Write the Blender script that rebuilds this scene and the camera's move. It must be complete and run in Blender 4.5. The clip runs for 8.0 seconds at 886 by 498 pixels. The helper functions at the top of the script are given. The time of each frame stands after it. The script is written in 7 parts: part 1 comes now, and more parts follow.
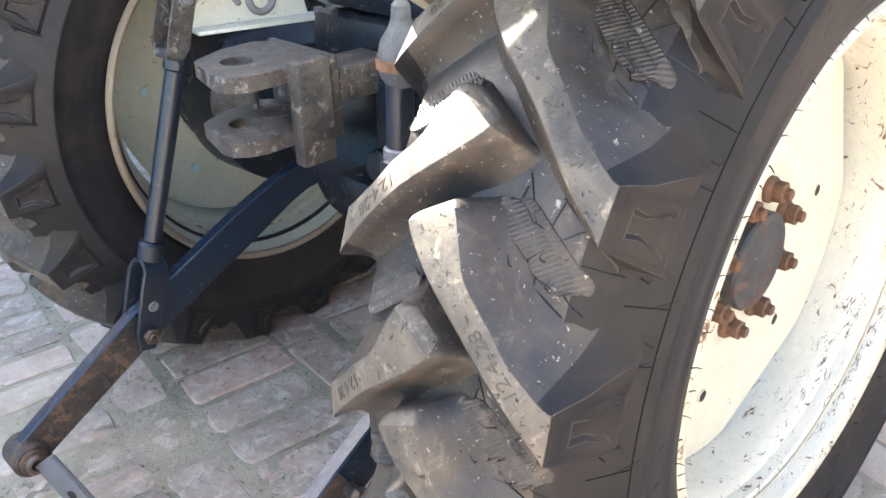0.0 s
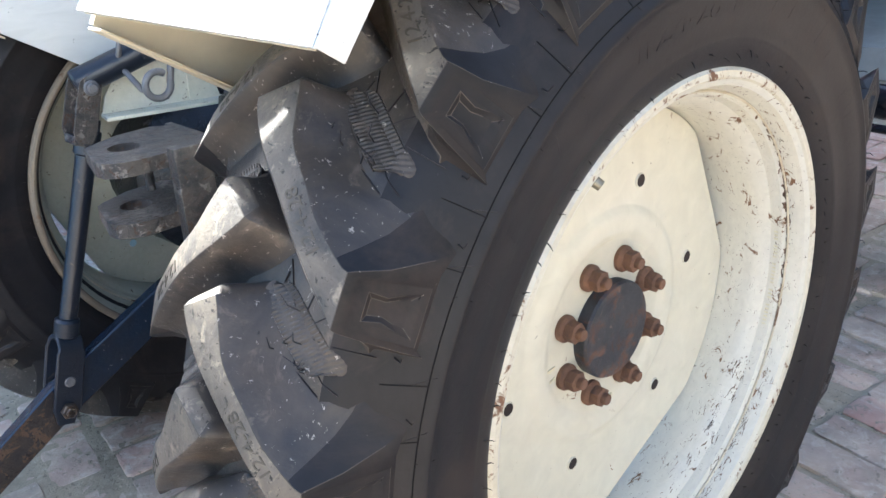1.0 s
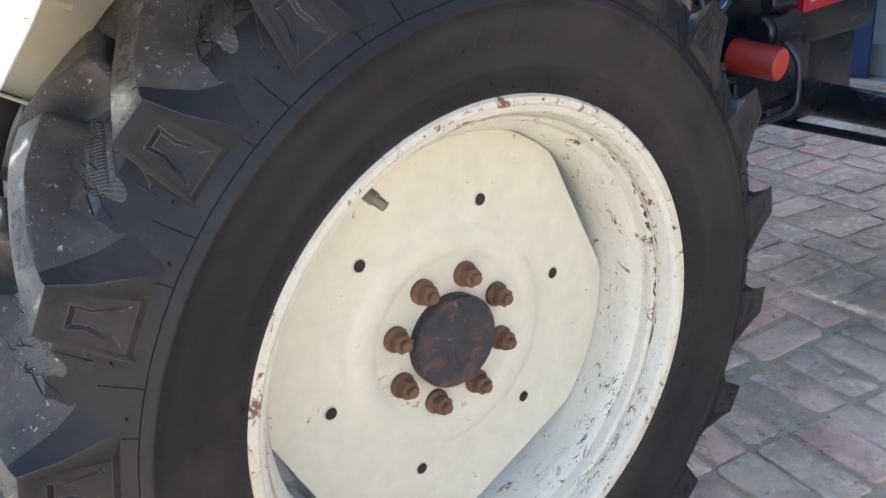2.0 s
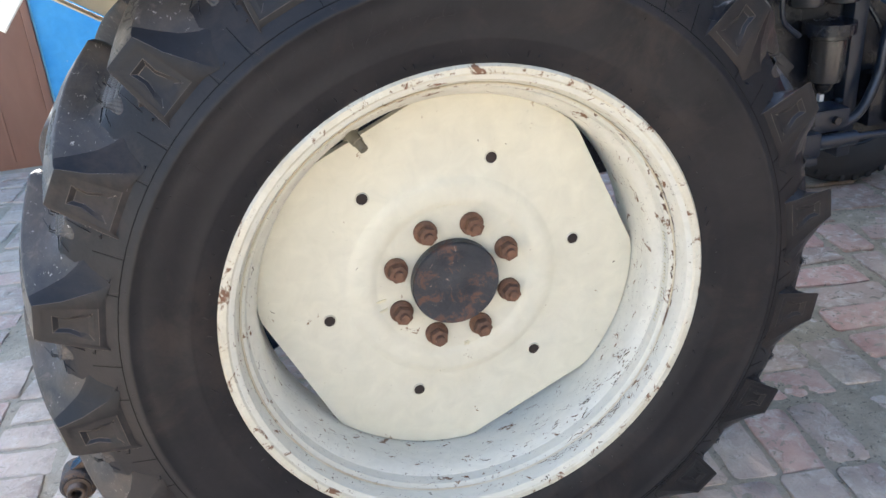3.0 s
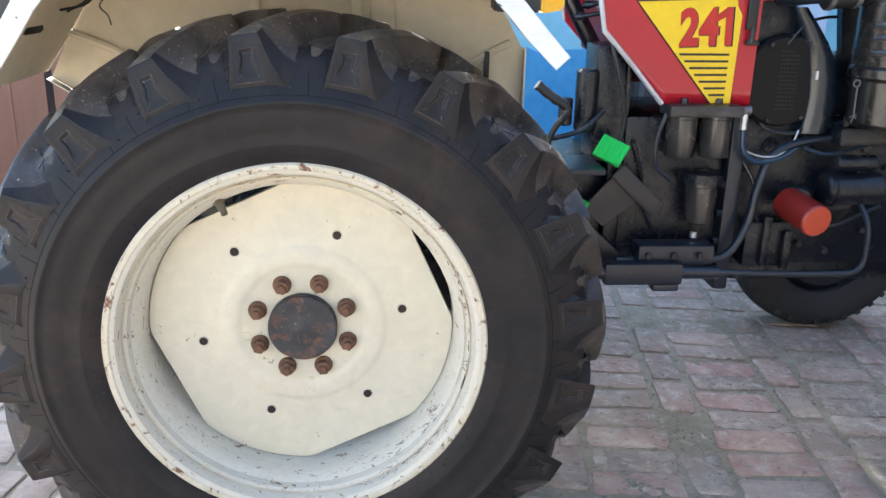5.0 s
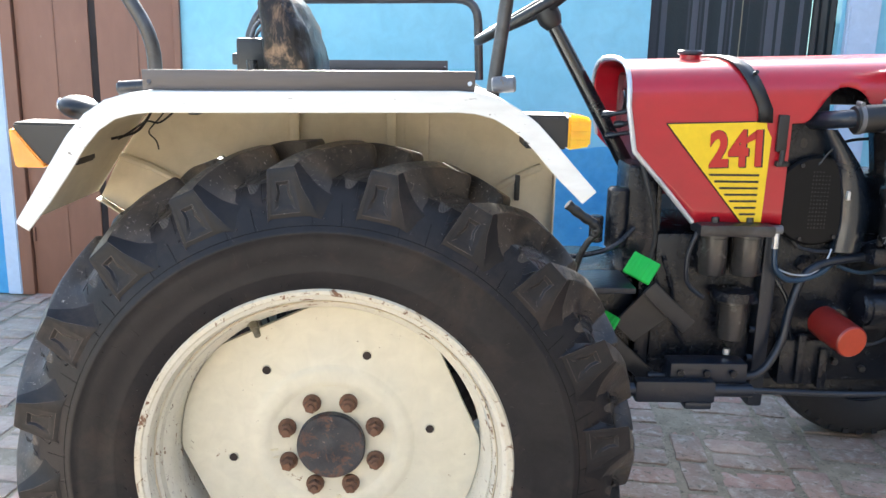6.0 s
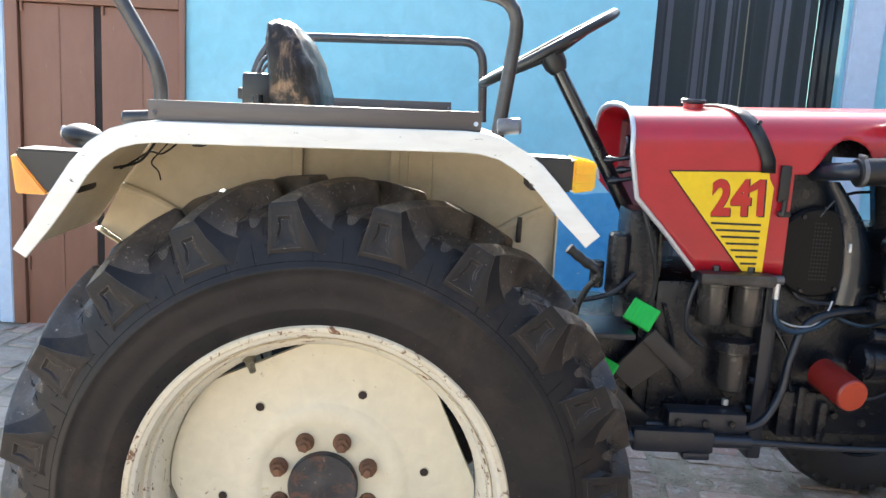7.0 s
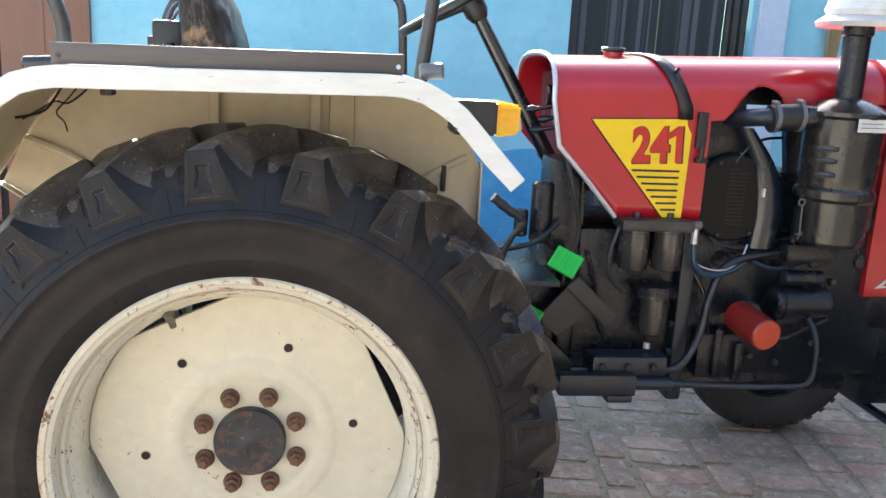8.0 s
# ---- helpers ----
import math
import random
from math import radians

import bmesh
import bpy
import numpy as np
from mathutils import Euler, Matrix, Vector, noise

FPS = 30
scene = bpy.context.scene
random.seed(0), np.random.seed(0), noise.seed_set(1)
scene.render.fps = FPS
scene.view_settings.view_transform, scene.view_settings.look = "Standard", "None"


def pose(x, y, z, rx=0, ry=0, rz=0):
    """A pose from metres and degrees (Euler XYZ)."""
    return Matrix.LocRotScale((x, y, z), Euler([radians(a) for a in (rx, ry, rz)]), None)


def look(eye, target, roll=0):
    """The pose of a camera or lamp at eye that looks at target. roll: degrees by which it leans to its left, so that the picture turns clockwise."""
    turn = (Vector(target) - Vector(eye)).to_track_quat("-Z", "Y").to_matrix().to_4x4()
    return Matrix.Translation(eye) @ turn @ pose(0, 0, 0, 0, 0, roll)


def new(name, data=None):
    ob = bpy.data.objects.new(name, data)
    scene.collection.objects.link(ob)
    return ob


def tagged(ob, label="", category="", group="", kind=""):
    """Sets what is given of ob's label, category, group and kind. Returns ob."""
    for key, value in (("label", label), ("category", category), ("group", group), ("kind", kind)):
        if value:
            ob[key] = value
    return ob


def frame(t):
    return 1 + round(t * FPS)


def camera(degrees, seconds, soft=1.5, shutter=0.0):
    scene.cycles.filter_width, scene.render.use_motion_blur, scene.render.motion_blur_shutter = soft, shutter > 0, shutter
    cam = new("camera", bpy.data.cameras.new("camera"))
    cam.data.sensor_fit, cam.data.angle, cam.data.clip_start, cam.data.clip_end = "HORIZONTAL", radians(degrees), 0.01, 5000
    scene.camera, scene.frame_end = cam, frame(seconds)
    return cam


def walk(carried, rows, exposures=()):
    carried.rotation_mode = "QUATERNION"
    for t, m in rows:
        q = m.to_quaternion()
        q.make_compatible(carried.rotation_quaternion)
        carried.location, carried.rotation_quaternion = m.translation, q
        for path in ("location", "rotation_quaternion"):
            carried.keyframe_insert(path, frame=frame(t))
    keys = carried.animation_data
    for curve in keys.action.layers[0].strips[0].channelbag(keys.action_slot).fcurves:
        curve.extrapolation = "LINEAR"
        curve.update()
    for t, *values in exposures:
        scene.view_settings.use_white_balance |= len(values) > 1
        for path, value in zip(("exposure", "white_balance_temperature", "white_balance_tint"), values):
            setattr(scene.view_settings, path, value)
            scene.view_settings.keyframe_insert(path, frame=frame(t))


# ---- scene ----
# the walk: t, x, y, z, rx, ry, rz
cam = camera(54.9, 8.0, soft=1.5)
ROWS = [
    (0.0, -1.0475, -0.4625, 1.1841, 62.278, 1.336, -44.835),
    (0.2, -1.0536, -0.5048, 1.1979, 63.208, 2.757, -45.108),
    (0.5, -1.0317, -0.5589, 1.2112, 64.305, 4.591, -44.785),
    (0.8, -0.9661, -0.6044, 1.2149, 66.552, 4.709, -43.782),
    (1.0, -0.8994, -0.6437, 1.2104, 66.316, 3.223, -43.949),
    (1.2, -0.831, -0.653, 1.211, 65.69, 2.005, -44.794),
    (1.5, -0.7443, -0.7485, 1.229, 66.822, 2.44, -43.191),
    (1.7, -0.7023, -0.8246, 1.2248, 67.075, 4.354, -40.748),
    (2.8, -0.388, -1.18, 1.251, 65.521, 2.367, -20.587),
    (3.0, -0.3, -1.231, 1.243, 65.064, 3.991, -14.948),
    (3.3, -0.1935, -1.3147, 1.2564, 62.62, 2.953, -7.768),
    (3.5, -0.143, -1.393, 1.253, 64.667, 2.983, -3.375),
    (3.8, -0.0791, -1.4809, 1.2763, 66.085, 1.624, -5.246),
    (4.0, -0.056, -1.548, 1.302, 65.434, 1.182, -4.956),
    (4.2, -0.0446, -1.6089, 1.2945, 65.378, 0.778, -5.039),
    (4.5, 0.028, -1.67, 1.316, 69.487, -0.375, -5.373),
    (4.7, 0.118, -1.71, 1.323, 70.878, -1.228, -5.071),
    (5.8, 0.1769, -1.7017, 1.4051, 75.307, -0.678, -2.398),
    (6.0, 0.1773, -1.7127, 1.4349, 76.89, -1.375, -1.475),
    (6.2, 0.1703, -1.6721, 1.4415, 78.828, -2.116, -1.515),
    (6.5, 0.1799, -1.6733, 1.4468, 79.157, -2.462, -1.571),
    (6.8, 0.1758, -1.6928, 1.435, 80.385, -3.226, -1.836),
    (7.0, 0.1658, -1.6994, 1.4276, 79.692, -3.159, -1.444),
    (7.2, 0.1597, -1.6987, 1.4076, 79.235, -2.865, -0.494),
    (7.5, 0.1572, -1.6911, 1.4061, 78.685, -2.881, -1.955),
    (7.7, 0.1552, -1.6785, 1.4088, 77.194, -2.809, -4.348),
    (8.0, 0.1623, -1.6861, 1.3929, 77.522, -3.011, -6.806),
]
EXPOSURES = [(0.0, 3.46, 6480, 9), (0.6, 3.06, 6150, 8), (1.0, 2.82, 5960, 7.5), (1.5, 2.66, 5900, 7), (3.0, 2.77, 5870, 7), (4.5, 2.79, 5860, 7), (6.0, 2.73, 6200, 6.5), (6.5, 2.64, 6280, 6.5), (7.2, 2.55, 6340, 6.5), (8.0, 2.58, 6430, 6.5)]
walk(cam, [(t, pose(x, y, z, a, b, c)) for t, x, y, z, a, b, c in ROWS], EXPOSURES)

# ---- light ----
SUN_TO = Vector((-0.042, 1.0, 0.60)).normalized()
world = bpy.data.worlds.new("sky")
scene.world = world
world.use_nodes = True
wn = world.node_tree.nodes
sky = wn.new("ShaderNodeTexSky")
sky.sky_type = 'NISHITA'
sky.sun_disc = False
sky.sun_elevation = math.asin(SUN_TO.z)
sky.sun_rotation = math.atan2(SUN_TO.x, SUN_TO.y)
sky.air_density = 1.0
sky.dust_density = 3.0
wn["Background"].inputs[1].default_value = 0.12
world.node_tree.links.new(sky.outputs[0], wn["Background"].inputs[0])
sun = new("sun", bpy.data.lights.new("sun", 'SUN'))
sun.data.energy = 5.0
sun.data.angle = radians(0.6)
sun.data.color = (1.0, 0.95, 0.86)
sun.matrix_world = look(SUN_TO * 20, (0, 0, 0))

# ---- materials ----
def mat(name, base, rough=0.5, metal=0.0, second=None, scale=6.0, amount=0.5, bump=0.0, bump_scale=60.0,
        wear=None, wear_scale=14.0, wear_at=0.62, wear_soft=0.05, wear_rough=0.8, island=0.0, objrand=0.0, coat=0.0, spec=0.5, tint=None, specks=None, specks_scale=70, specks_at=0.72, stretch=(1, 1, 1), distort=0.6):
    """Paint or solid colour with large mottling, fine relief and worn patches of a second colour."""
    m = bpy.data.materials.new(name)
    m.use_nodes = True
    n, l = m.node_tree.nodes, m.node_tree.links
    p = n["Principled BSDF"]
    tc = n.new("ShaderNodeTexCoord")
    mp = n.new("ShaderNodeMapping")
    mp.inputs["Scale"].default_value = stretch
    shift = n.new("ShaderNodeVectorMath")
    shift.operation = 'MULTIPLY_ADD'
    shift.inputs[1].default_value = (7.3, 11.9, 5.7)
    l.new(n.new("ShaderNodeObjectInfo").outputs["Random"], shift.inputs[0])
    l.new(tc.outputs["Object"], shift.inputs[2])
    l.new(shift.outputs[0], mp.inputs["Vector"])
    src = mp.outputs["Vector"]

    def noise_at(sc, det=5.0, rg=0.6):
        t = n.new("ShaderNodeTexNoise")
        t.inputs["Scale"].default_value = sc
        t.inputs["Detail"].default_value = det
        t.inputs["Roughness"].default_value = rg
        t.inputs["Distortion"].default_value = distort
        l.new(src, t.inputs["Vector"])
        return t.outputs["Fac"]

    def ramp(fac, a, b):
        r = n.new("ShaderNodeMapRange")
        r.inputs[1].default_value, r.inputs[2].default_value = a, b
        l.new(fac, r.inputs[0])
        return r.outputs[0]

    def mix(fac, a, b):
        x = n.new("ShaderNodeMix")
        x.data_type = 'RGBA'
        for sock, v in ((x.inputs[0], fac), (x.inputs[6], a), (x.inputs[7], b)):
            if isinstance(v, (int, float)):
                sock.default_value = v
            elif isinstance(v, tuple):
                sock.default_value = (*v[:3], 1)
            else:
                l.new(v, sock)
        return x.outputs[2]

    second = second or tuple(c * 0.72 for c in base)
    big = ramp(noise_at(scale), 0.5 - 0.5 * (1 - amount) * 0.5 - 0.12, 0.5 + 0.5 * (1 - amount) * 0.5 + 0.12)
    col = mix(big, base, second)
    fine = ramp(noise_at(scale * 9, 3.0), 0.3, 0.75)
    dark = n.new("ShaderNodeMix")
    dark.data_type = 'RGBA'
    dark.blend_type = 'MULTIPLY'
    dark.inputs[0].default_value = 0.35
    l.new(col, dark.inputs[6])
    grey = n.new("ShaderNodeCombineColor")
    for i in range(3):
        l.new(fine, grey.inputs[i])
    lift = mix(0.65, grey.outputs[0], (1, 1, 1))
    l.new(lift, dark.inputs[7])
    col = dark.outputs[2]
    if island or objrand:
        if island:
            g = n.new("ShaderNodeNewGeometry").outputs["Random Per Island"]
        else:
            g = n.new("ShaderNodeObjectInfo").outputs["Random"]
        hv = n.new("ShaderNodeHueSaturation")
        k = island or objrand
        l.new(ramp(g, 0, 1), hv.inputs["Fac"])
        v = n.new("ShaderNodeMapRange")
        v.inputs[3].default_value, v.inputs[4].default_value = 1 - k, 1 + k * 0.6
        l.new(g, v.inputs[0])
        l.new(v.outputs[0], hv.inputs["Value"])
        hv.inputs["Fac"].default_value = 1
        l.new(col, hv.inputs["Color"])
        for lk in list(hv.inputs["Fac"].links):
            l.remove(lk)
        hv.inputs["Fac"].default_value = 1.0
        col = hv.outputs["Color"]
        if tint:
            col = mix(ramp(g, 0.62, 1.15), col, tint)
    rgh = rough
    if wear:
        w = ramp(noise_at(wear_scale, 8.0, 0.72), wear_at, wear_at + wear_soft)
        col = mix(w, col, wear)
        r = n.new("ShaderNodeMapRange")
        r.inputs[3].default_value, r.inputs[4].default_value = rough, wear_rough
        l.new(w, r.inputs[0])
        l.new(r.outputs[0], p.inputs["Roughness"])
        if metal:
            r2 = n.new("ShaderNodeMapRange")
            r2.inputs[3].default_value, r2.inputs[4].default_value = metal, 0.0
            l.new(w, r2.inputs[0])
            l.new(r2.outputs[0], p.inputs["Metallic"])
    else:
        r = n.new("ShaderNodeMapRange")
        r.inputs[3].default_value, r.inputs[4].default_value = max(0.03, rough - 0.08), min(1, rough + 0.1)
        l.new(big, r.inputs[0])
        l.new(r.outputs[0], p.inputs["Roughness"])
        p.inputs["Metallic"].default_value = metal
    if specks:
        col = mix(ramp(noise_at(specks_scale, 4.0, 0.7), specks_at, specks_at + 0.02), col, specks)
    l.new(col, p.inputs["Base Color"])
    p.inputs["Specular IOR Level"].default_value = spec
    p.inputs["Coat Weight"].default_value = coat
    p.inputs["Coat Roughness"].default_value = 0.12
    if bump:
        b = n.new("ShaderNodeBump")
        b.inputs["Strength"].default_value = bump
        b.inputs["Distance"].default_value = 0.004
        l.new(noise_at(bump_scale, 6.0, 0.65), b.inputs["Height"])
        l.new(b.outputs[0], p.inputs["Normal"])
    return m


RUBBER = mat("rubber", (0.029, 0.0280, 0.0285), 0.37, second=(0.078, 0.063, 0.050), scale=11, amount=0.85, bump=0.22, bump_scale=120, wear=(0.165, 0.132, 0.102), wear_scale=22, wear_at=0.565, wear_soft=0.20, wear_rough=0.55, specks=(0.30, 0.27, 0.23), specks_scale=150, specks_at=0.645, spec=0.30)
RUBBER_TOP = mat("scuffed lug rubber", (0.062, 0.058, 0.053), 0.5, second=(0.165, 0.138, 0.106), scale=20, amount=0.75, bump=0.25, bump_scale=140, wear=(0.33, 0.275, 0.205), wear_scale=46, wear_at=0.55, wear_soft=0.18, wear_rough=0.6, specks=(0.035, 0.031, 0.027), specks_scale=110, specks_at=0.61, spec=0.25)
MARK = mat("raised marking rubber", (0.050, 0.044, 0.037), 0.5, second=(0.10, 0.085, 0.065), scale=40, spec=0.25)
SEAM = mat("rusty seam", (0.60, 0.55, 0.42), 0.6, second=(0.45, 0.37, 0.25), scale=14, amount=0.6, wear=(0.12, 0.065, 0.035), wear_scale=16, wear_at=0.58, wear_soft=0.05, bump=0.3)
CHIP = mat("bare rusted chip", (0.17, 0.095, 0.055), 0.85, second=(0.05, 0.03, 0.02), scale=30, amount=0.8, bump=0.3, bump_scale=200)
STAMP = mat("faded stamp ink", (0.60, 0.54, 0.36), 0.7, second=(0.62, 0.58, 0.42), scale=30)
RUBBER_SIDE = mat("sidewall rubber", (0.0135, 0.0132, 0.0150), 0.42, second=(0.024, 0.0222, 0.0228), scale=7, amount=0.8, bump=0.10, bump_scale=110, specks=(0.13, 0.12, 0.11), specks_scale=85, specks_at=0.73, spec=0.18, wear=(0.038, 0.030, 0.026), wear_scale=6, wear_at=0.50, wear_soft=0.22, wear_rough=0.55)
GROOVE = mat("dark mould groove", (0.006, 0.006, 0.0065), 0.6, scale=9, spec=0.1)
RUBBER_OLD = mat("front rubber", (0.03, 0.03, 0.032), 0.7, scale=6, bump=0.1)
CREAM = mat("cream paint", (0.625, 0.588, 0.452), 0.38, second=(0.60, 0.572, 0.468), scale=3, amount=0.4, wear=(0.17, 0.09, 0.04), wear_scale=30, wear_at=0.665, wear_soft=0.03, bump=0.02, specks=(0.06, 0.035, 0.02), specks_scale=50, specks_at=0.70)
CREAM_RIM = mat("cream rim paint", (0.62, 0.59, 0.485), 0.4, second=(0.585, 0.565, 0.49), scale=4, amount=0.5, wear=(0.15, 0.075, 0.035), wear_scale=22, wear_at=0.60, wear_soft=0.03, bump=0.03, stretch=(1, 2.2, 1.3), distort=1.2, specks=(0.06, 0.035, 0.02), specks_scale=75, specks_at=0.65)
CREAM_EDGE = mat("chipped rim edge", (0.63, 0.605, 0.505), 0.4, second=(0.52, 0.46, 0.33), scale=14, amount=0.5, wear=(0.15, 0.075, 0.04), wear_scale=34, wear_at=0.565, wear_soft=0.05, bump=0.05)
PALE_GREEN = mat("pale faded rim paint", (0.47, 0.475, 0.385), 0.5, second=(0.40, 0.40, 0.315), scale=8, wear=(0.2, 0.12, 0.06), wear_scale=30, wear_at=0.66, wear_soft=0.04, specks=(0.08, 0.05, 0.035), specks_scale=70, specks_at=0.66)
BRACKET = mat("chalky cream bracket paint", (0.66, 0.67, 0.60), 0.5, second=(0.58, 0.58, 0.48), scale=12, wear=(0.16, 0.12, 0.08), wear_scale=38, wear_at=0.64, wear_soft=0.05, bump=0.1, specks=(0.07, 0.055, 0.045), specks_scale=80, specks_at=0.645)
LINK_RUST = mat("rusted link side", (0.016, 0.016, 0.019), 0.5, second=(0.05, 0.034, 0.025), scale=22, amount=0.7, wear=(0.11, 0.068, 0.042), wear_scale=30, wear_at=0.52, wear_soft=0.03, bump=0.6, bump_scale=130, specks=(0.015, 0.012, 0.011), specks_scale=90, specks_at=0.58)
LINK = mat("rusting blue-black link paint", (0.010, 0.022, 0.045), 0.22, second=(0.014, 0.019, 0.030), scale=22, wear=(0.12, 0.10, 0.09), wear_scale=40, wear_at=0.66, wear_soft=0.04, bump=0.3, bump_scale=90, specks=(0.30, 0.30, 0.30), specks_scale=110, specks_at=0.70)
RUST = mat("rust", (0.20, 0.095, 0.050), 0.85, second=(0.10, 0.055, 0.035), scale=60, amount=0.6, bump=0.5, bump_scale=250)
BUSH = mat("brown worn steel bush", (0.13, 0.088, 0.062), 0.38, metal=0.45, second=(0.07, 0.048, 0.036), scale=40, bump=0.3, bump_scale=160)
CAST = mat("dull grey casting", (0.085, 0.09, 0.10), 0.6, second=(0.05, 0.052, 0.058), scale=30, amount=0.7, wear=(0.06, 0.05, 0.045), wear_scale=45, wear_at=0.60, bump=0.8, bump_scale=120)
HUB = mat("worn black hub", (0.016, 0.019, 0.026), 0.42, second=(0.034, 0.036, 0.042), scale=16, amount=0.8, wear=(0.115, 0.058, 0.038), wear_scale=30, wear_at=0.505, wear_soft=0.10, bump=0.5, bump_scale=90, specks=(0.20, 0.15, 0.12), specks_scale=85, specks_at=0.66)
FENDER = mat("white fender paint", (0.70, 0.71, 0.70), 0.35, second=(0.64, 0.645, 0.60), scale=3, wear=(0.12, 0.1, 0.08), wear_scale=13, wear_at=0.675, wear_soft=0.02, stretch=(0.5, 1, 1.8), specks=(0.04, 0.035, 0.03), specks_scale=60, specks_at=0.68)
FENDER_IN = mat("beige fender underside", (0.66, 0.6, 0.46), 0.55, second=(0.55, 0.47, 0.33), scale=3, amount=0.6, wear=(0.3, 0.22, 0.13), wear_scale=10, wear_at=0.68, wear_soft=0.15, bump=0.05)
STEEL = mat("bare steel bar", (0.125, 0.108, 0.102), 0.45, metal=0.5, second=(0.085, 0.07, 0.062), scale=4, stretch=(0.3, 1, 3), amount=0.6, bump=0.08, wear=(0.22, 0.20, 0.19), wear_scale=9, wear_at=0.64, wear_soft=0.1, wear_rough=0.5)
TUBE_DARK = mat("worn steel tube", (0.085, 0.085, 0.09), 0.3, metal=0.55, second=(0.05, 0.045, 0.042), scale=18, amount=0.6, bump=0.06, wear=(0.10, 0.075, 0.055), wear_scale=26, wear_at=0.62, wear_soft=0.08, wear_rough=0.5)
BLACK = mat("black engine paint", (0.006, 0.009, 0.016), 0.25, spec=0.4, second=(0.012, 0.013, 0.016), scale=18, amount=0.6, wear=(0.055, 0.044, 0.036), wear_scale=22, wear_at=0.60, wear_soft=0.14, wear_rough=0.55, bump=0.3, bump_scale=110)
BLACK_GLOSS = mat("glossy black", (0.012, 0.012, 0.014), 0.22, scale=6, coat=0.4)
CANISTER = mat("grimy black enamel", (0.012, 0.012, 0.013), 0.24, second=(0.022, 0.020, 0.018), scale=14, amount=0.6, coat=0.2, bump=0.12, bump_scale=30, specks=(0.07, 0.06, 0.05), specks_scale=45, specks_at=0.66)
SHROUD = mat("glossy dark blue shroud", (0.010, 0.017, 0.028), 0.22, second=(0.012, 0.015, 0.02), scale=8, coat=0.4, bump=0.04)
GREASE = mat("greasy dark alloy", (0.085, 0.085, 0.09), 0.35, metal=0.6, second=(0.04, 0.038, 0.036), scale=14, amount=0.7, wear=(0.35, 0.35, 0.35), wear_scale=20, wear_at=0.64, wear_soft=0.1, wear_rough=0.4, bump=0.2)
BOWL = mat("greasy dark filter bowl", (0.022, 0.021, 0.021), 0.20, second=(0.05, 0.045, 0.04), scale=18, amount=0.6, bump=0.08, specks=(0.2, 0.19, 0.18), specks_scale=70, specks_at=0.68, spec=0.6)
SCREEN = mat("sooty black screen", (0.004, 0.004, 0.005), 0.5, second=(0.008, 0.008, 0.008), scale=8, spec=0.2, bump=0.1)
PLASTIC = mat("black plastic", (0.014, 0.014, 0.015), 0.45, scale=8, bump=0.05)
NAVY = mat("dark blue-black linkage paint", (0.010, 0.017, 0.030), 0.30, second=(0.016, 0.018, 0.025), scale=22, wear=(0.10, 0.075, 0.06), wear_scale=34, wear_at=0.63, wear_soft=0.06, bump=0.3, bump_scale=90)
HITCH = mat("worn black hitch steel", (0.020, 0.021, 0.025), 0.42, second=(0.085, 0.072, 0.060), scale=34, amount=0.9, wear=(0.19, 0.172, 0.155), wear_scale=50, wear_at=0.55, wear_soft=0.06, wear_rough=0.6, bump=1.0, bump_scale=110, specks=(0.05, 0.026, 0.016), specks_scale=70, specks_at=0.58)
GREYST = mat("grey cast steel", (0.19, 0.19, 0.20), 0.5, metal=0.4, scale=30, wear=(0.16, 0.11, 0.075), wear_scale=40, wear_at=0.58, wear_soft=0.06, bump=0.4, bump_scale=120)
RED = mat("red hood paint", (0.44, 0.008, 0.018), 0.30, second=(0.39, 0.008, 0.018), scale=2, coat=0.35, wear=(0.3, 0.05, 0.05), wear_scale=30, wear_at=0.74, wear_soft=0.03)
RED_IN = mat("red primer inside", (0.17, 0.014, 0.024), 0.5, second=(0.10, 0.012, 0.018), scale=5)
SILVER = mat("silver trim", (0.72, 0.72, 0.73), 0.35, metal=0.5, scale=10)
YELLOW = mat("yellow decal", (0.85, 0.58, 0.01), 0.35, second=(0.82, 0.55, 0.01), scale=4)
DECAL_RED = mat("red decal print", (0.55, 0.02, 0.015), 0.35, scale=6)
DECAL_BLACK = mat("black decal print", (0.02, 0.018, 0.016), 0.4, scale=6)
WHITE_LABEL = mat("white label", (0.75, 0.75, 0.73), 0.5, scale=8)
# one filter red in two tones: darker for the shaded side, paler for the lit end
OIL_SHADED = mat("shaded deep red canister", (0.235, 0.020, 0.015), 0.36, second=(0.20, 0.018, 0.014), scale=8, coat=0.2, bump=0.03)
OIL_LIT = mat("lit orange red end", (0.47, 0.062, 0.026), 0.4, second=(0.42, 0.052, 0.024), scale=10, bump=0.03)
AMBER = mat("amber lens", (0.95, 0.50, 0.01), 0.15, second=(0.95, 0.40, 0.01), scale=40, coat=0.6)
ORANGE = mat("orange lens", (0.9, 0.24, 0.02), 0.2, second=(0.85, 0.30, 0.03), scale=40, coat=0.5)
for lens in (AMBER, ORANGE):
    lens.node_tree.nodes["Principled BSDF"].inputs["Subsurface Weight"].default_value = 0.6
    lens.node_tree.nodes["Principled BSDF"].inputs["Subsurface Radius"].default_value = (0.04, 0.02, 0.005)
    lens.node_tree.nodes["Principled BSDF"].inputs["Subsurface Scale"].default_value = 1.0
GREEN = mat("green rubber pedal", (0.02, 0.62, 0.06), 0.5, second=(0.03, 0.5, 0.06), scale=20)
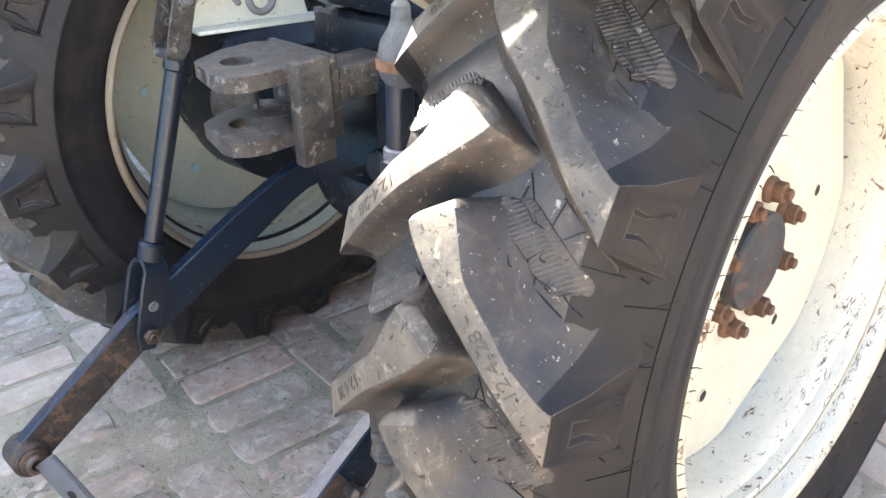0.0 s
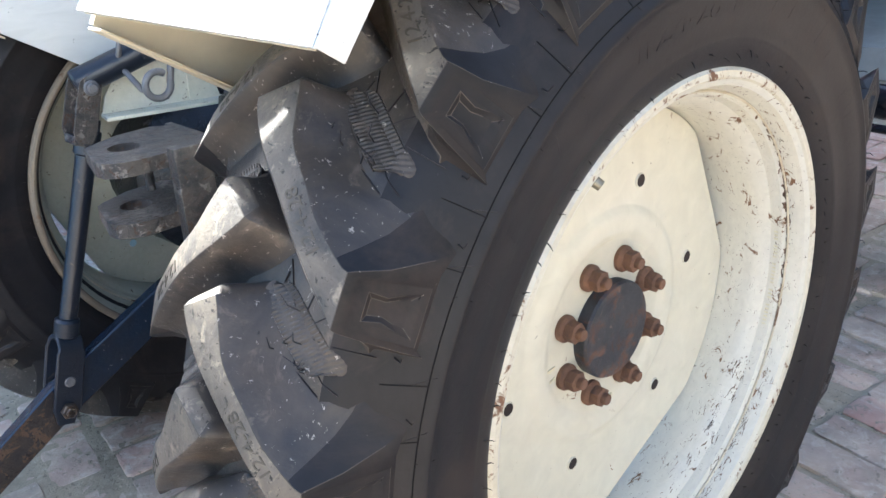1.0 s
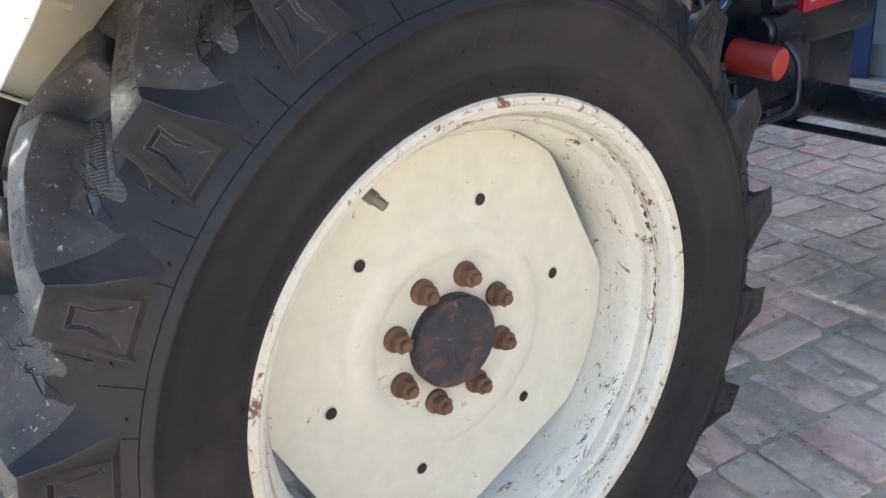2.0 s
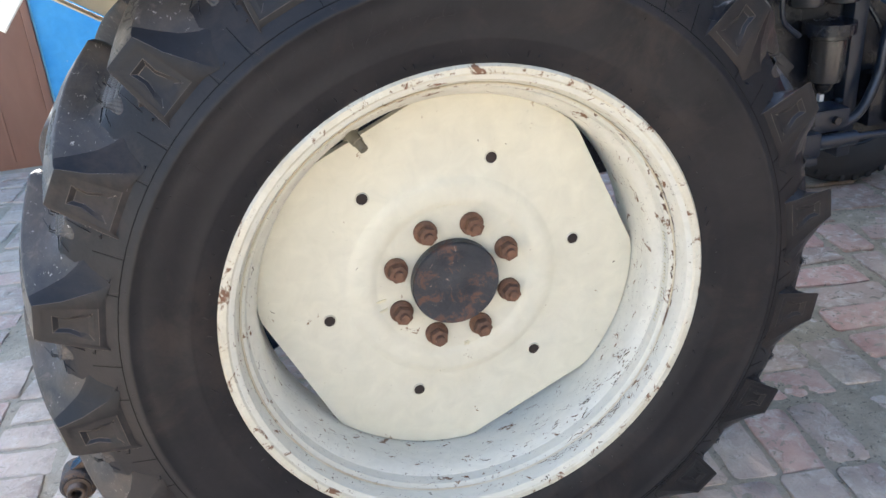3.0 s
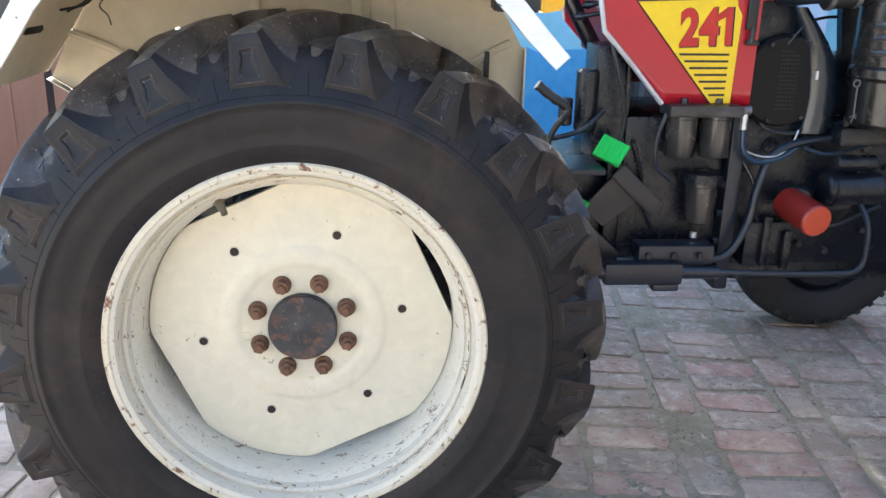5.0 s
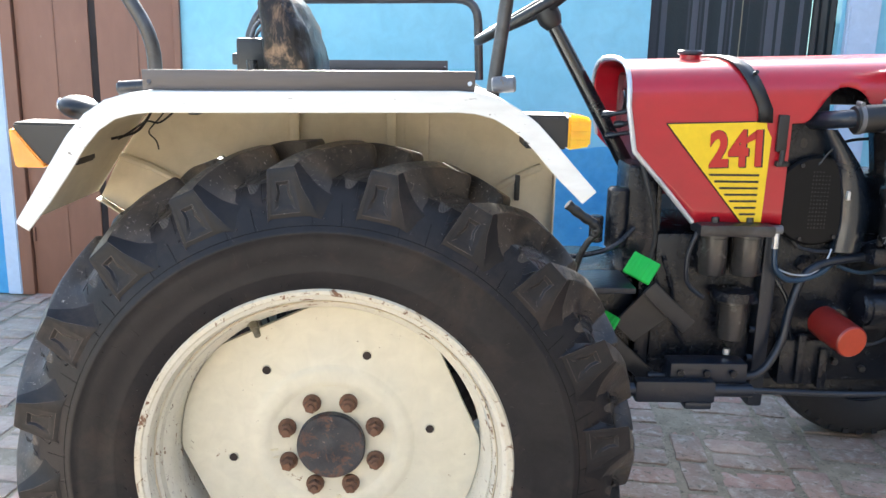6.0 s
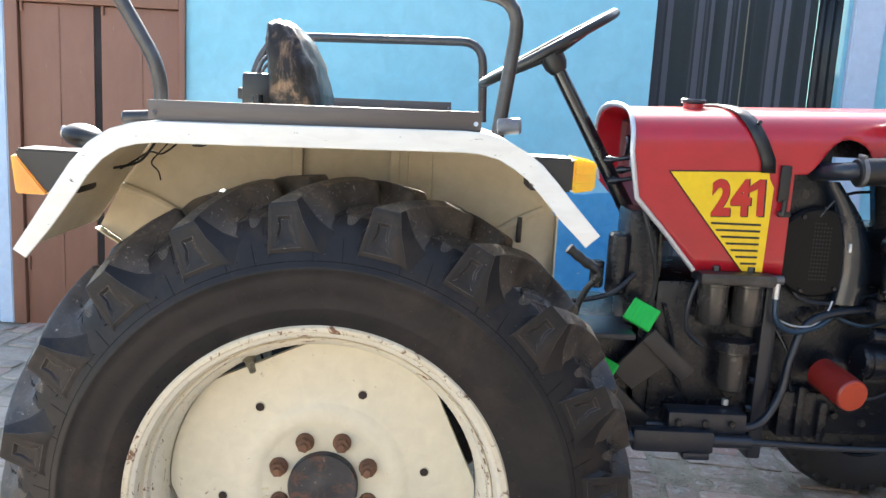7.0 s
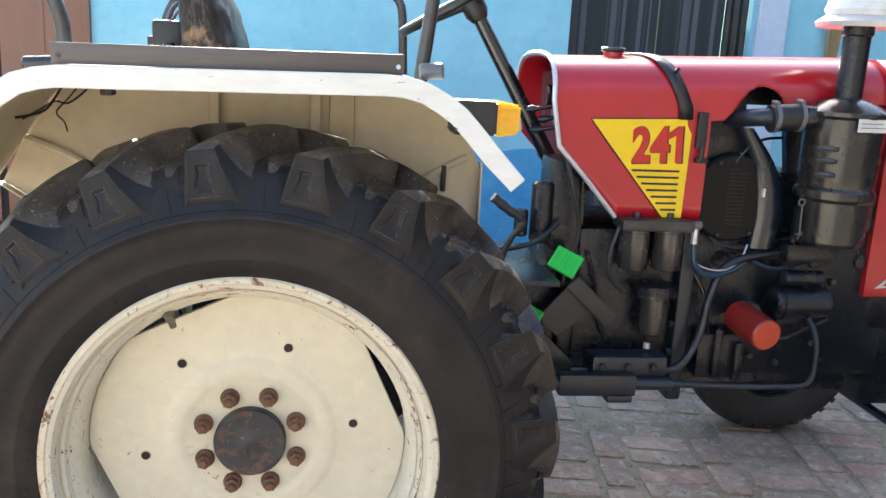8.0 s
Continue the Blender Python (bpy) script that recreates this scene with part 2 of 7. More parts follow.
SEAT = mat("black vinyl in clear cover", (0.008, 0.008, 0.010), 0.32, second=(0.030, 0.022, 0.016), scale=9, spec=0.22, bump=1.0, bump_scale=26, wear=(0.20, 0.125, 0.075), wear_scale=7, wear_at=0.57, wear_soft=0.12, wear_rough=0.4)
BLUE_WALL = mat("blue limewash", (0.27, 0.62, 0.735), 0.85, second=(0.38, 0.70, 0.79), scale=1.2, amount=0.4, bump=0.15, bump_scale=60)
BLUE_DEEP = mat("deep blue limewash", (0.05, 0.30, 0.62), 0.85, second=(0.14, 0.45, 0.7), scale=3, amount=0.5, wear=(0.5, 0.52, 0.52), wear_scale=6, wear_at=0.62, wear_soft=0.05, bump=0.2)
PALE_WALL = mat("pale pillar limewash", (0.62, 0.70, 0.80), 0.85, second=(0.55, 0.66, 0.8), scale=2, bump=0.15)
GATE = mat("brown gate paint", (0.285, 0.132, 0.078), 0.55, second=(0.24, 0.105, 0.062), scale=2, stretch=(1, 1, 0.3), amount=0.5, wear=(0.12, 0.055, 0.038), wear_scale=8, wear_at=0.68, wear_soft=0.1, bump=0.06, specks=(0.36, 0.25, 0.17), specks_scale=40, specks_at=0.71)
# near-black colour that paints the shade of gaps and holes
GAP_SHADE = mat("dark gap and hole shade", (0.025, 0.015, 0.012), 0.8, scale=8)
# pale blue that paints daylight onto the far rim's closed holes
HOLE_SKY = mat("pale blue hole daylight", (0.42, 0.62, 0.70), 0.8, scale=20)
CEMENT = mat("grey cement", (0.3, 0.29, 0.27), 0.9, second=(0.24, 0.235, 0.22), scale=2, bump=0.2)
BLUE_STEEL = mat("blue painted steel", (0.03, 0.28, 0.5), 0.5, scale=8)
NAVY_PANEL = mat("navy panel", (0.02, 0.045, 0.12), 0.6, scale=4)
BRICK_LOOK = dict(rough=0.9, second=(0.37, 0.30, 0.235), scale=9, amount=0.75, bump=1.0, bump_scale=42, wear=(0.56, 0.485, 0.405), wear_scale=20, wear_at=0.50, wear_soft=0.20, wear_rough=0.95, specks=(0.20, 0.165, 0.12), specks_scale=48, specks_at=0.595, tint=(0.40, 0.19, 0.15))
BRICK = mat("worn brick", (0.44, 0.295, 0.232), objrand=0.24, **BRICK_LOOK)
BRICK_FAR = mat("worn brick field", (0.44, 0.295, 0.232), island=0.24, **BRICK_LOOK)


def pale_cover(m, pale_tone):
    """A paler tone mixed over the paving, stronger to the west and towards the lane, in uneven patches."""
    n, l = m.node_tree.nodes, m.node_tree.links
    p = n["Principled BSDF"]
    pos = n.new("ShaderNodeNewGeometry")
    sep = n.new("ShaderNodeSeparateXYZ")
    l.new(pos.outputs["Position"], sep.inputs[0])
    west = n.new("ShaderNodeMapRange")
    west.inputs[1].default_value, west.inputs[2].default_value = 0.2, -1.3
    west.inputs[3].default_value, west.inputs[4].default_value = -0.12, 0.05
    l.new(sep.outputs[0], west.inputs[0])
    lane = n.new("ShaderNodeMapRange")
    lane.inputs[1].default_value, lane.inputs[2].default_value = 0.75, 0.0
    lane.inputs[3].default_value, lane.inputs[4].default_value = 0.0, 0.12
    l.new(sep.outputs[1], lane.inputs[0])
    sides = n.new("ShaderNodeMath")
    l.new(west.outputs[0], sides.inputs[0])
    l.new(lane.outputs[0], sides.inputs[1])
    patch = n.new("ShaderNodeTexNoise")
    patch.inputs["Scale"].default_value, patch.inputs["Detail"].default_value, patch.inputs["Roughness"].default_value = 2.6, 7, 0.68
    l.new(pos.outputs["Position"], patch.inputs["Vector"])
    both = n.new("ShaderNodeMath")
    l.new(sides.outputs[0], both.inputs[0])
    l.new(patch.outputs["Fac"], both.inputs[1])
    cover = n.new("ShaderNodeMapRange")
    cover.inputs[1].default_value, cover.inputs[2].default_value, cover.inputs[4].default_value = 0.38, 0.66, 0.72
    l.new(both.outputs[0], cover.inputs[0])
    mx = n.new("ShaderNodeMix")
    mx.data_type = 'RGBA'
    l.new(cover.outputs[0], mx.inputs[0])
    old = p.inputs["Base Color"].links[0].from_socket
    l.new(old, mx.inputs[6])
    mx.inputs[7].default_value = (*pale_tone, 1)
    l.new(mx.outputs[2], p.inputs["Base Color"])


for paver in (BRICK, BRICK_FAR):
    pale_cover(paver, (0.66, 0.525, 0.40))
JOINT = mat("sandy joint dirt", (0.36, 0.295, 0.21), 0.95, second=(0.24, 0.20, 0.14), scale=11, amount=0.8, bump=1.0, bump_scale=85, wear=(0.46, 0.39, 0.29), wear_scale=26, wear_at=0.55, wear_soft=0.14, specks=(0.09, 0.08, 0.055), specks_scale=70, specks_at=0.60)
pale_cover(JOINT, (0.50, 0.405, 0.295))
# kept dark so that the walls in it return little light
LIGHT_CUT = mat("dark light-cutting wall", (0.085, 0.08, 0.075), 0.9, second=(0.06, 0.058, 0.056), scale=3, bump=0.4)
# grey set for how much sunlight the added southwest wall bounces
BOUNCE_GREY = mat("grey bounce wall", (0.30, 0.285, 0.26), 0.9, second=(0.24, 0.225, 0.20), scale=1.5, bump=0.2)
TAN_EDGE = mat("tan rusted rim edge", (0.27, 0.225, 0.16), 0.6, second=(0.17, 0.12, 0.08), scale=9, wear=(0.14, 0.08, 0.045), wear_scale=22, wear_at=0.57, wear_soft=0.1, bump=0.2)
PEDAL = mat("worn grey pedal paint", (0.024, 0.024, 0.026), 0.4, second=(0.015, 0.015, 0.017), scale=12, bump=0.1)
BRASS = mat("grey brass valve", (0.3, 0.27, 0.2), 0.4, metal=0.8, scale=30)
HOSE_BLUE = mat("blue-black hose", (0.02, 0.05, 0.09), 0.35, scale=20)
STRAW = mat("straw broom", (0.5, 0.36, 0.18), 0.9, scale=40, stretch=(1, 1, 0.1))


def curtain_material(x0, x1):
    """Dark grey-green cloth with woven bands of grey stripes and a few fine pale lines."""
    m = bpy.data.materials.new("striped curtain")
    m.use_nodes = True
    n, l = m.node_tree.nodes, m.node_tree.links
    p = n["Principled BSDF"]
    pos = n.new("ShaderNodeNewGeometry")
    sep = n.new("ShaderNodeSeparateXYZ")
    l.new(pos.outputs["Position"], sep.inputs[0])
    across = n.new("ShaderNodeMapRange")
    across.inputs[1].default_value, across.inputs[2].default_value = x0, x1
    l.new(sep.outputs[0], across.inputs[0])
    cr = n.new("ShaderNodeValToRGB")
    cr.color_ramp.interpolation = 'CONSTANT'
    e = cr.color_ramp.elements
    ground, grey, mid = (0.043, 0.050, 0.050, 1), (0.125, 0.125, 0.140, 1), (0.075, 0.075, 0.082, 1)
    e[0].position, e[0].color = 0.0, mid
    e[1].position, e[1].color = 0.055, ground
    bands = [(0.072, 0.112, grey), (0.235, 0.247, mid), (0.258, 0.298, grey), (0.308, 0.322, mid), (0.338, 0.362, grey), (0.440, 0.466, grey), (0.480, 0.496, mid), (0.508, 0.520, grey),
             (0.566, 0.571, (0.30, 0.26, 0.18, 1)), (0.610, 0.616, mid), (0.705, 0.718, mid), (0.730, 0.778, grey), (0.800, 0.830, grey), (0.925, 0.952, grey)]
    for lo, hi, c in bands:
        k = e.new(lo)
        k.color = c
        k = e.new(hi)
        k.color = ground
    weave = n.new("ShaderNodeTexNoise")
    weave.inputs["Scale"].default_value, weave.inputs["Detail"].default_value = 160, 3
    dust = n.new("ShaderNodeMix")
    dust.data_type, dust.blend_type = 'RGBA', 'MULTIPLY'
    dust.inputs[0].default_value = 0.5
    l.new(across.outputs[0], cr.inputs[0])
    l.new(cr.outputs[0], dust.inputs[6])
    l.new(weave.outputs["Fac"], dust.inputs[7])
    l.new(dust.outputs[2], p.inputs["Base Color"])
    p.inputs["Roughness"].default_value = 0.95
    return m


CURTAIN = curtain_material(1.47, 2.40)

# ---- mesh helpers ----
def link_mesh(name, bm, material, smooth=30):
    me = bpy.data.meshes.new(name)
    bm.normal_update()
    bm.to_mesh(me)
    bm.free()
    me.materials.append(material)
    if smooth:
        for f in me.polygons:
            f.use_smooth = True
        me.set_sharp_from_angle(angle=radians(smooth))
    return me


def hang(ob, parent):
    ob.parent = parent
    if parent.type == 'EMPTY':
        ob.matrix_parent_inverse = Matrix.Translation(parent.location).inverted()
    return ob


def part(name, bm, material, parent=None, label="", smooth=30):
    ob = new(name, link_mesh(name, bm, material, smooth))
    if parent:
        hang(ob, parent)
    if label:
        ob["label"] = label
    return ob


def thing(name, at, label, category, group=""):
    ob = new(name)
    ob.location = at
    ob.empty_display_size = 0.1
    return tagged(ob, label, category, group)


def add_box(bm, lo, hi, m=None, bevel=0.0):
    b = bmesh.new()
    bmesh.ops.create_cube(b, size=1)
    for v in b.verts:
        v.co = Vector(((lo[i] + hi[i]) / 2 + v.co[i] * (hi[i] - lo[i])) for i in range(3))
    if bevel:
        bmesh.ops.bevel(b, geom=b.edges[:], offset=bevel, segments=2, affect='EDGES', profile=0.6)
    if m is not None:
        b.transform(m)
    me = bpy.data.meshes.new("tmp")
    b.to_mesh(me)
    b.free()
    bm.from_mesh(me)
    bpy.data.meshes.remove(me)
    return bm


def box(lo, hi, m=None, bevel=0.004):
    return add_box(bmesh.new(), lo, hi, m, bevel)


def add_rings(bm, rings, closed_ring=True, cap=True, closed_path=False):
    rows = [[bm.verts.new(p) for p in r] for r in rings]
    k = len(rows[0])
    pairs = list(zip(rows, rows[1:])) + ([(rows[-1], rows[0])] if closed_path else [])
    for a, b in pairs:
        for i in range(k if closed_ring else k - 1):
            j = (i + 1) % k
            bm.faces.new((a[i], a[j], b[j], b[i]))
    if cap and closed_ring and not closed_path:
        bm.faces.new(rows[0][::-1])
        bm.faces.new(rows[-1])
    return bm


def smooth_path(pts, n=6):
    """A rounded line through the points (Catmull-Rom)."""
    p = [Vector(q) for q in pts]
    out = []
    for i in range(len(p) - 1):
        a, b, c, d = p[max(i - 1, 0)], p[i], p[i + 1], p[min(i + 2, len(p) - 1)]
        for k in range(n):
            t = k / n
            out.append(0.5 * ((2 * b) + (c - a) * t + (2 * a - 5 * b + 4 * c - d) * t * t + (3 * b - a - 3 * c + d) * t ** 3))
    return out + [p[-1]]


def add_tube(bm, pts, r, seg=10, squash=1.0):
    pts = [Vector(p) for p in pts]
    rs = r if isinstance(r, (list, tuple)) else [r] * len(pts)
    rings = []
    ref = None
    for i, p in enumerate(pts):
        d = (pts[min(i + 1, len(pts) - 1)] - pts[max(i - 1, 0)]).normalized()
        if ref is None:
            ref = d.orthogonal().normalized()
        ref = (ref - d * ref.dot(d)).normalized()
        side = d.cross(ref)
        rings.append([p + (ref * math.cos(a) + side * math.sin(a) * squash) * rs[i] for a in (2 * math.pi * k / seg for k in range(seg))])
    add_rings(bm, rings)
    return bm


def tube(pts, r, seg=10, squash=1.0):
    return add_tube(bmesh.new(), pts, r, seg, squash)


def round_corners(pts, r, n=5):
    p = [Vector(q) for q in pts]
    out = [p[0]]
    for a, b, c in zip(p, p[1:], p[2:]):
        u, v = (a - b), (c - b)
        k = min(r, u.length * 0.49, v.length * 0.49)
        s, e = b + u.normalized() * k, b + v.normalized() * k
        for i in range(n + 1):
            t = i / n
            out.append((1 - t) ** 2 * s + 2 * t * (1 - t) * b + t * t * e)
    return out + [p[-1]]


def add_revolve(bm, profile, centre, axis='y', seg=48, closed=True, start=0.0, sweep=2 * math.pi):
    """profile: (along the axis, radius) pairs, spun about the axis through centre."""
    rings = []
    full = abs(sweep - 2 * math.pi) < 1e-6
    for k in range(seg if full else seg + 1):
        a = start + sweep * k / seg
        c, s = math.cos(a), math.sin(a)
        ring = []
        for h, r in profile:
            if axis == 'y':
                q = (r * c, h, r * s)
            elif axis == 'z':
                q = (r * c, r * s, h)
            else:
                q = (h, r * c, r * s)
            ring.append(Vector(centre) + Vector(q))
        rings.append(ring)
    add_rings(bm, rings, closed_ring=closed, cap=not full, closed_path=full)
    return bm


def revolve(profile, centre, axis='y', seg=48, closed=True):
    bm = add_revolve(bmesh.new(), profile, centre, axis, seg, closed)
    bmesh.ops.remove_doubles(bm, verts=bm.verts[:], dist=1e-5)
    bmesh.ops.recalc_face_normals(bm, faces=bm.faces[:])
    return bm


def add_cyl(bm, a, b, r, seg=20, r2=None, chamfer=0.0):
    a, b = Vector(a), Vector(b)
    r2 = r if r2 is None else r2
    d = (b - a).normalized()
    if chamfer:
        pts = [a, a + d * chamfer, b - d * chamfer, b]
        add_tube(bm, pts, [r - chamfer, r, r2, r2 - chamfer], seg)
    else:
        add_tube(bm, [a, b], [r, r2], seg)
    return bm


def cyl(a, b, r, seg=20, r2=None, chamfer=0.0):
    return add_cyl(bmesh.new(), a, b, r, seg, r2, chamfer)


def add_plate(bm, outline, y0, y1, axis='y'):
    """A flat plate: a polygon in the plane across the axis, with thickness along it."""
    def at(u, v, w):
        return {'y': (u, w, v), 'x': (w, u, v), 'z': (u, v, w)}[axis]
    add_rings(bm, [[at(u, v, w) for u, v in outline] for w in (y0, y1)])
    return bm


def plate(outline, y0, y1, axis='y', bevel=0.0):
    bm = add_plate(bmesh.new(), outline, y0, y1, axis)
    bmesh.ops.recalc_face_normals(bm, faces=bm.faces[:])
    if bevel:
        bmesh.ops.bevel(bm, geom=bm.edges[:], offset=bevel, segments=2, affect='EDGES')
    return bm


def sheet(profile, y0, y1, t):
    """A bent sheet: an open line in x and z drawn out along y, with thickness t."""
    p = [Vector((a, b)) for a, b in profile]
    top, low = [], []
    for i, q in enumerate(p):
        d = (p[min(i + 1, len(p) - 1)] - p[max(i - 1, 0)]).normalized()
        nrm = Vector((-d.y, d.x))
        top.append(q)
        low.append(q - nrm * t)
    ring = top + low[::-1]
    bm = bmesh.new()
    rows = [[bm.verts.new((q.x, y, q.y)) for q in ring] for y in (y0, y1)]
    k, m = len(ring), len(p)
    for i in range(k):
        j = (i + 1) % k
        bm.faces.new((rows[0][i], rows[0][j], rows[1][j], rows[1][i]))
    for r in rows:
        for i in range(m - 1):
            bm.faces.new((r[i], r[i + 1], r[k - 2 - i], r[k - 1 - i]))
    bmesh.ops.recalc_face_normals(bm, faces=bm.faces[:])
    return bm


def text_mesh(body, size, depth):
    cu = bpy.data.curves.new("letters", 'FONT')
    cu.body, cu.size, cu.extrude = body, size, depth
    cu.align_x, cu.align_y = 'CENTER', 'CENTER'
    cu.resolution_u = 3
    ob = bpy.data.objects.new("letters", cu)
    me = bpy.data.meshes.new_from_object(ob)
    bpy.data.objects.remove(ob)
    return me

# ---- setting ----
GZ = -0.02          # top of the brick paving
CY = 0.665          # the tractor's middle line
WALL = 3.2          # face of the house wall
rng = random.Random(4)

bm = bmesh.new()
bmesh.ops.create_grid(bm, x_segments=40, y_segments=40, size=80)
for v in bm.verts:
    v.co.z = GZ - 0.0075
ground = tagged(part("ground", bm, JOINT, smooth=0), "sandy dirt ground between and beyond the paving", "ground", kind="structure")


def wall_block(name, spans, y0, y1, material, label):
    bm = bmesh.new()
    for x0, x1, z0, z1 in spans:
        add_box(bm, (x0, y0, z0), (x1, y1, z1))
    return tagged(part(name, bm, material, smooth=0), label, "wall", kind="structure")


GATE_L, GATE_R, GATE_H = -2.13, -1.15, 2.02
DOOR_L, DOOR_R, DOOR_H = 1.46, 2.54, 2.25
TOP, LOW = 2.745, 2.1      # house front and lower yard wall
wall_block("wall_north", [(-9.0, GATE_L, GZ, LOW), (GATE_L, GATE_R, GATE_H, LOW), (GATE_R, DOOR_L, GZ, TOP), (DOOR_L, DOOR_R, DOOR_H, TOP), (DOOR_R, 9, GZ, TOP)],
           WALL, WALL + 0.25, BLUE_WALL, "light blue limewashed house wall")


def dado(name, x0, x1, top):
    """Deep blue lower coat with an uneven upper edge, 6 mm proud of the wall."""
    n = max(4, int((x1 - x0) / 0.06))
    line = [(x0 + (x1 - x0) * i / n, top + 0.10 * (noise.noise(Vector((x0 + i * 0.17, 1.3, 0)))) + 0.03 * noise.noise(Vector((i * 0.9, 4, 0)))) for i in range(n + 1)]
    bm = plate([(x0, GZ), (x1, GZ)] + line[::-1], WALL - 0.006, WALL - 0.0005)
    return tagged(part(name, bm, BLUE_DEEP, smooth=0), "deep blue peeling lower coat on the wall", "wall", kind="structure")


dado("trim_dado_west", -6.0, GATE_L - 0.09, 0.62)
dado("trim_dado_middle", GATE_R + 0.01, DOOR_L - 0.02, 0.95)
bm = plate([(2.56, GZ), (2.74, GZ), (2.74, TOP), (2.56, TOP)], WALL - 0.05, WALL - 0.001, bevel=0.008)
tagged(part("pillar_trim", bm, PALE_WALL), "pale whitewashed door pillar", "pillar", kind="structure")
bm = plate([(GATE_L - 0.085, GZ), (GATE_L - 0.004, GZ), (GATE_L - 0.004, LOW), (GATE_L - 0.085, LOW)], WALL - 0.03, WALL - 0.0005, bevel=0.006)
tagged(part("gate_pier_trim", bm, PALE_WALL), "pale whitewashed strip beside the gate", "pillar", kind="structure")
wall_block("wall_inside", [(0.6, 3.2, GZ, 2.6)], WALL + 1.6, WALL + 1.7, CEMENT, "dim plaster wall inside the doorway")


def steel_gate():
    g = thing("gate", ((GATE_L + GATE_R) / 2, WALL, GZ), "closed double gate of brown painted sheet steel", "gate")
    y0, y1 = WALL - 0.012, WALL + 0.03
    for name, lo, hi in (("gate_post", (GATE_L, y0 - 0.02, GZ), (GATE_L + 0.07, y1, GATE_H)),
                         ("gate_post", (GATE_R - 0.035, y0 - 0.02, GZ), (GATE_R, y1, GATE_H)),
                         ("top_beam", (GATE_L + 0.072, y0 - 0.02, 1.80), (GATE_R - 0.037, y1, 1.86)),
                         ("upper_panel", (GATE_L + 0.072, y0, 1.862), (GATE_R - 0.037, y1, GATE_H - 0.002))):
        part(name, box(lo, hi, bevel=0.004), GATE, g)
    seam = -1.635
    for a, b in ((GATE_L + 0.075, seam - 0.02), (seam + 0.02, GATE_R - 0.04)):
        leaf = part("gate_leaf", box((a, y0 + 0.006, GZ - 0.02), (b, y1, 1.795), bevel=0.004), GATE, g)
        mid = a + (b - a) * 0.52
        part("sheet_fold", box((mid - 0.006, y0 + 0.001, GZ + 0.03), (mid + 0.006, y0 + 0.0055, 1.78), bevel=0.002), GATE, leaf)
        for z in (0.3, 1.75):
            part("hinge", cyl((a + 0.012, y0, z), (a + 0.012, y0, z + 0.08), 0.009, 10), GATE, leaf)
    # unseen sheet added to stop sun leaking past the leaves
    part("back_sheet", box((GATE_L + 0.002, y1 + 0.004, GZ - 0.02), (GATE_R - 0.002, y1 + 0.02, GATE_H - 0.001), bevel=0.0), GATE, g)
    # solid dark strip in place of the shade between the leaves
    part("meeting_gap", box((seam - 0.019, y0 + 0.012, GZ - 0.02), (seam + 0.019, y1 - 0.004, 1.79), bevel=0.002), GAP_SHADE, g, "dark strip painted as the shaded gap between the leaves")
    return g


steel_gate()


def curtain():
    c = thing("door_curtain", ((DOOR_L + DOOR_R) / 2, WALL + 0.05, GZ), "dark curtain with grey stripes hanging in the doorway", "curtain")
    bm = bmesh.new()
    n = 150
    rows = []
    for zi in range(9):
        z = 0.05 + zi * 0.265
        row = []
        for i in range(n + 1):
            x = DOOR_L + 0.01 + 0.93 * i / n
            d = 0.004 * math.sin(x * 36 + 1.6 * math.sin(x * 13)) + 0.0025 * math.sin(x * 71 + z) + 0.012 * noise.noise(Vector((x * 6, z * 1.5, 2)))
            row.append((x, WALL + 0.075 + d * (0.55 + 0.25 * z), z))
        rows.append(row)
    add_rings(bm, rows, closed_ring=False)
    cloth = part("cloth", bm, CURTAIN, c, smooth=60)
    sol = cloth.modifiers.new("thick", 'SOLIDIFY')
    sol.thickness = 0.003
    bm = bmesh.new()
    rows = []
    for zi in range(6):
        z = 0.05 + zi * 0.43
        rows.append([(DOOR_R - 0.135 + 0.13 * i / 12, WALL + 0.06 + 0.012 * math.sin(i * 1.3 + z), z) for i in range(13)])
    add_rings(bm, rows, closed_ring=False)
    edge = part("border", bm, PLASTIC, c, "plain black curtain border", smooth=60)
    sol = edge.modifiers.new("thick", 'SOLIDIFY')
    sol.thickness = 0.003
    part("rod", cyl((DOOR_L - 0.03, WALL + 0.07, 2.19), (DOOR_R + 0.0, WALL + 0.07, 2.19), 0.01, 10), TUBE_DARK, c)
    return c


curtain()

# unseen walls added behind the walk: a dark one to dim, a grey one to bounce light
wall_block("wall_south", [(0.2, 9, GZ, 3.6)], -3.9, -3.65, LIGHT_CUT, "unseen dark wall added to dim the lane side")
wall_block("wall_southwest", [(-6.5, 0.196, GZ, 1.8)], -3.9, -3.65, BOUNCE_GREY, "unseen grey wall added to bounce sunlight onto the paving")
# far end of the yard, seen under the tractor's nose
wall_block("wall_plinth_east", [(4.3, 6.5, GZ, 0.16)], -0.6, 3.1, CEMENT, "low grey cement plinth at the end of the yard")
# height and dark colour stand in for the shade at this end
tagged(part("wall_east", box((6.5, -3.65, GZ), (6.7, 3.2, 5.5)), LIGHT_CUT, smooth=0), "yard wall raised and coloured dark to cut the east light", "wall", kind="structure")
# slab out of view, added only to keep the plinth in shade
tagged(part("porch_roof", box((4.4, -0.6, 2.6), (6.496, 3.195, 2.72)), CEMENT, smooth=0), "unseen cement slab added to shade the plinth", "roof", kind="structure")
post = tagged(part("steel_post", box((4.17, 1.42, GZ), (4.25, 1.5, 1.6), bevel=0.006), BLUE_STEEL), "blue painted square steel post standing on the paving", "post")
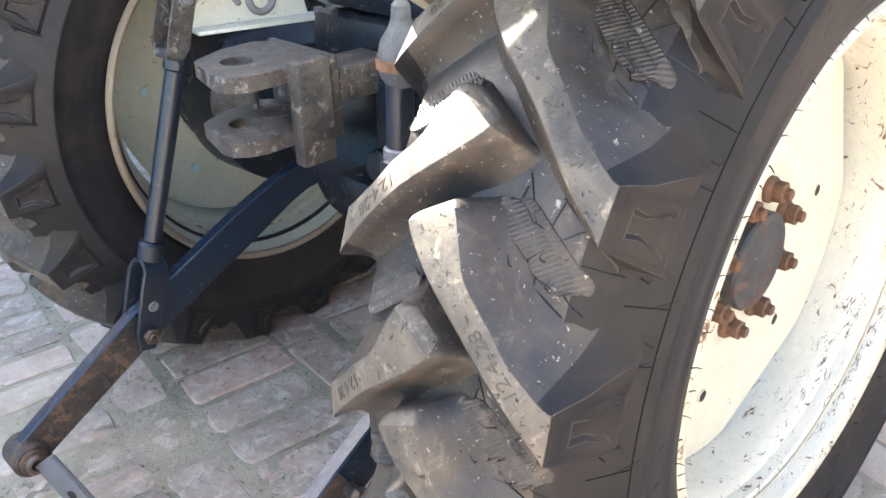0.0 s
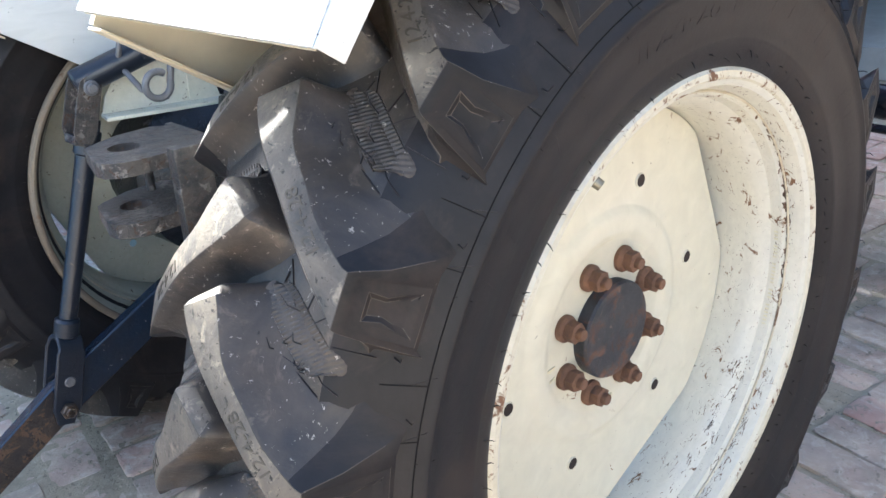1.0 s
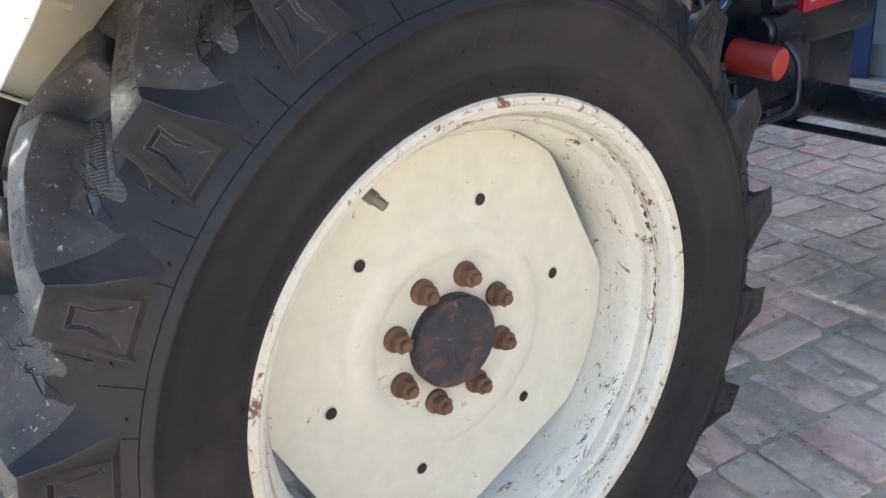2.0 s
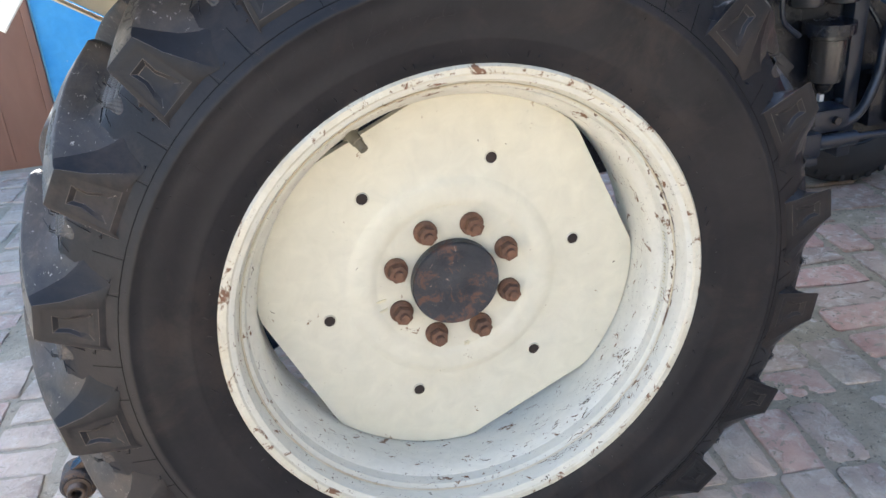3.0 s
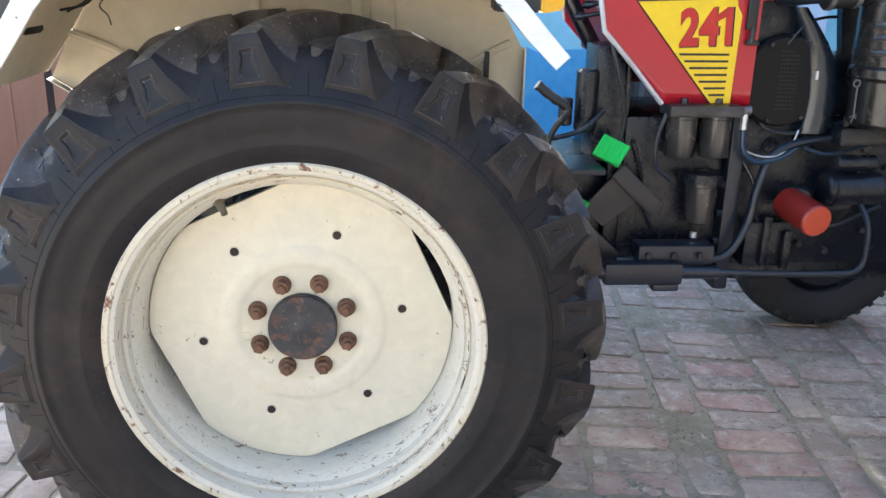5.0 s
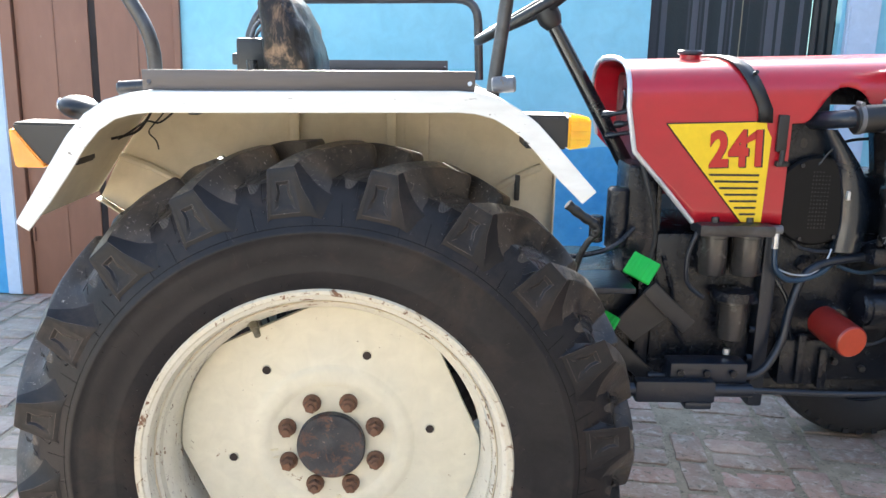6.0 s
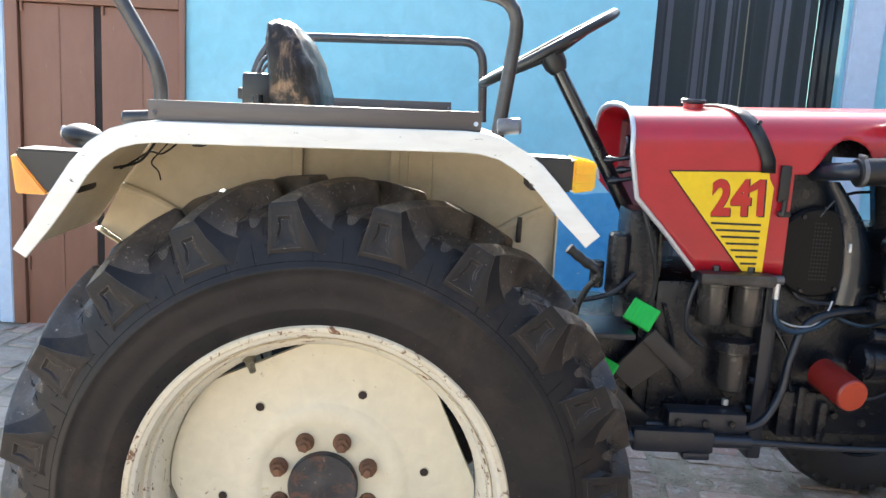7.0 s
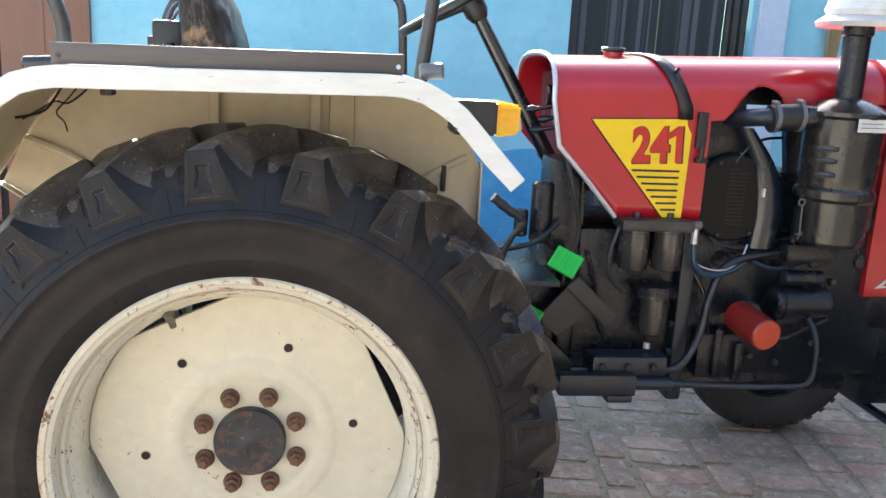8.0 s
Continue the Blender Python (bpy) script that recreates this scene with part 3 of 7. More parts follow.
board = thing("sheet_board", (4.28, 2.0, GZ), "dark blue painted sheet leaning at the plinth", "board")
part("sheet", box((4.2, 1.62, GZ + 0.003), (4.225, 2.7, 1.15), bevel=0.006), NAVY_PANEL, board)
part("edge_strip", box((4.194, 1.62, 1.15), (4.231, 2.7, 1.17), bevel=0.004), BLUE_STEEL, board)

# ---- tractor ----
tractor = thing("tractor", (1.0, CY, GZ), "old red farm tractor with cream wheels and white fenders", "tractor")
WC = Vector((0, 0, 0.6))
LEFT = 2 * CY
PITCH = 18.0
TIP0 = 153.6


def crown(y):
    """Radius of the casing between the bars, dropping off past the shoulder."""
    y = abs(y)
    return 0.608 - 0.026 * (min(y, 0.115) / 0.15) ** 2 - 1.29 * max(0.0, y - 0.115)


def lug_top(y):
    return 0.655 - 0.034 * (y / 0.142) ** 2


def on_tyre(y, th, r):
    a = radians(th)
    return Vector((r * math.cos(a), y, r * math.sin(a)))


# both upper edges of a bar as (y, angle) pairs, from the head on the crown to the shoulder
EDGES = [((0.026, -16.0), (-0.008, -17.9)), ((0.029, -14.9), (-0.022, -17.3)), ((0.010, -13.0), (-0.037, -14.7)), ((-0.013, -11.2), (-0.050, -12.4)), ((-0.050, -8.5), (-0.079, -9.9)),
         ((-0.086, -5.3), (-0.100, -7.7)), ((-0.116, -2.5), (-0.122, -6.0)), ((-0.142, 0.0), (-0.141, -4.6))]
FOOT = -2.3         # angle of the middle of the side face


def flat(q):
    return Vector((q[0], radians(q[1]) * 0.62))


def marking_mesh(flip):
    """Embossed size marking on the bar's top."""
    s = -1 if flip else 1
    me = text_mesh("12.4-28", 0.0185, 0.0006)
    a, b = [sum((flat(q) for q in EDGES[k]), Vector((0, 0))) / 2 for k in (4, 6)]
    mid = a * 0.55 + b * 0.45
    d = (a - b).normalized()
    up = Vector((-d.y, d.x))
    tb = bmesh.new()
    tb.from_mesh(me)
    bpy.data.meshes.remove(me)
    for v in tb.verts:
        k = -1 if flip else 1
        q = mid + d * (v.co.x * 1.15 * k) + up * v.co.y
        v.co = on_tyre(s * q.x, math.degrees(q.y / 0.62), lug_top(q.x) + v.co.z - 0.0002)
    return link_mesh("size_marking", tb, MARK, 34)


def lug_mesh(flip, name):
    """One chevron bar from the crown to the shoulder: steep on one flank, drawn out on the other,
    ending in a sloped side face with a keyed pocket."""
    bm = bmesh.new()
    s = -1 if flip else 1
    rows = []
    sub = 3
    left_line = smooth_path([(*el, 0) for el, er in EDGES], sub)
    right_line = smooth_path([(*er, 0) for el, er in EDGES], sub)
    last = len(left_line) - 1
    steep = ((0.034, 0.0), (0.023, 0.08), (0.013, 0.28), (0.006, 0.62), (0.0012, 0.94), (-0.002, 1.0))

    def gentle(p):
        toe = 0.036 + 0.046 * p * p
        return ((toe, 0.0), (toe * 0.72, 0.07), (toe * 0.44, 0.27), (toe * 0.18, 0.64), (0.0012, 0.94), (-0.002, 1.0))
    for i in range(last + 1):
        L, R = flat(left_line[i]), flat(right_line[i])
        across = (L - R).normalized()
        ring = []
        low = 0.014 * max(0.0, 1 - i / sub)
        for side, sg, off, h in [(R, -1, o, h) for o, h in gentle(i / last)] + [(L, 1, o, h) for o, h in steep[::-1]]:
            q = side + across * (sg * off)
            if i == last:
                yy, rr = -0.1635 + 0.0220 * h + (0.014 * (1 - h / 0.09) if h < 0.09 else 0.0), 0.516 + (0.621 - 0.516) * h
                wide = 0.0255 + (0.016 * (1 - h) if sg > 0 else 0.052 * (1 - h) ** 1.6)
                t = radians(FOOT) + sg * (wide - (0.0015 if h == 1.0 else 0)) / 0.6
                ring.append(on_tyre(s * yy, math.degrees(t), rr))
                continue
            yy = max(-0.1405, min(q.x, 0.10))
            base, top = crown(yy) - 0.004, lug_top(yy) - low
            ring.append(on_tyre(s * yy, math.degrees(q.y / 0.62), base + (top - base) * h))
        rows.append([bm.verts.new(p) for p in ring])
    for a, b in zip(rows, rows[1:]):
        for k in range(12):
            f = bm.faces.new((a[k], a[(k + 1) % 12], b[(k + 1) % 12], b[k]))
            f.material_index = 1 if k == 5 else (2 if b in rows[-2:] else 0)
    bm.faces.new(rows[0][::-1])

    def face_pt(u, v, sink=0.0):
        return bm.verts.new(on_tyre(s * (-0.1635 + 0.0220 * v - 0.0004 + sink), FOOT + math.degrees(u / 0.6), 0.516 + 0.105 * v))
    frame_uv = [(-0.031, 0.20), (0.031, 0.20), (0.0215, 0.90), (-0.0215, 0.90)]
    inner_uv = [(-0.0295, 0.22), (0.0295, 0.22), (0.0200, 0.885), (-0.0200, 0.885)]
    key_uv = [(-0.0225, 0.26), (0.0225, 0.26), (0.0180, 0.42), (0.0112, 0.57), (0.0128, 0.76), (-0.0128, 0.76), (-0.0112, 0.57), (-0.0180, 0.42)]
    i0 = [face_pt(u, v) for u, v in frame_uv]
    i1 = [face_pt(u, v, 0.0006) for u, v in inner_uv]
    k0 = [face_pt(u, v, 0.0006) for u, v in key_uv]
    k1 = [face_pt(u * 0.62, 0.50 + (v - 0.50) * 0.72, 0.0042 + 0.0018 * max(0.0, (v - 0.3) / 0.46)) for u, v in key_uv]
    e = rows[-1]
    for quad in ((e[0], e[11], i0[1], i0[0]), (*e[11:5:-1], i0[2], i0[1]), (e[6], e[5], i0[3], i0[2]), (*e[5::-1], i0[0], i0[3])):
        bm.faces.new(quad).material_index = 2
    for k in range(4):
        bm.faces.new((i0[k], i0[(k + 1) % 4], i1[(k + 1) % 4], i1[k])).material_index = 2
    for quad in ((i1[0], i1[1], k0[1], k0[0]), (i1[1], i1[2], k0[4], k0[3], k0[2], k0[1]), (i1[2], i1[3], k0[5], k0[4]), (i1[3], i1[0], k0[0], k0[7], k0[6], k0[5])):
        bm.faces.new(quad).material_index = 2
    for k in range(8):
        bm.faces.new((k0[k], k0[(k + 1) % 8], k1[(k + 1) % 8], k1[k])).material_index = 2
    bm.faces.new(k1).material_index = 2
    bmesh.ops.remove_doubles(bm, verts=bm.verts[:], dist=1e-5)
    bmesh.ops.recalc_face_normals(bm, faces=bm.faces[:])
    sharp = [e for e in bm.edges if len(e.link_faces) == 2 and e.calc_face_angle() > radians(38) and e.calc_length() > 0.004]
    bmesh.ops.bevel(bm, geom=sharp, offset=0.0018, segments=2, affect='EDGES', clamp_overlap=True, profile=0.6)
    me = link_mesh(name, bm, RUBBER, 50)
    me.materials.append(RUBBER_TOP)
    me.materials.append(RUBBER_SIDE)
    return me


def breaker_mesh(flip):
    """Ribbed oval pad in the hollow between two bars."""
    bm = bmesh.new()
    s = -1 if flip else 1
    c = Vector((-0.080, radians(-16.3) * 0.6))
    d = Vector((-0.076, 0.058)).normalized()
    up = Vector((-d.y, d.x))
    L, W = 0.050, 0.0175
    rows = []
    for k in range(89):
        u = -1 + 2 * k / 88
        half = W * max(0.0, 1 - abs(u) ** 7) ** 0.5 + 0.0006
        row = []
        for j in range(17):
            f = -1 + j / 8
            edge = k in (0, 88) or j in (0, 16)
            h = -0.002 if edge else (0.0012 if (k // 2) % 2 else 0.0004) * (0.1 if j in (5, 11) else 1.0)
            q = c + d * (u * L + 0.004 * f) + up * (half * f)
            row.append(on_tyre(s * q.x, math.degrees(q.y / 0.6), crown(q.x) + h + 0.0045 * max(0.0, 0.4 - f)))
        rows.append(row)
    add_rings(bm, rows, closed_ring=False)
    return link_mesh("ribbed_pad", bm, RUBBER, 30)


def hair_mesh(flip):
    """Thin moulding lines and rubber whiskers between the bars."""
    bm = bmesh.new()
    s = -1 if flip else 1
    r = random.Random(9 + flip)

    def strand(pts, rad):
        add_tube(bm, pts, rad, 4)
    for (ya, ta), (yb, tb_) in (((-0.06, -14), (-0.113, -11.3)), ((-0.085, -20.5), (-0.113, -18.7)), ((-0.035, -13.5), (-0.05, -20.5))):
        strand([on_tyre(s * (ya + (yb - ya) * k / 8), ta + (tb_ - ta) * k / 8, crown(ya + (yb - ya) * k / 8) + 0.0004) for k in range(9)], 0.0008)
    for k in range(8):
        y, t = -0.045 - 0.06 * r.random(), -12.6 - 5.5 * r.random()
        p = on_tyre(s * y, t, crown(y))
        out = p.normalized()
        out.y += r.uniform(-0.9, 0.9)
        strand([p, p + out * 0.012 + Vector((0, r.uniform(-0.006, 0.006), -0.004)), p + out * 0.02 + Vector((r.uniform(-0.01, 0.01), r.uniform(-0.012, 0.012), -0.012))], [0.0009, 0.0007, 0.0004])
    for k in range(3):
        t = -16 + 6 * k
        rr = 0.545 - 0.02 * (k % 2)
        p = on_tyre(s * (-0.147 if rr > 0.54 else -0.158), t, rr)
        strand([p, p + Vector((0, -s * 0.008, 0.002)), p + Vector((0.002, -s * 0.012, -0.004))], [0.0009, 0.0007, 0.0004])
    # mould lines that run out from the ribbed pad
    for k in range(9):
        a = 0.3 + k * 0.70
        pts = []
        for q in (0.02, 0.03, 0.041, 0.053, 0.066):
            y = -0.078 + 0.95 * q * math.cos(a)
            pts.append(on_tyre(s * y, math.degrees(radians(-16.0) + q * math.sin(a) / 0.6), crown(y) + 0.0002))
        strand(pts, 0.0007)
    return link_mesh("moulding_hair", bm, RUBBER_SIDE, 30)


def tyre_carcass():
    half = [(-0.120, 0.360), (-0.140, 0.380), (-0.149, 0.396), (-0.154, 0.414), (-0.1545, 0.416), (-0.1565, 0.421), (-0.1555, 0.426), (-0.162, 0.452), (-0.1675, 0.48), (-0.1680, 0.494), (-0.1705, 0.497), (-0.1705, 0.501), (-0.1672, 0.505), (-0.1642, 0.512), (-0.157, 0.526), (-0.144, 0.550), (-0.131, 0.572), (-0.115, crown(0.115)), (-0.09, crown(0.09)), (-0.06, crown(0.06)), (0, crown(0))]
    prof = half + [(-y, r) for y, r in half[-2::-1]] + [(0.11, 0.37), (0.0, 0.40), (-0.11, 0.37)]
    bm = add_revolve(bmesh.new(), prof, (0, 0, 0), 'y', 120)
    bmesh.ops.recalc_face_normals(bm, faces=bm.faces[:])
    # size marking standing proud of the outer sidewall
    for txt, size, rr, mid in (("12.4-28", 0.042, 0.462, 100.0), ("12.4-28", 0.042, 0.462, -80.0)):
        me = text_mesh(txt, size, 0.0016)
        tb = bmesh.new()
        tb.from_mesh(me)
        for v in tb.verts:
            r = rr + v.co.y
            th = radians(mid) - v.co.x * 1.25 / rr
            yy = -0.1600 - 0.16 * (r - 0.445) - v.co.z
            v.co = Vector((r * math.cos(th), yy, r * math.sin(th)))
        tb.to_mesh(me)
        tb.free()
        bm.from_mesh(me)
        bpy.data.meshes.remove(me)
    # fine radial moulding lines on the shoulder
    for k in range(60):
        th = k * 6 + 2
        if k % 3 == 1:
            continue
        add_tube(bm, [on_tyre(-0.1575, th, 0.525), on_tyre(-0.1672, th - 1, 0.505)], 0.0007, 4)
        add_tube(bm, [on_tyre(-0.1678, th, 0.484), on_tyre(-0.1620, th + 0.6, 0.452)], 0.0006, 4)
    # short moulding hairs round the bead
    hr = random.Random(3)
    for k in range(84):
        th = k * 360 / 84 + hr.uniform(-1.2, 1.2)
        rr = hr.choice((0.396, 0.400, 0.404))
        yb = -0.151 if rr < 0.41 else (-0.157 if rr < 0.44 else -0.162)
        p = on_tyre(yb, th, rr)
        q = on_tyre(yb - hr.uniform(0.004, 0.008), th + hr.uniform(-0.8, 0.8), rr - hr.uniform(0.0, 0.009))
        add_tube(bm, [p, p * 0.5 + q * 0.5 + Vector((0, 0, 0.001)), q], [0.0008, 0.0007, 0.0004], 4)
    for v in bm.verts:
        if v.co.z < -0.6 - GZ * -1 + 0.004:
            v.co.z = max(v.co.z, -0.6 + GZ + 0.003)
    for f in bm.faces:
        c = f.calc_center_median()
        f.material_index = 1 if math.hypot(c.x, c.z) > 0.592 else 0
    me = link_mesh("rear_tyre", bm, RUBBER_SIDE, 40)
    me.materials.append(RUBBER)
    return me


def groove_mesh():
    """Fine dark mould lines on the shoulder: rings joined by short radial lines."""
    bm = bmesh.new()

    def skin(rr):
        table = ((0.43, -0.1570), (0.452, -0.1622), (0.48, -0.1677), (0.494, -0.1682), (0.505, -0.1674), (0.512, -0.1644), (0.526, -0.1572), (0.550, -0.1442), (0.572, -0.1312))
        for (ra, ya), (rb, yb) in zip(table, table[1:]):
            if ra <= rr <= rb:
                return ya + (yb - ya) * (rr - ra) / (rb - ra)
        return -0.131
    for rr in (0.512,):
        add_tube(bm, [on_tyre(skin(rr) + 0.0004, 3.0 * k, rr) for k in range(121)], 0.0008, 4)
    for k in range(60):
        th = 6.0 * k + 2
        if k % 3 != 1:
            add_tube(bm, [on_tyre(skin(q) + 0.0003, th + 8 * (q - 0.512), q) for q in (0.512, 0.526, 0.540, 0.552)], 0.0007, 4)
        if k % 3 == 0:
            add_tube(bm, [on_tyre(skin(q) + 0.0003, th + 2.5, q) for q in (0.490, 0.50, 0.512)], 0.0006, 4)
    return link_mesh("mould_lines", bm, GROOVE, 30)


GROOVES = groove_mesh()
CARCASS = tyre_carcass()
LUG_OUT, LUG_IN = lug_mesh(False, "lug"), lug_mesh(True, "lug")
MARK_OUT, MARK_IN = marking_mesh(False), marking_mesh(True)
PAD_OUT, PAD_IN = breaker_mesh(False), breaker_mesh(True)
HAIR_OUT = hair_mesh(False)


def rear_tyre(dy, label):
    t = new("rear_tyre", CARCASS)
    t.matrix_basis = Matrix.Translation((0, dy, 0.6))
    t.parent = tractor
    t.matrix_parent_inverse = Matrix.Translation(tractor.location).inverted()
    t["label"] = label
    if dy < 0.5:
        g = new("mould_line", GROOVES)
        g.parent = t
        g["kind"] = "stuff"
    for k in range(20):
        bits = [(LUG_OUT, "lug", 0.0), (LUG_IN, "lug", 9.3), (PAD_OUT, "ribbed_pad", 0.0), (PAD_IN, "ribbed_pad", 9.3), (MARK_OUT, "size_marking", 0.0), (MARK_IN, "size_marking", 9.3)]
        if dy < 0.5:
            bits.append((HAIR_OUT, "moulding_hair", 0.0))
        for me, name, off in bits:
            o = new(name, me)
            o.parent = t
            o.matrix_basis = Matrix.Rotation(-radians(TIP0 + off + PITCH * k), 4, 'Y')
            if name == "moulding_hair":
                o["kind"] = "stuff"
    return t


rear_tyre(0.014, "black ribbed tractor tyre with deep chevron lugs")
rear_tyre(LEFT - 0.014, "dusty black tractor tyre with chevron lugs")


def rim_chips(line):
    """Scrapes and chips that follow the inside of the rim, thickest low on the forward side."""
    r = random.Random(77)
    bm = bmesh.new()
    line = sorted(line)

    def skin(y):
        for (ya, ra), (yb, rb) in zip(line, line[1:]):
            if ya <= y <= yb:
                return ra + (rb - ra) * (y - ya) / max(yb - ya, 1e-6)
        return line[-1][1]

    def chip(deg, y, length, width, slant):
        n = max(2, int(length / 0.005))
        rows = []
        for k in range(n + 1):
            f = k / n - 0.5
            w = width * (0.25 + r.random()) * (1 - 1.6 * f * f)
            yc = y + slant * f * length + r.uniform(-0.0012, 0.0012)
            t = radians(deg) + f * length / 0.34
            pair = []
            for yy in (yc - w / 2, yc + w / 2):
                yy = max(-0.122, min(-0.03, yy))
                rr = skin(yy) - 0.0005
                pair.append((rr * math.cos(t), yy, 0.6 + rr * math.sin(t)))
            rows.append(pair)
        add_rings(bm, rows, closed_ring=False)
    for count, lo, hi, y, spread, longest in ((70, -76, -30, -0.070, 0.006, 0.020), (70, -80, -20, -0.106, 0.006, 0.022), (26, -70, -45, -0.055, 0.008, 0.014),
                                              (46, -20, 48, -0.106, 0.007, 0.012), (34, -10, 45, -0.090, 0.005, 0.010), (30, 60, 250, -0.108, 0.006, 0.010), (26, 190, 300, -0.095, 0.012, 0.008)):
        for _ in range(count // 4 if lo < -60 else count // 6):
            at, height = r.uniform(lo, hi), r.gauss(y, spread * 0.8)
            for _ in range(7):
                chip(r.gauss(at, 1.8), r.gauss(height, 0.0025), r.uniform(0.003, longest) * r.random(), r.uniform(0.0005, 0.0017), r.uniform(-0.25, 0.25))
    for k in range(90):
        chip(r.triangular(-16, 58, 22), r.gauss(-0.0995, 0.0012), r.uniform(0.006, 0.018), r.uniform(0.0012, 0.0032), 0.0)
    bmesh.ops.recalc_face_normals(bm, faces=bm.faces[:])
    return bm


def rear_rim(dy, paint, edge, label):
    """Drop-centre rim, flat disc with four cut sides, studs and hub."""
    prof = [(-0.126, 0.382), (-0.130, 0.378), (-0.1285, 0.369), (-0.123, 0.360), (-0.112, 0.3555), (-0.100, 0.352), (-0.094, 0.344), (-0.078, 0.340), (-0.068, 0.330), (-0.05, 0.3235), (0.05, 0.3235), (0.068, 0.330), (0.078, 0.340), (0.100, 0.352), (0.123, 0.360), (0.130, 0.370), (0.128, 0.382),
            (0.122, 0.384), (0.116, 0.366), (0.098, 0.359), (0.076, 0.347), (0.05, 0.330), (-0.05, 0.330), (-0.076, 0.347), (-0.098, 0.359), (-0.116, 0.366), (-0.121, 0.384)]
    bm = revolve(prof, (0, dy, 0.6), 'y', 96)
    rim = part("rear_rim", bm, paint, tractor, label)
    lip = [(-0.1275, 0.3835), (-0.1315, 0.3795), (-0.1305, 0.371), (-0.1275, 0.3675), (-0.126, 0.372), (-0.1245, 0.382)]
    part("rim_edge", revolve(lip if dy == 0 else [(-y, r) for y, r in lip], (0, dy, 0.6), 'y', 96), edge, rim, "chipped and rusted rim edge")
    if dy:
        roll = [(-0.174 + 0.009 * math.cos(a), 0.387 + 0.0085 * math.sin(a)) for a in (2 * math.pi * k / 10 for k in range(10))]
        part("rim_flange", revolve([(-0.172, 0.382), (-0.150, 0.371), (-0.128, 0.362), (-0.124, 0.364), (-0.148, 0.376), (-0.168, 0.389)], (0, dy, 0.6), 'y', 96), paint, rim, "faded flared rim flange")
        part("rim_roll", revolve(roll, (0, dy, 0.6), 'y', 96), TAN_EDGE, rim, "tan rusted rolled rim edge")
        part("rim_edge", revolve(lip, (0, dy, 0.6), 'y', 96), edge, rim, "chipped and rusted rim edge")
    part("bead_seam", revolve([(-0.1005, 0.3525), (-0.1025, 0.3505), (-0.1005, 0.3485), (-0.0985, 0.3505)], (0, dy, 0.6), 'y', 96), SEAM, rim, "rusty seam line inside the rim")
    # disc: arcs of 45 degrees joined by straight cuts
    out = []
    for i in range(120):
        th = 3.0 * i
        off = (th - 69.5 + 45.0) % 90 - 45.0
        cut = 0.3225 * math.cos(radians(22.5)) / math.cos(radians(45 - abs(off)))
        rad = 0.3225 if abs(off) < 22.5 else min(0.3225, cut)
        out.append((rad * math.cos(radians(th)), rad * math.sin(radians(th))))
    bm = bmesh.new()
    n = len(out)

    def ring_at(y, f):
        return [bm.verts.new((x * f, y + dy, z * f + 0.6)) for x, z in out]

    def round_at(y, r):
        return [bm.verts.new((r * x / math.hypot(x, z), y + dy, r * z / math.hypot(x, z) + 0.6)) for x, z in out]
    rows = [ring_at(0.004, 1.0), ring_at(-0.001, 0.997), round_at(0.0, 0.225), round_at(0.0, 0.182), round_at(-0.0012, 0.178), round_at(-0.0045, 0.171), round_at(-0.0058, 0.164), round_at(-0.0058, 0.146), round_at(-0.0045, 0.139), round_at(-0.0012, 0.132), round_at(0.0, 0.128), round_at(0.0, 0.03), round_at(0.012, 0.03)]
    back = ring_at(0.012, 1.0)
    for a, b in zip(rows, rows[1:]):
        for i in range(n):
            bm.faces.new((a[i], a[(i + 1) % n], b[(i + 1) % n], b[i]))
    for i in range(n):
        bm.faces.new((rows[0][i], rows[0][(i + 1) % n], back[(i + 1) % n], back[i]))
        bm.faces.new((back[i], back[(i + 1) % n], rows[-1][(i + 1) % n], rows[-1][i]))
    bmesh.ops.recalc_face_normals(bm, faces=bm.faces[:])
    part("disc", bm, CREAM if dy == 0 else paint, rim, "flat painted wheel disc")
    s = 1 if dy == 0 else -1
    for k in range(6):
        a = radians((69.5 if dy == 0 else 54.0) - 60 * k)
        r6 = 0.215 if dy == 0 else 0.228
        x, z = r6 * math.cos(a), 0.6 + r6 * math.sin(a)
        bm = revolve([(-0.0016, 0.0088), (-0.0026, 0.0100), (-0.0012, 0.0112), (0.0, 0.0112), (0.004, 0.0088)], (x, dy, z), 'y', 16)
        hole = part("bolt_hole", bm, edge if dy == 0 else paint, rim)
        # solid discs: near rim dark as hole shade, far rim pale blue as daylight
        part("hole_shade", cyl((x, dy - 0.0022, z), (x, dy + 0.0, z), 0.0092, 16), GAP_SHADE if dy == 0 else HOLE_SKY, rim, "dark disc painted as the shade in a bolt hole" if dy == 0 else "pale blue disc painted as daylight in a bolt hole")
    if dy == 0:
        nut = bmesh.new()
        add_revolve(nut, [(0.0, 0.0), (0.0, 0.0195), (-0.006, 0.0198), (-0.011, 0.0165), (-0.0115, 0.0)], (0, 0, 0), 'y', 20, closed=False)
        add_tube(nut, [(0, -0.010, 0), (0, -0.013, 0), (0, -0.025, 0), (0, -0.0262, 0)], [0.0150, 0.0155, 0.0155, 0.0135], 6)
        add_tube(nut, [(0, -0.026, 0), (0, -0.034, 0), (0, -0.0352, 0)], [0.0085, 0.0085, 0.007], 12)
        me = link_mesh("wheel_nut", nut, RUST, 35)
        for k in range(8):
            a = radians(114.05 - 45 * k)
            o = new("wheel_nut", me)
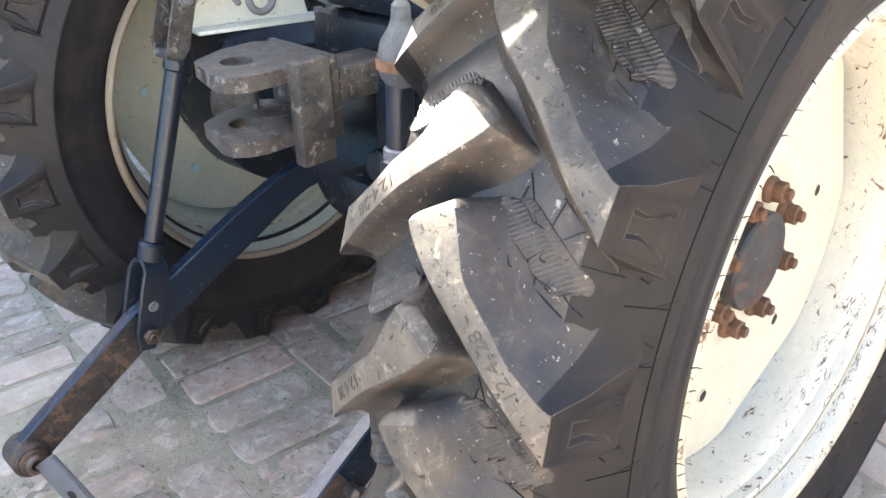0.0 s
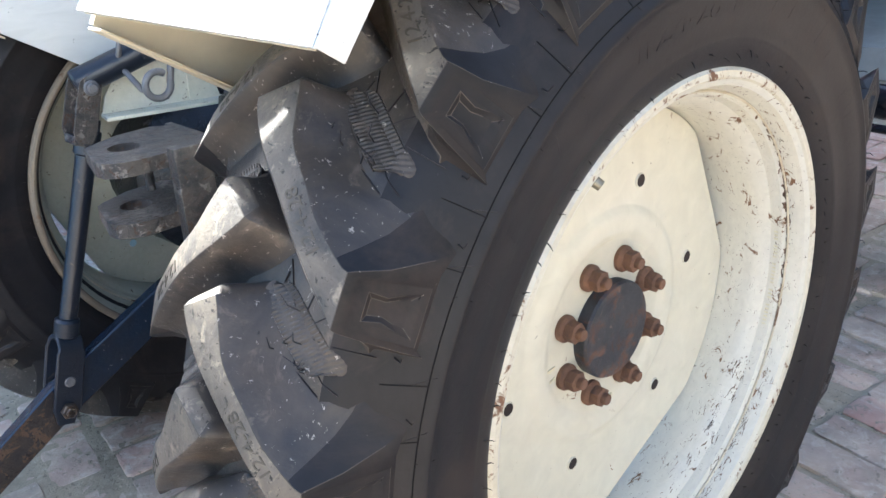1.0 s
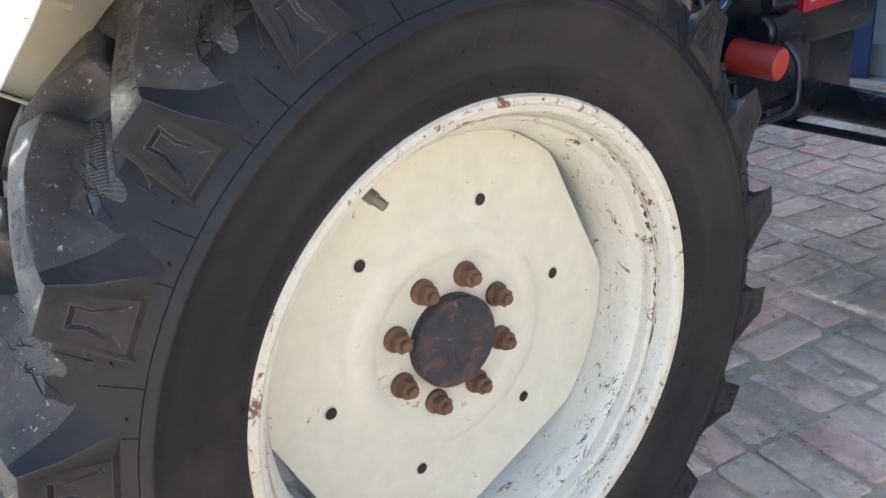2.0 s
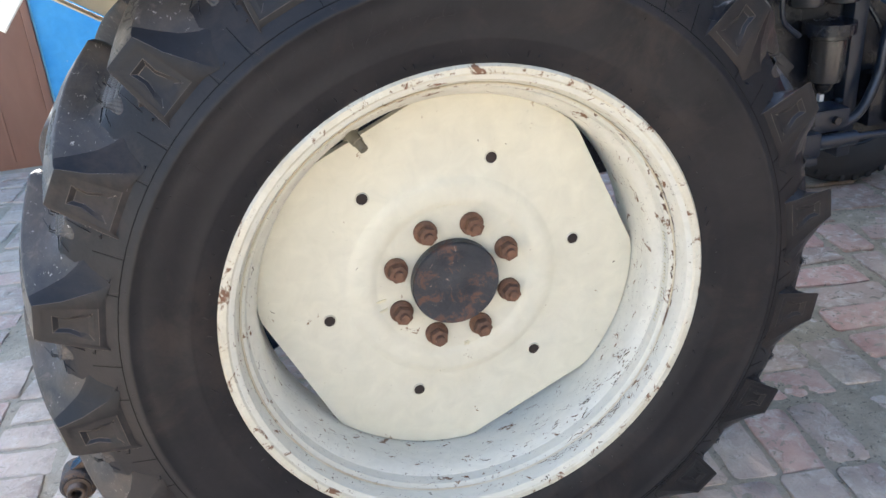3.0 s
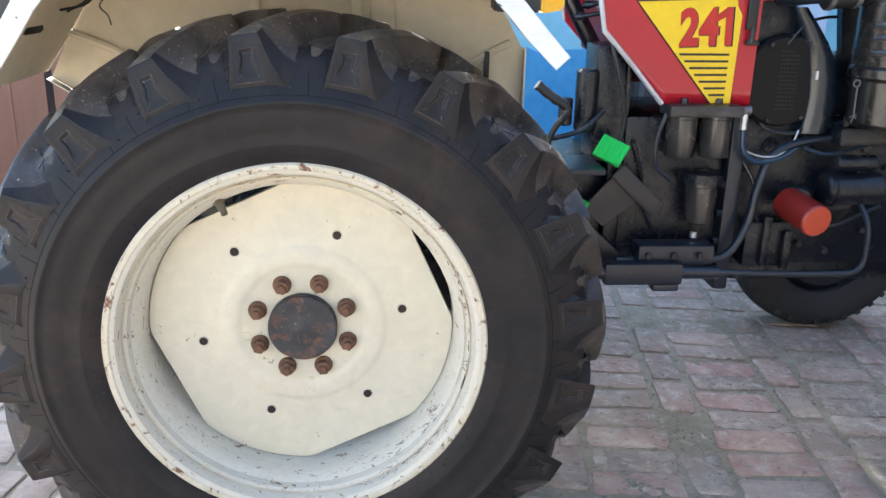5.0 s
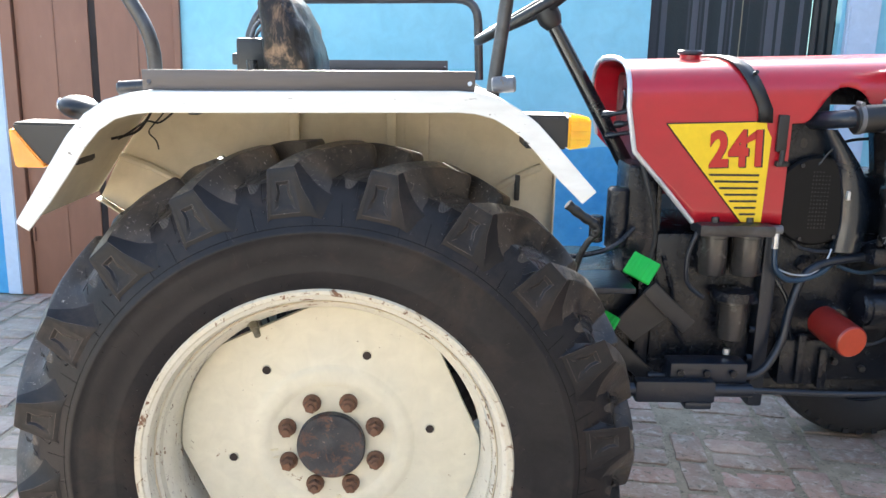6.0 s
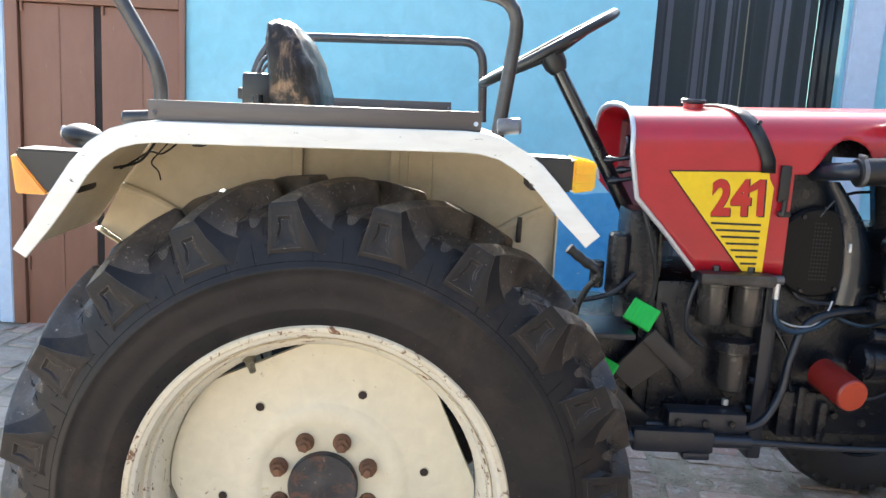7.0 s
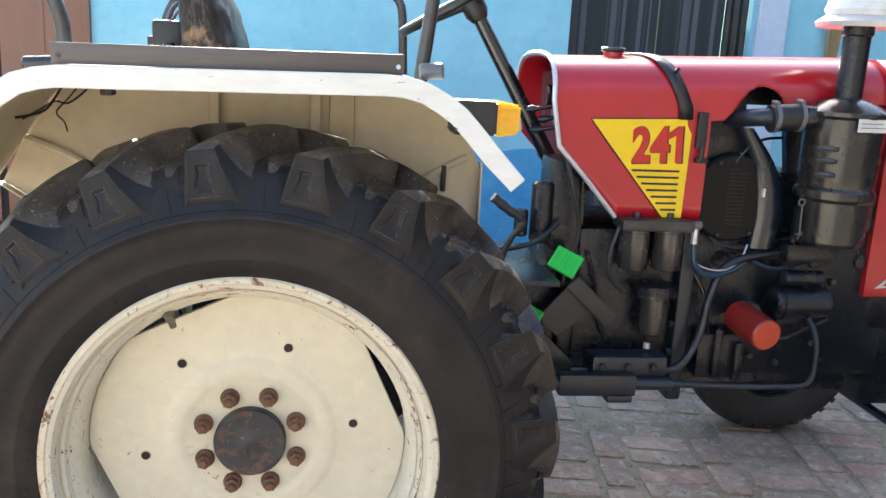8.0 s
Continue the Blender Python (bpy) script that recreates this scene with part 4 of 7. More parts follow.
            o.matrix_basis = Matrix.Translation((0.1016 * math.cos(a), 0.0, 0.6 + 0.1016 * math.sin(a))) @ Matrix.Rotation(k * 0.7, 4, 'Y')
            hang(o, rim)
        part("hub_cap", revolve([(0.01, 0.0), (0.01, 0.073), (-0.018, 0.0738), (-0.022, 0.0715), (-0.0225, 0.062), (-0.0215, 0.058), (-0.0205, 0.02), (-0.022, 0.016), (-0.022, 0.0)], (0, 0, 0.6), 'y', 48, closed=False), HUB, rim, "round black hub face worn to rust")
        # stamped marks near the studs and on the rim, too small to read
        for ang, r, n, size, tang in ((93, 0.137, 6, 0.0042, True), (188, 0.128, 3, 0.004, False), (196, 0.130, 3, 0.004, False), (-82, 0.128, 2, 0.004, True)):
            bm = bmesh.new()
            for q in range(n):
                a = radians(ang + (q - n / 2) * (2.2 if tang else 0))
                rr = r if tang else r + (q - 1) * 0.007
                m = Matrix.Translation((rr * math.cos(a), -0.0015, 0.6 + rr * math.sin(a))) @ Matrix.Rotation(-a, 4, 'Y')
                add_box(bm, (-size, -0.0006, -size * 0.5), (size, 0.001, size * 0.3), m)
                add_box(bm, (-size * 0.2, -0.0006, size * 0.3), (size * 0.3, 0.001, size * 0.7), m)
            tagged(part("stamped_mark", bm, STAMP, rim, "small stamped marks", smooth=0), kind="stuff")
        bm = bmesh.new()
        for q in range(26):
            if q in (3, 8, 15, 19):
                continue
            a = radians(10 - q * 1.1)
            m = Matrix.Translation((0.3425 * math.cos(a), -0.086, 0.6 + 0.3425 * math.sin(a))) @ Matrix.Rotation(-a, 4, 'Y')
            add_box(bm, (-0.0022, -0.003, -0.0012), (-0.0012, 0.003, 0.0012), m)
        tagged(part("stamped_mark", bm, STAMP, rim, "row of small stamped letters", smooth=0), kind="stuff")
        tagged(part("paint_chip", rim_chips(prof[:11]), CHIP, rim, "scratched and chipped paint along the rim", smooth=0), kind="stuff")
        c, s_ = math.cos(radians(117.5)), math.sin(radians(117.5))
        p = Vector((0.336 * c, -0.055, 0.6 + 0.336 * s_))
        d = Vector((0.40, -0.72, -0.56)).normalized()
        bm = bmesh.new()
        add_tube(bm, [p, p + d * 0.012, p + d * 0.013, p + d * 0.03, p + d * 0.031, p + d * 0.046], [0.018, 0.014, 0.0098, 0.0092, 0.0075, 0.0068], 14)
        part("tyre_valve", bm, BRASS, rim, "dull brass tyre valve")
    else:
        part("hub_cap", cyl((0, dy - 0.05, 0.6), (0, dy + 0.02, 0.6), 0.16, 32, chamfer=0.01), BLACK, rim, "black axle hub")
    return rim


rear_rim(0.0, CREAM_RIM, CREAM_EDGE, "cream painted rear wheel rim with rusty chips")
rear_rim(LEFT, PALE_GREEN, CREAM_EDGE, "faded pale green-cream rear wheel rim")

# ---- axle, gearbox and engine ----
def bar(a, b, h, w, bevel=0.004, up=(0, 0, 1)):
    """A straight bar of height h and width w from a to b."""
    a, b = Vector(a), Vector(b)
    d = (b - a).normalized()
    side = Vector(up).cross(d).normalized()
    u = d.cross(side)
    m = Matrix((d, side, u)).transposed().to_4x4()
    m.translation = a
    return box((0, -w / 2, -h / 2), ((b - a).length, w / 2, h / 2), m, bevel)


axle = part("axle_housing", revolve([(0.03, 0.075), (0.05, 0.13), (0.08, 0.13), (0.09, 0.10), (0.40, 0.105), (0.48, 0.12), (0.54, 0.165), (0.56, 0.185), (0.77, 0.185), (0.79, 0.165), (0.85, 0.12), (0.93, 0.105), (1.24, 0.10), (1.25, 0.13), (1.28, 0.13), (1.30, 0.075)], (0, 0, 0.6), 'y', 40, closed=False), BLACK, tractor)
gear = part("gearbox", box((-0.12, 0.50, 0.56), (0.35, 0.83, 0.86), bevel=0.03), BLACK, tractor, "black cast gearbox housing")
part("front_case", box((0.345, 0.47, 0.545), (0.765, 0.86, 0.86), bevel=0.03), BLACK, gear)
part("top_cover", box((-0.10, 0.52, 0.862), (0.30, 0.81, 0.94), bevel=0.02), BLACK, gear)
for k in range(6):
    part("cover_bolt", cyl((-0.07 + k * 0.066, 0.535, 0.94), (-0.07 + k * 0.066, 0.535, 0.952), 0.009, 6), BLACK, gear)
bell = part("bell_housing", box((0.81, 0.475, 0.53), (1.09, 0.855, 0.98), bevel=0.02), BLACK, tractor, "black cast clutch housing")
part("rear_flange", box((0.767, 0.46, 0.535), (0.808, 0.87, 0.93), bevel=0.01), BLACK, bell)
part("front_flange", box((1.092, 0.452, 0.50), (1.133, 0.878, 1.0), bevel=0.01), NAVY, bell)
for k in range(6):
    part("flange_bolt", cyl((1.092, 0.462, 0.56 + k * 0.08), (1.078, 0.462, 0.56 + k * 0.08), 0.010, 6), BLACK, bell)
engine = part("engine_block", box((1.135, 0.50, 0.56), (1.74, 0.83, 0.98), bevel=0.015), BLACK, tractor, "black painted engine block")
for k in range(4):
    part("cylinder_head", box((1.17 + k * 0.14, 0.49, 0.982), (1.275 + k * 0.14, 0.84, 1.08), bevel=0.012), BLACK, engine)
    part("core_plug", cyl((1.22 + k * 0.14, 0.502, 0.90), (1.22 + k * 0.14, 0.492, 0.90), 0.022, 20, chamfer=0.003), BLACK, engine)
part("rocker_cover", box((1.15, 0.54, 1.082), (1.70, 0.79, 1.13), bevel=0.02), BLACK, engine)
part("sump", box((1.15, 0.53, 0.495), (1.68, 0.80, 0.558), bevel=0.03), BLACK, engine)
part("engine_mount", box((1.16, 0.44, 0.57), (1.30, 0.498, 0.70), bevel=0.012), BLACK, engine)
part("mount_rib", box((1.20, 0.42, 0.58), (1.222, 0.439, 0.72), bevel=0.005), BLACK, engine)
part("mount_rib", box((1.262, 0.42, 0.57), (1.284, 0.439, 0.68), bevel=0.005), BLACK, engine)
for k in range(5):
    part("bolt", cyl((1.18 + 0.11 * k, 0.499, 0.53), (1.18 + 0.11 * k, 0.486, 0.53), 0.009, 6), BLACK, engine)
# added black backing that keeps the rear of the hood bay dark
part("firewall", box((0.802, 0.47, 0.985), (0.815, 0.86, 1.36), bevel=0.004), BLACK, tractor)
part("fuel_tank", box((0.82, 0.475, 1.10), (1.24, 0.855, 1.37), bevel=0.03), BLACK, tractor, "black fuel tank under the hood")


def twin_filter():
    head = part("filter_head", box((0.895, 0.385, 0.99), (1.09, 0.475, 1.02), bevel=0.008), GREASE, tractor, "greasy alloy fuel filter head")
    for x in (0.945, 1.035):
        part("filter_bowl", revolve([(0.992, 0.0), (0.992, 0.0425), (0.984, 0.0425), (0.982, 0.0395), (0.892, 0.0395), (0.884, 0.037), (0.881, 0.03), (0.880, 0.0)], (x, 0.43, 0), 'z', 28, closed=False), BOWL, head, "greasy black filter bowl")
        part("filter_bolt", cyl((x, 0.43, 1.018), (x, 0.43, 1.034), 0.011, 6, chamfer=0.002), GREASE, head)
    part("banjo", cyl((1.088, 0.42, 1.005), (1.118, 0.42, 1.005), 0.012, 12), GREYST, head)
    part("union_nut", cyl((1.105, 0.42, 1.01), (1.105, 0.42, 0.955), 0.0085, 6), SILVER, head)
    return head


twin_filter()
bm = revolve([(0.815, 0.0), (0.815, 0.046), (0.808, 0.047), (0.804, 0.040), (0.73, 0.039), (0.708, 0.036), (0.70, 0.022), (0.685, 0.016), (0.672, 0.0)], (1.015, 0.43, 0), 'z', 28, closed=False)
cup = part("sediment_bowl", bm, BOWL, tractor, "greasy dark fuel sediment bowl")
part("drain_screw", cyl((1.01, 0.43, 0.676), (1.01, 0.43, 0.66), 0.009, 6), SILVER, cup)
part("bowl_clamp", revolve([(0.842, 0.0), (0.842, 0.058), (0.817, 0.058), (0.817, 0.0)], (1.012, 0.43, 0), 'z', 20, closed=False), BLACK, cup)
part("fuel_hose", tube(smooth_path([(1.105, 0.42, 0.955), (1.112, 0.415, 0.90), (1.16, 0.42, 0.87), (1.24, 0.44, 0.885), (1.30, 0.46, 0.93)]), 0.0075, 8), HOSE_BLUE, tractor, "dark blue rubber fuel hose")
part("fuel_line", tube(smooth_path([(0.90, 0.42, 1.0), (0.88, 0.42, 0.93), (0.885, 0.42, 0.86), (0.93, 0.42, 0.82)]), 0.006, 8), NAVY, tractor)
can = part("oil_filter", revolve([(-0.020, 0.0), (-0.020, 0.039), (-0.016, 0.0425), (0.030, 0.0430), (0.112, 0.0430), (0.114, 0.0)], (0, 0, 0), 'y', 40, closed=False), OIL_SHADED, tractor, "orange-red spin-on oil filter canister")
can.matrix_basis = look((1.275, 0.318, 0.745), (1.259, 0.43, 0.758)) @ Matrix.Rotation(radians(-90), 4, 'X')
# end cap coloured lighter to carry the light that falls on it
part("filter_end", revolve([(-0.0212, 0.0), (-0.0212, 0.0375), (-0.0196, 0.0395), (-0.0185, 0.0)], (0, 0, 0), 'y', 40, closed=False), OIL_LIT, can, "filter end in a paler red for the light on it")
bm = bmesh.new()
for k in range(12):
    add_box(bm, (1.297 - 0.0035, 0.338 + k * 0.005, 0.8068), (1.297 + 0.0035 * (1 - 0.3 * (k % 3)), 0.341 + k * 0.005, 0.8092))
part("print_bars", bm, WHITE_LABEL, can, "small white print", smooth=0)
part("filter_base", cyl((1.287, 0.414, 0.766), (1.287, 0.5, 0.766), 0.036, 24, chamfer=0.006), BLACK, tractor)
bm = cyl((1.345, 0.42, 0.80), (1.50, 0.42, 0.80), 0.045, 24, chamfer=0.006)
add_cyl(bm, (1.365, 0.42, 0.80), (1.385, 0.42, 0.80), 0.049, 24)
add_box(bm, (1.36, 0.41, 0.74), (1.48, 0.50, 0.79), bevel=0.006)
start = part("starter_motor", bm, BLACK, tractor, "black starter motor")
part("solenoid", cyl((1.36, 0.405, 0.872), (1.47, 0.405, 0.872), 0.022, 18, chamfer=0.004), BLACK, start)
for k in range(3):
    part("end_bolt", cyl((1.492, 0.42 + 0.03 * math.cos(k * 2.1), 0.80 + 0.03 * math.sin(k * 2.1)), (1.50, 0.42 + 0.03 * math.cos(k * 2.1), 0.80 + 0.03 * math.sin(k * 2.1)), 0.006, 6), GREASE, start)
# pipes, wires and small fittings along the engine side
for k, (pts, rad, mtl) in enumerate((
        ([(1.16, 0.478, 0.99), (1.19, 0.465, 0.95), (1.27, 0.462, 0.94), (1.36, 0.465, 0.96), (1.45, 0.47, 0.985)], 0.0045, NAVY),
        ([(1.14, 0.47, 0.86), (1.17, 0.45, 0.80), (1.18, 0.445, 0.73), (1.20, 0.45, 0.68)], 0.006, BLACK),
        ([(1.30, 0.47, 0.90), (1.36, 0.455, 0.885), (1.43, 0.455, 0.90), (1.52, 0.47, 0.915)], 0.005, HOSE_BLUE),
        ([(1.33, 0.46, 0.70), (1.40, 0.44, 0.69), (1.47, 0.44, 0.72), (1.54, 0.46, 0.74)], 0.005, NAVY),
        ([(0.83, 0.465, 0.92), (0.86, 0.455, 0.82), (0.87, 0.45, 0.74), (0.90, 0.455, 0.68)], 0.006, BLACK),
        ([(1.40, 0.44, 0.98), (1.44, 0.43, 0.965), (1.50, 0.43, 0.965), (1.56, 0.44, 0.975)], 0.007, NAVY),
        ([(1.21, 0.455, 1.17), (1.24, 0.448, 1.215), (1.28, 0.448, 1.235), (1.33, 0.455, 1.24)], 0.004, BLACK))):
    part("engine_pipe", tube(smooth_path(pts), rad, 8), mtl, engine)
for x, z in ((1.16, 0.62), (1.34, 0.62), (1.42, 0.60), (1.52, 0.66), (1.56, 0.84), (1.30, 0.955), (1.48, 0.945), (0.93, 0.66), (1.05, 0.62), (0.86, 0.60)):
    part("bolt", cyl((x, 0.502 if x > 1.14 else 0.476, z), (x, 0.486 if x > 1.14 else 0.462, z), 0.010, 6, chamfer=0.002), GREASE if (x * 100) % 2 < 1 else BLACK, engine if x > 1.14 else bell)
part("injection_pump", box((1.36, 0.40, 0.915), (1.50, 0.492, 0.965), bevel=0.012), BLACK, tractor, "black injection pump body")
for k in range(3):
    part("pump_union", cyl((1.385 + 0.04 * k, 0.43, 0.964), (1.385 + 0.04 * k, 0.43, 0.99), 0.008, 6), GREASE, engine)
pipe = part("steering_pipe", tube(round_corners([(0.6, 0.36, 0.60), (1.30, 0.36, 0.578), (1.462, 0.36, 0.580), (1.458, 0.36, 0.72), (1.44, 0.42, 0.78)], 0.05), 0.008, 10), NAVY, tractor, "thin dark blue pipe along the chassis")
part("exhaust_pipe", tube(smooth_path([(0.80, 0.42, 0.60), (1.02, 0.41, 0.604), (1.10, 0.41, 0.62), (1.15, 0.42, 0.70), (1.17, 0.43, 0.80), (1.21, 0.44, 0.89), (1.32, 0.45, 0.925), (1.5, 0.47, 0.93)]), 0.0115, 12), NAVY, tractor, "curved dark blue hydraulic pipe")
bm = box((0.75, 0.34, 0.555), (0.96, 0.38, 0.615), bevel=0.01)
add_box(bm, (0.88, 0.335, 0.54), (0.95, 0.385, 0.56), bevel=0.006)
add_cyl(bm, (0.60, 0.36, 0.585), (1.06, 0.36, 0.585), 0.017, 14)
add_box(bm, (0.845, 0.37, 0.60), (1.05, 0.44, 0.655), bevel=0.008)
step = part("drag_link", bm, NAVY, tractor, "dark blue steel link and bracket below the gearbox")
for x in (0.87, 0.94, 1.01):
    part("bolt", cyl((x, 0.372, 0.63), (x, 0.358, 0.63), 0.01, 6), BLACK, step)


def brake_pedal(dx, dy, dz):
    o = Vector((dx, dy, dz))
    arm = bmesh.new()
    m = Matrix.Translation(o + Vector((0.80, 0.40, 0.83))) @ Matrix.Rotation(radians(43), 4, 'Y')
    add_box(arm, (-0.03, -0.008, -0.022), (0.125, 0.008, 0.022), m, 0.004)
    if dz == 0:
        add_plate(arm, [(0.80 + dx, 0.86 + dz), (0.86 + dx, 0.78 + dz), (0.755 + dx, 0.695 + dz), (0.70 + dx, 0.745 + dz)], 0.42 + dy, 0.432 + dy)
    a = part("pedal_arm", arm, PEDAL, tractor, "black steel pedal arm")
    nrm = Vector((-0.15, -0.78, 0.60)).normalized()
    e1 = (Vector((0.79, 0, -0.61)) - nrm * nrm.dot(Vector((0.79, 0, -0.61)))).normalized()
    pm = Matrix((e1, nrm.cross(e1), nrm)).transposed().to_4x4()
    pm.translation = o + Vector((0.752, 0.385, 0.905))
    pad = box((-0.037, -0.032, -0.006), (0.037, 0.032, 0.006), pm, 0.003)
    pp = part("pedal_pad", pad, GREEN, a, "bright green rubber pedal pad")
    for k in range(7):
        part("pad_rib", box((-0.034 + k * 0.0105, -0.029, 0.0062), (-0.029 + k * 0.0105, 0.029, 0.0095), pm, 0.001), GREEN, pp)
    return a


brake_pedal(0, 0, 0)
brake_pedal(-0.085, 0.03, -0.155)

# ---- hood and front ----
def rise(x):
    return 0.043 * (x - 0.7) - 0.003


SIDE_Y = 0.43
LOWER = [(0.703, 1.29), (0.711, 1.24), (0.72, 1.197), (0.80, 1.113), (0.889, 1.016), (1.117, 1.016), (1.1178, 1.276), (1.151, 1.278), (1.164, 1.290), (1.182, 1.314), (1.200, 1.342), (1.215, 1.358), (1.232, 1.368), (1.250, 1.371), (1.270, 1.367), (1.288, 1.358), (1.300, 1.346), (1.308, 1.332), (1.318, 1.327), (1.5, 1.335), (1.62, 1.34)]


def hood():
    sec = [(0.430, 1.310), (0.4302, 1.325), (0.433, 1.345), (0.441, 1.365), (0.456, 1.384), (0.478, 1.400), (0.51, 1.412), (0.56, 1.420), (0.615, 1.4235), (0.665, 1.4245)]
    sec = sec + [(2 * CY - y, z) for y, z in sec[-2::-1]]
    half = sec[:10]
    xs = sorted(set([x for x, z in LOWER] + [0.703 + 0.917 * k / 60 for k in range(61)]))

    def lower(x):
        for (xa, za), (xb, zb) in zip(LOWER, LOWER[1:]):
            if xa <= x <= xb:
                return za + (zb - za) * (x - xa) / (xb - xa)
        return LOWER[-1][1]
    bm = bmesh.new()
    rows = []
    for x in xs:
        zb = lower(x)
        line = [(y, z + rise(x)) for y, z in half]
        z0 = line[0][1]
        pts = [(line[0][0], zb + (z0 - zb) * k / 8) for k in range(8)] if zb < z0 else []
        if zb >= z0:
            for (ya, za), (yb, zc) in zip(line, line[1:]):
                if za <= zb <= zc:
                    edge = (ya + (yb - ya) * (zb - za) / (zc - za), zb)
            line = [edge if z < zb else (y, z) for y, z in line]
            pts = [edge] * 8
        pts += line
        pts = pts + [(2 * CY - y, z) for y, z in pts[-2::-1]]
        rows.append([(x, y, z) for y, z in pts])
    add_rings(bm, rows, closed_ring=False)
    bmesh.ops.remove_doubles(bm, verts=bm.verts[:], dist=1e-5)
    bmesh.ops.recalc_face_normals(bm, faces=bm.faces[:])
    top = part("hood", bm, RED, tractor, "glossy red sheet metal hood", smooth=40)
    sol = top.modifiers.new("thick", 'SOLIDIFY')
    sol.thickness, sol.offset = 0.003, -1.0
    # bright edge strip round the rear opening
    path = [(0.886, SIDE_Y - 0.001, 1.018), (0.80, SIDE_Y - 0.002, 1.115), (0.722, SIDE_Y - 0.002, 1.197), (0.708, SIDE_Y - 0.002, 1.27)]
    path += [(0.70, y + (-0.002 if y < CY else 0.002), z + 0.003) for y, z in sec[0:]]
    path += [(0.708, 2 * CY - SIDE_Y + 0.002, 1.27), (0.722, 2 * CY - SIDE_Y + 0.002, 1.197)]
    part("edge_trim", tube(path, 0.0065, 8), SILVER, top, "silver edge trim round the rear opening")
    # rubber strap over the hood
    def skin(x0, lift):
        return [(x0 + 0.05 * max(0, (1.41 - z) / 0.14), y, z + rise(x0) + lift) for y, z in sec]
    bm = bmesh.new()
    rows = []
    path_sec = [(0.424, 1.266), (0.4245, 1.30)] + [(y - (0.004 if y < CY else -0.004), z + 0.003) for y, z in sec] + [(2 * CY - 0.4245, 1.30)]
    for k, dx in enumerate((-0.018, 0.018)):
        rows.append([(0.985 + dx + 0.062 * min(1, max(0, (1.424 - z) / 0.13)), y, z + rise(1.03)) for y, z in path_sec])
    add_rings(bm, rows, closed_ring=False)
    strap = part("strap", bm, PLASTIC, top, "black rubber strap over the hood", smooth=50)
    sol = strap.modifiers.new("thick", 'SOLIDIFY')
    sol.thickness, sol.offset = 0.005, 0.0
    part("strap_stud", cyl((1.015, 0.445, 1.385 + rise(1.05)), (1.013, 0.425, 1.39 + rise(1.05)), 0.005, 10), PLASTIC, strap)
    cap = part("radiator_cap", cyl((0.895, 0.60, 1.424), (0.895, 0.60, 1.438), 0.026, 20), RED, top, "dark filler cap on a red neck")
    part("cap_grip", cyl((0.895, 0.60, 1.438), (0.895, 0.60, 1.452), 0.033, 12, chamfer=0.004), HUB, cap)
    bm = box((1.079, 0.418, 1.205), (1.106, 0.429, 1.298), bevel=0.003)
    add_box(bm, (1.082, 0.412, 1.168), (1.113, 0.429, 1.182), bevel=0.004)
    add_cyl(bm, (1.094, 0.416, 1.175), (1.096, 0.416, 1.21), 0.007, 10)
    part("hood_latch", bm, PLASTIC, top, "black rubber hood latch")
    # number decal
    y = SIDE_Y - 0.0025
    part("decal", plate([(0.80, 1.268), (1.052, 1.279), (1.055, 1.262), (1.068, 1.24), (1.064, 1.022), (1.012, 1.022)], y, SIDE_Y - 0.0005), YELLOW, top, "yellow triangular decal", smooth=0)
    bm = tube([(0.798, y, 1.2695), (1.01, y, 1.021)], 0.0016, 6)
    add_tube(bm, [(0.798, y, 1.2695), (1.053, y, 1.2805)], 0.0016, 6)
    part("decal_outline", bm, DECAL_BLACK, top)
    for k in range(7):
        z = 1.143 - k * 0.0168
        x0 = 0.80 + (1.268 - z) / (1.268 - 1.022) * 0.212 + 0.006
        bm = plate([(x0 + 0.003, z + 0.0026), (1.046, z + 0.0036), (1.046, z - 0.0018), (x0 + 0.005, z - 0.003)], y - 0.0016, y - 0.0004)
        part("decal_stripe", bm, DECAL_BLACK, top, smooth=0)
    for mtl, grow in ((DECAL_BLACK, 0.0034), (DECAL_RED, 0.0)):
        cu = bpy.data.curves.new("number", 'FONT')
        cu.body, cu.size, cu.extrude, cu.offset = "241", 0.1, 0.0004, 0.0042
        cu.space_character = 1.06
        cu.align_x, cu.align_y = 'CENTER', 'CENTER'
        tmp = bpy.data.objects.new("number", cu)
        me = bpy.data.meshes.new_from_object(tmp)
        bpy.data.objects.remove(tmp)
        tb = bmesh.new()
        tb.from_mesh(me)
        xs_ = [v.co.x for v in tb.verts]
        ys_ = [v.co.y for v in tb.verts]
        fit = Matrix.Diagonal(((0.134 + grow) / (max(xs_) - min(xs_)), (0.094 + grow) / (max(ys_) - min(ys_)), 1, 1)) @ Matrix.Translation((-(max(xs_) + min(xs_)) / 2, -(max(ys_) + min(ys_)) / 2, 0))
        shift = (0.9785 + (0.003 if grow else 0), y - (0.0012 if grow else 0.002), 1.211 - (0.001 if grow else 0))
        tb.transform(Matrix.Translation(shift) @ Matrix.Rotation(radians(-2.5), 4, 'Y') @ Matrix.Rotation(radians(90), 4, 'X') @ fit)
        part("number" if not grow else "number_outline", tb, mtl, top, smooth=0)
    part("number_flag", plate([(1.002, 1.238), (1.028, 1.258), (1.028, 1.236), (1.002, 1.222)], y - 0.0024, y - 0.0004), DECAL_RED, top, smooth=0)
    # inside of the opening: dash and levers
    bm = box((0.78, 0.46, 1.12), (0.80, 0.87, 1.385), bevel=0.03)
    dash = part("dashboard", bm, RED_IN, top, "dark red dashboard inside the hood")
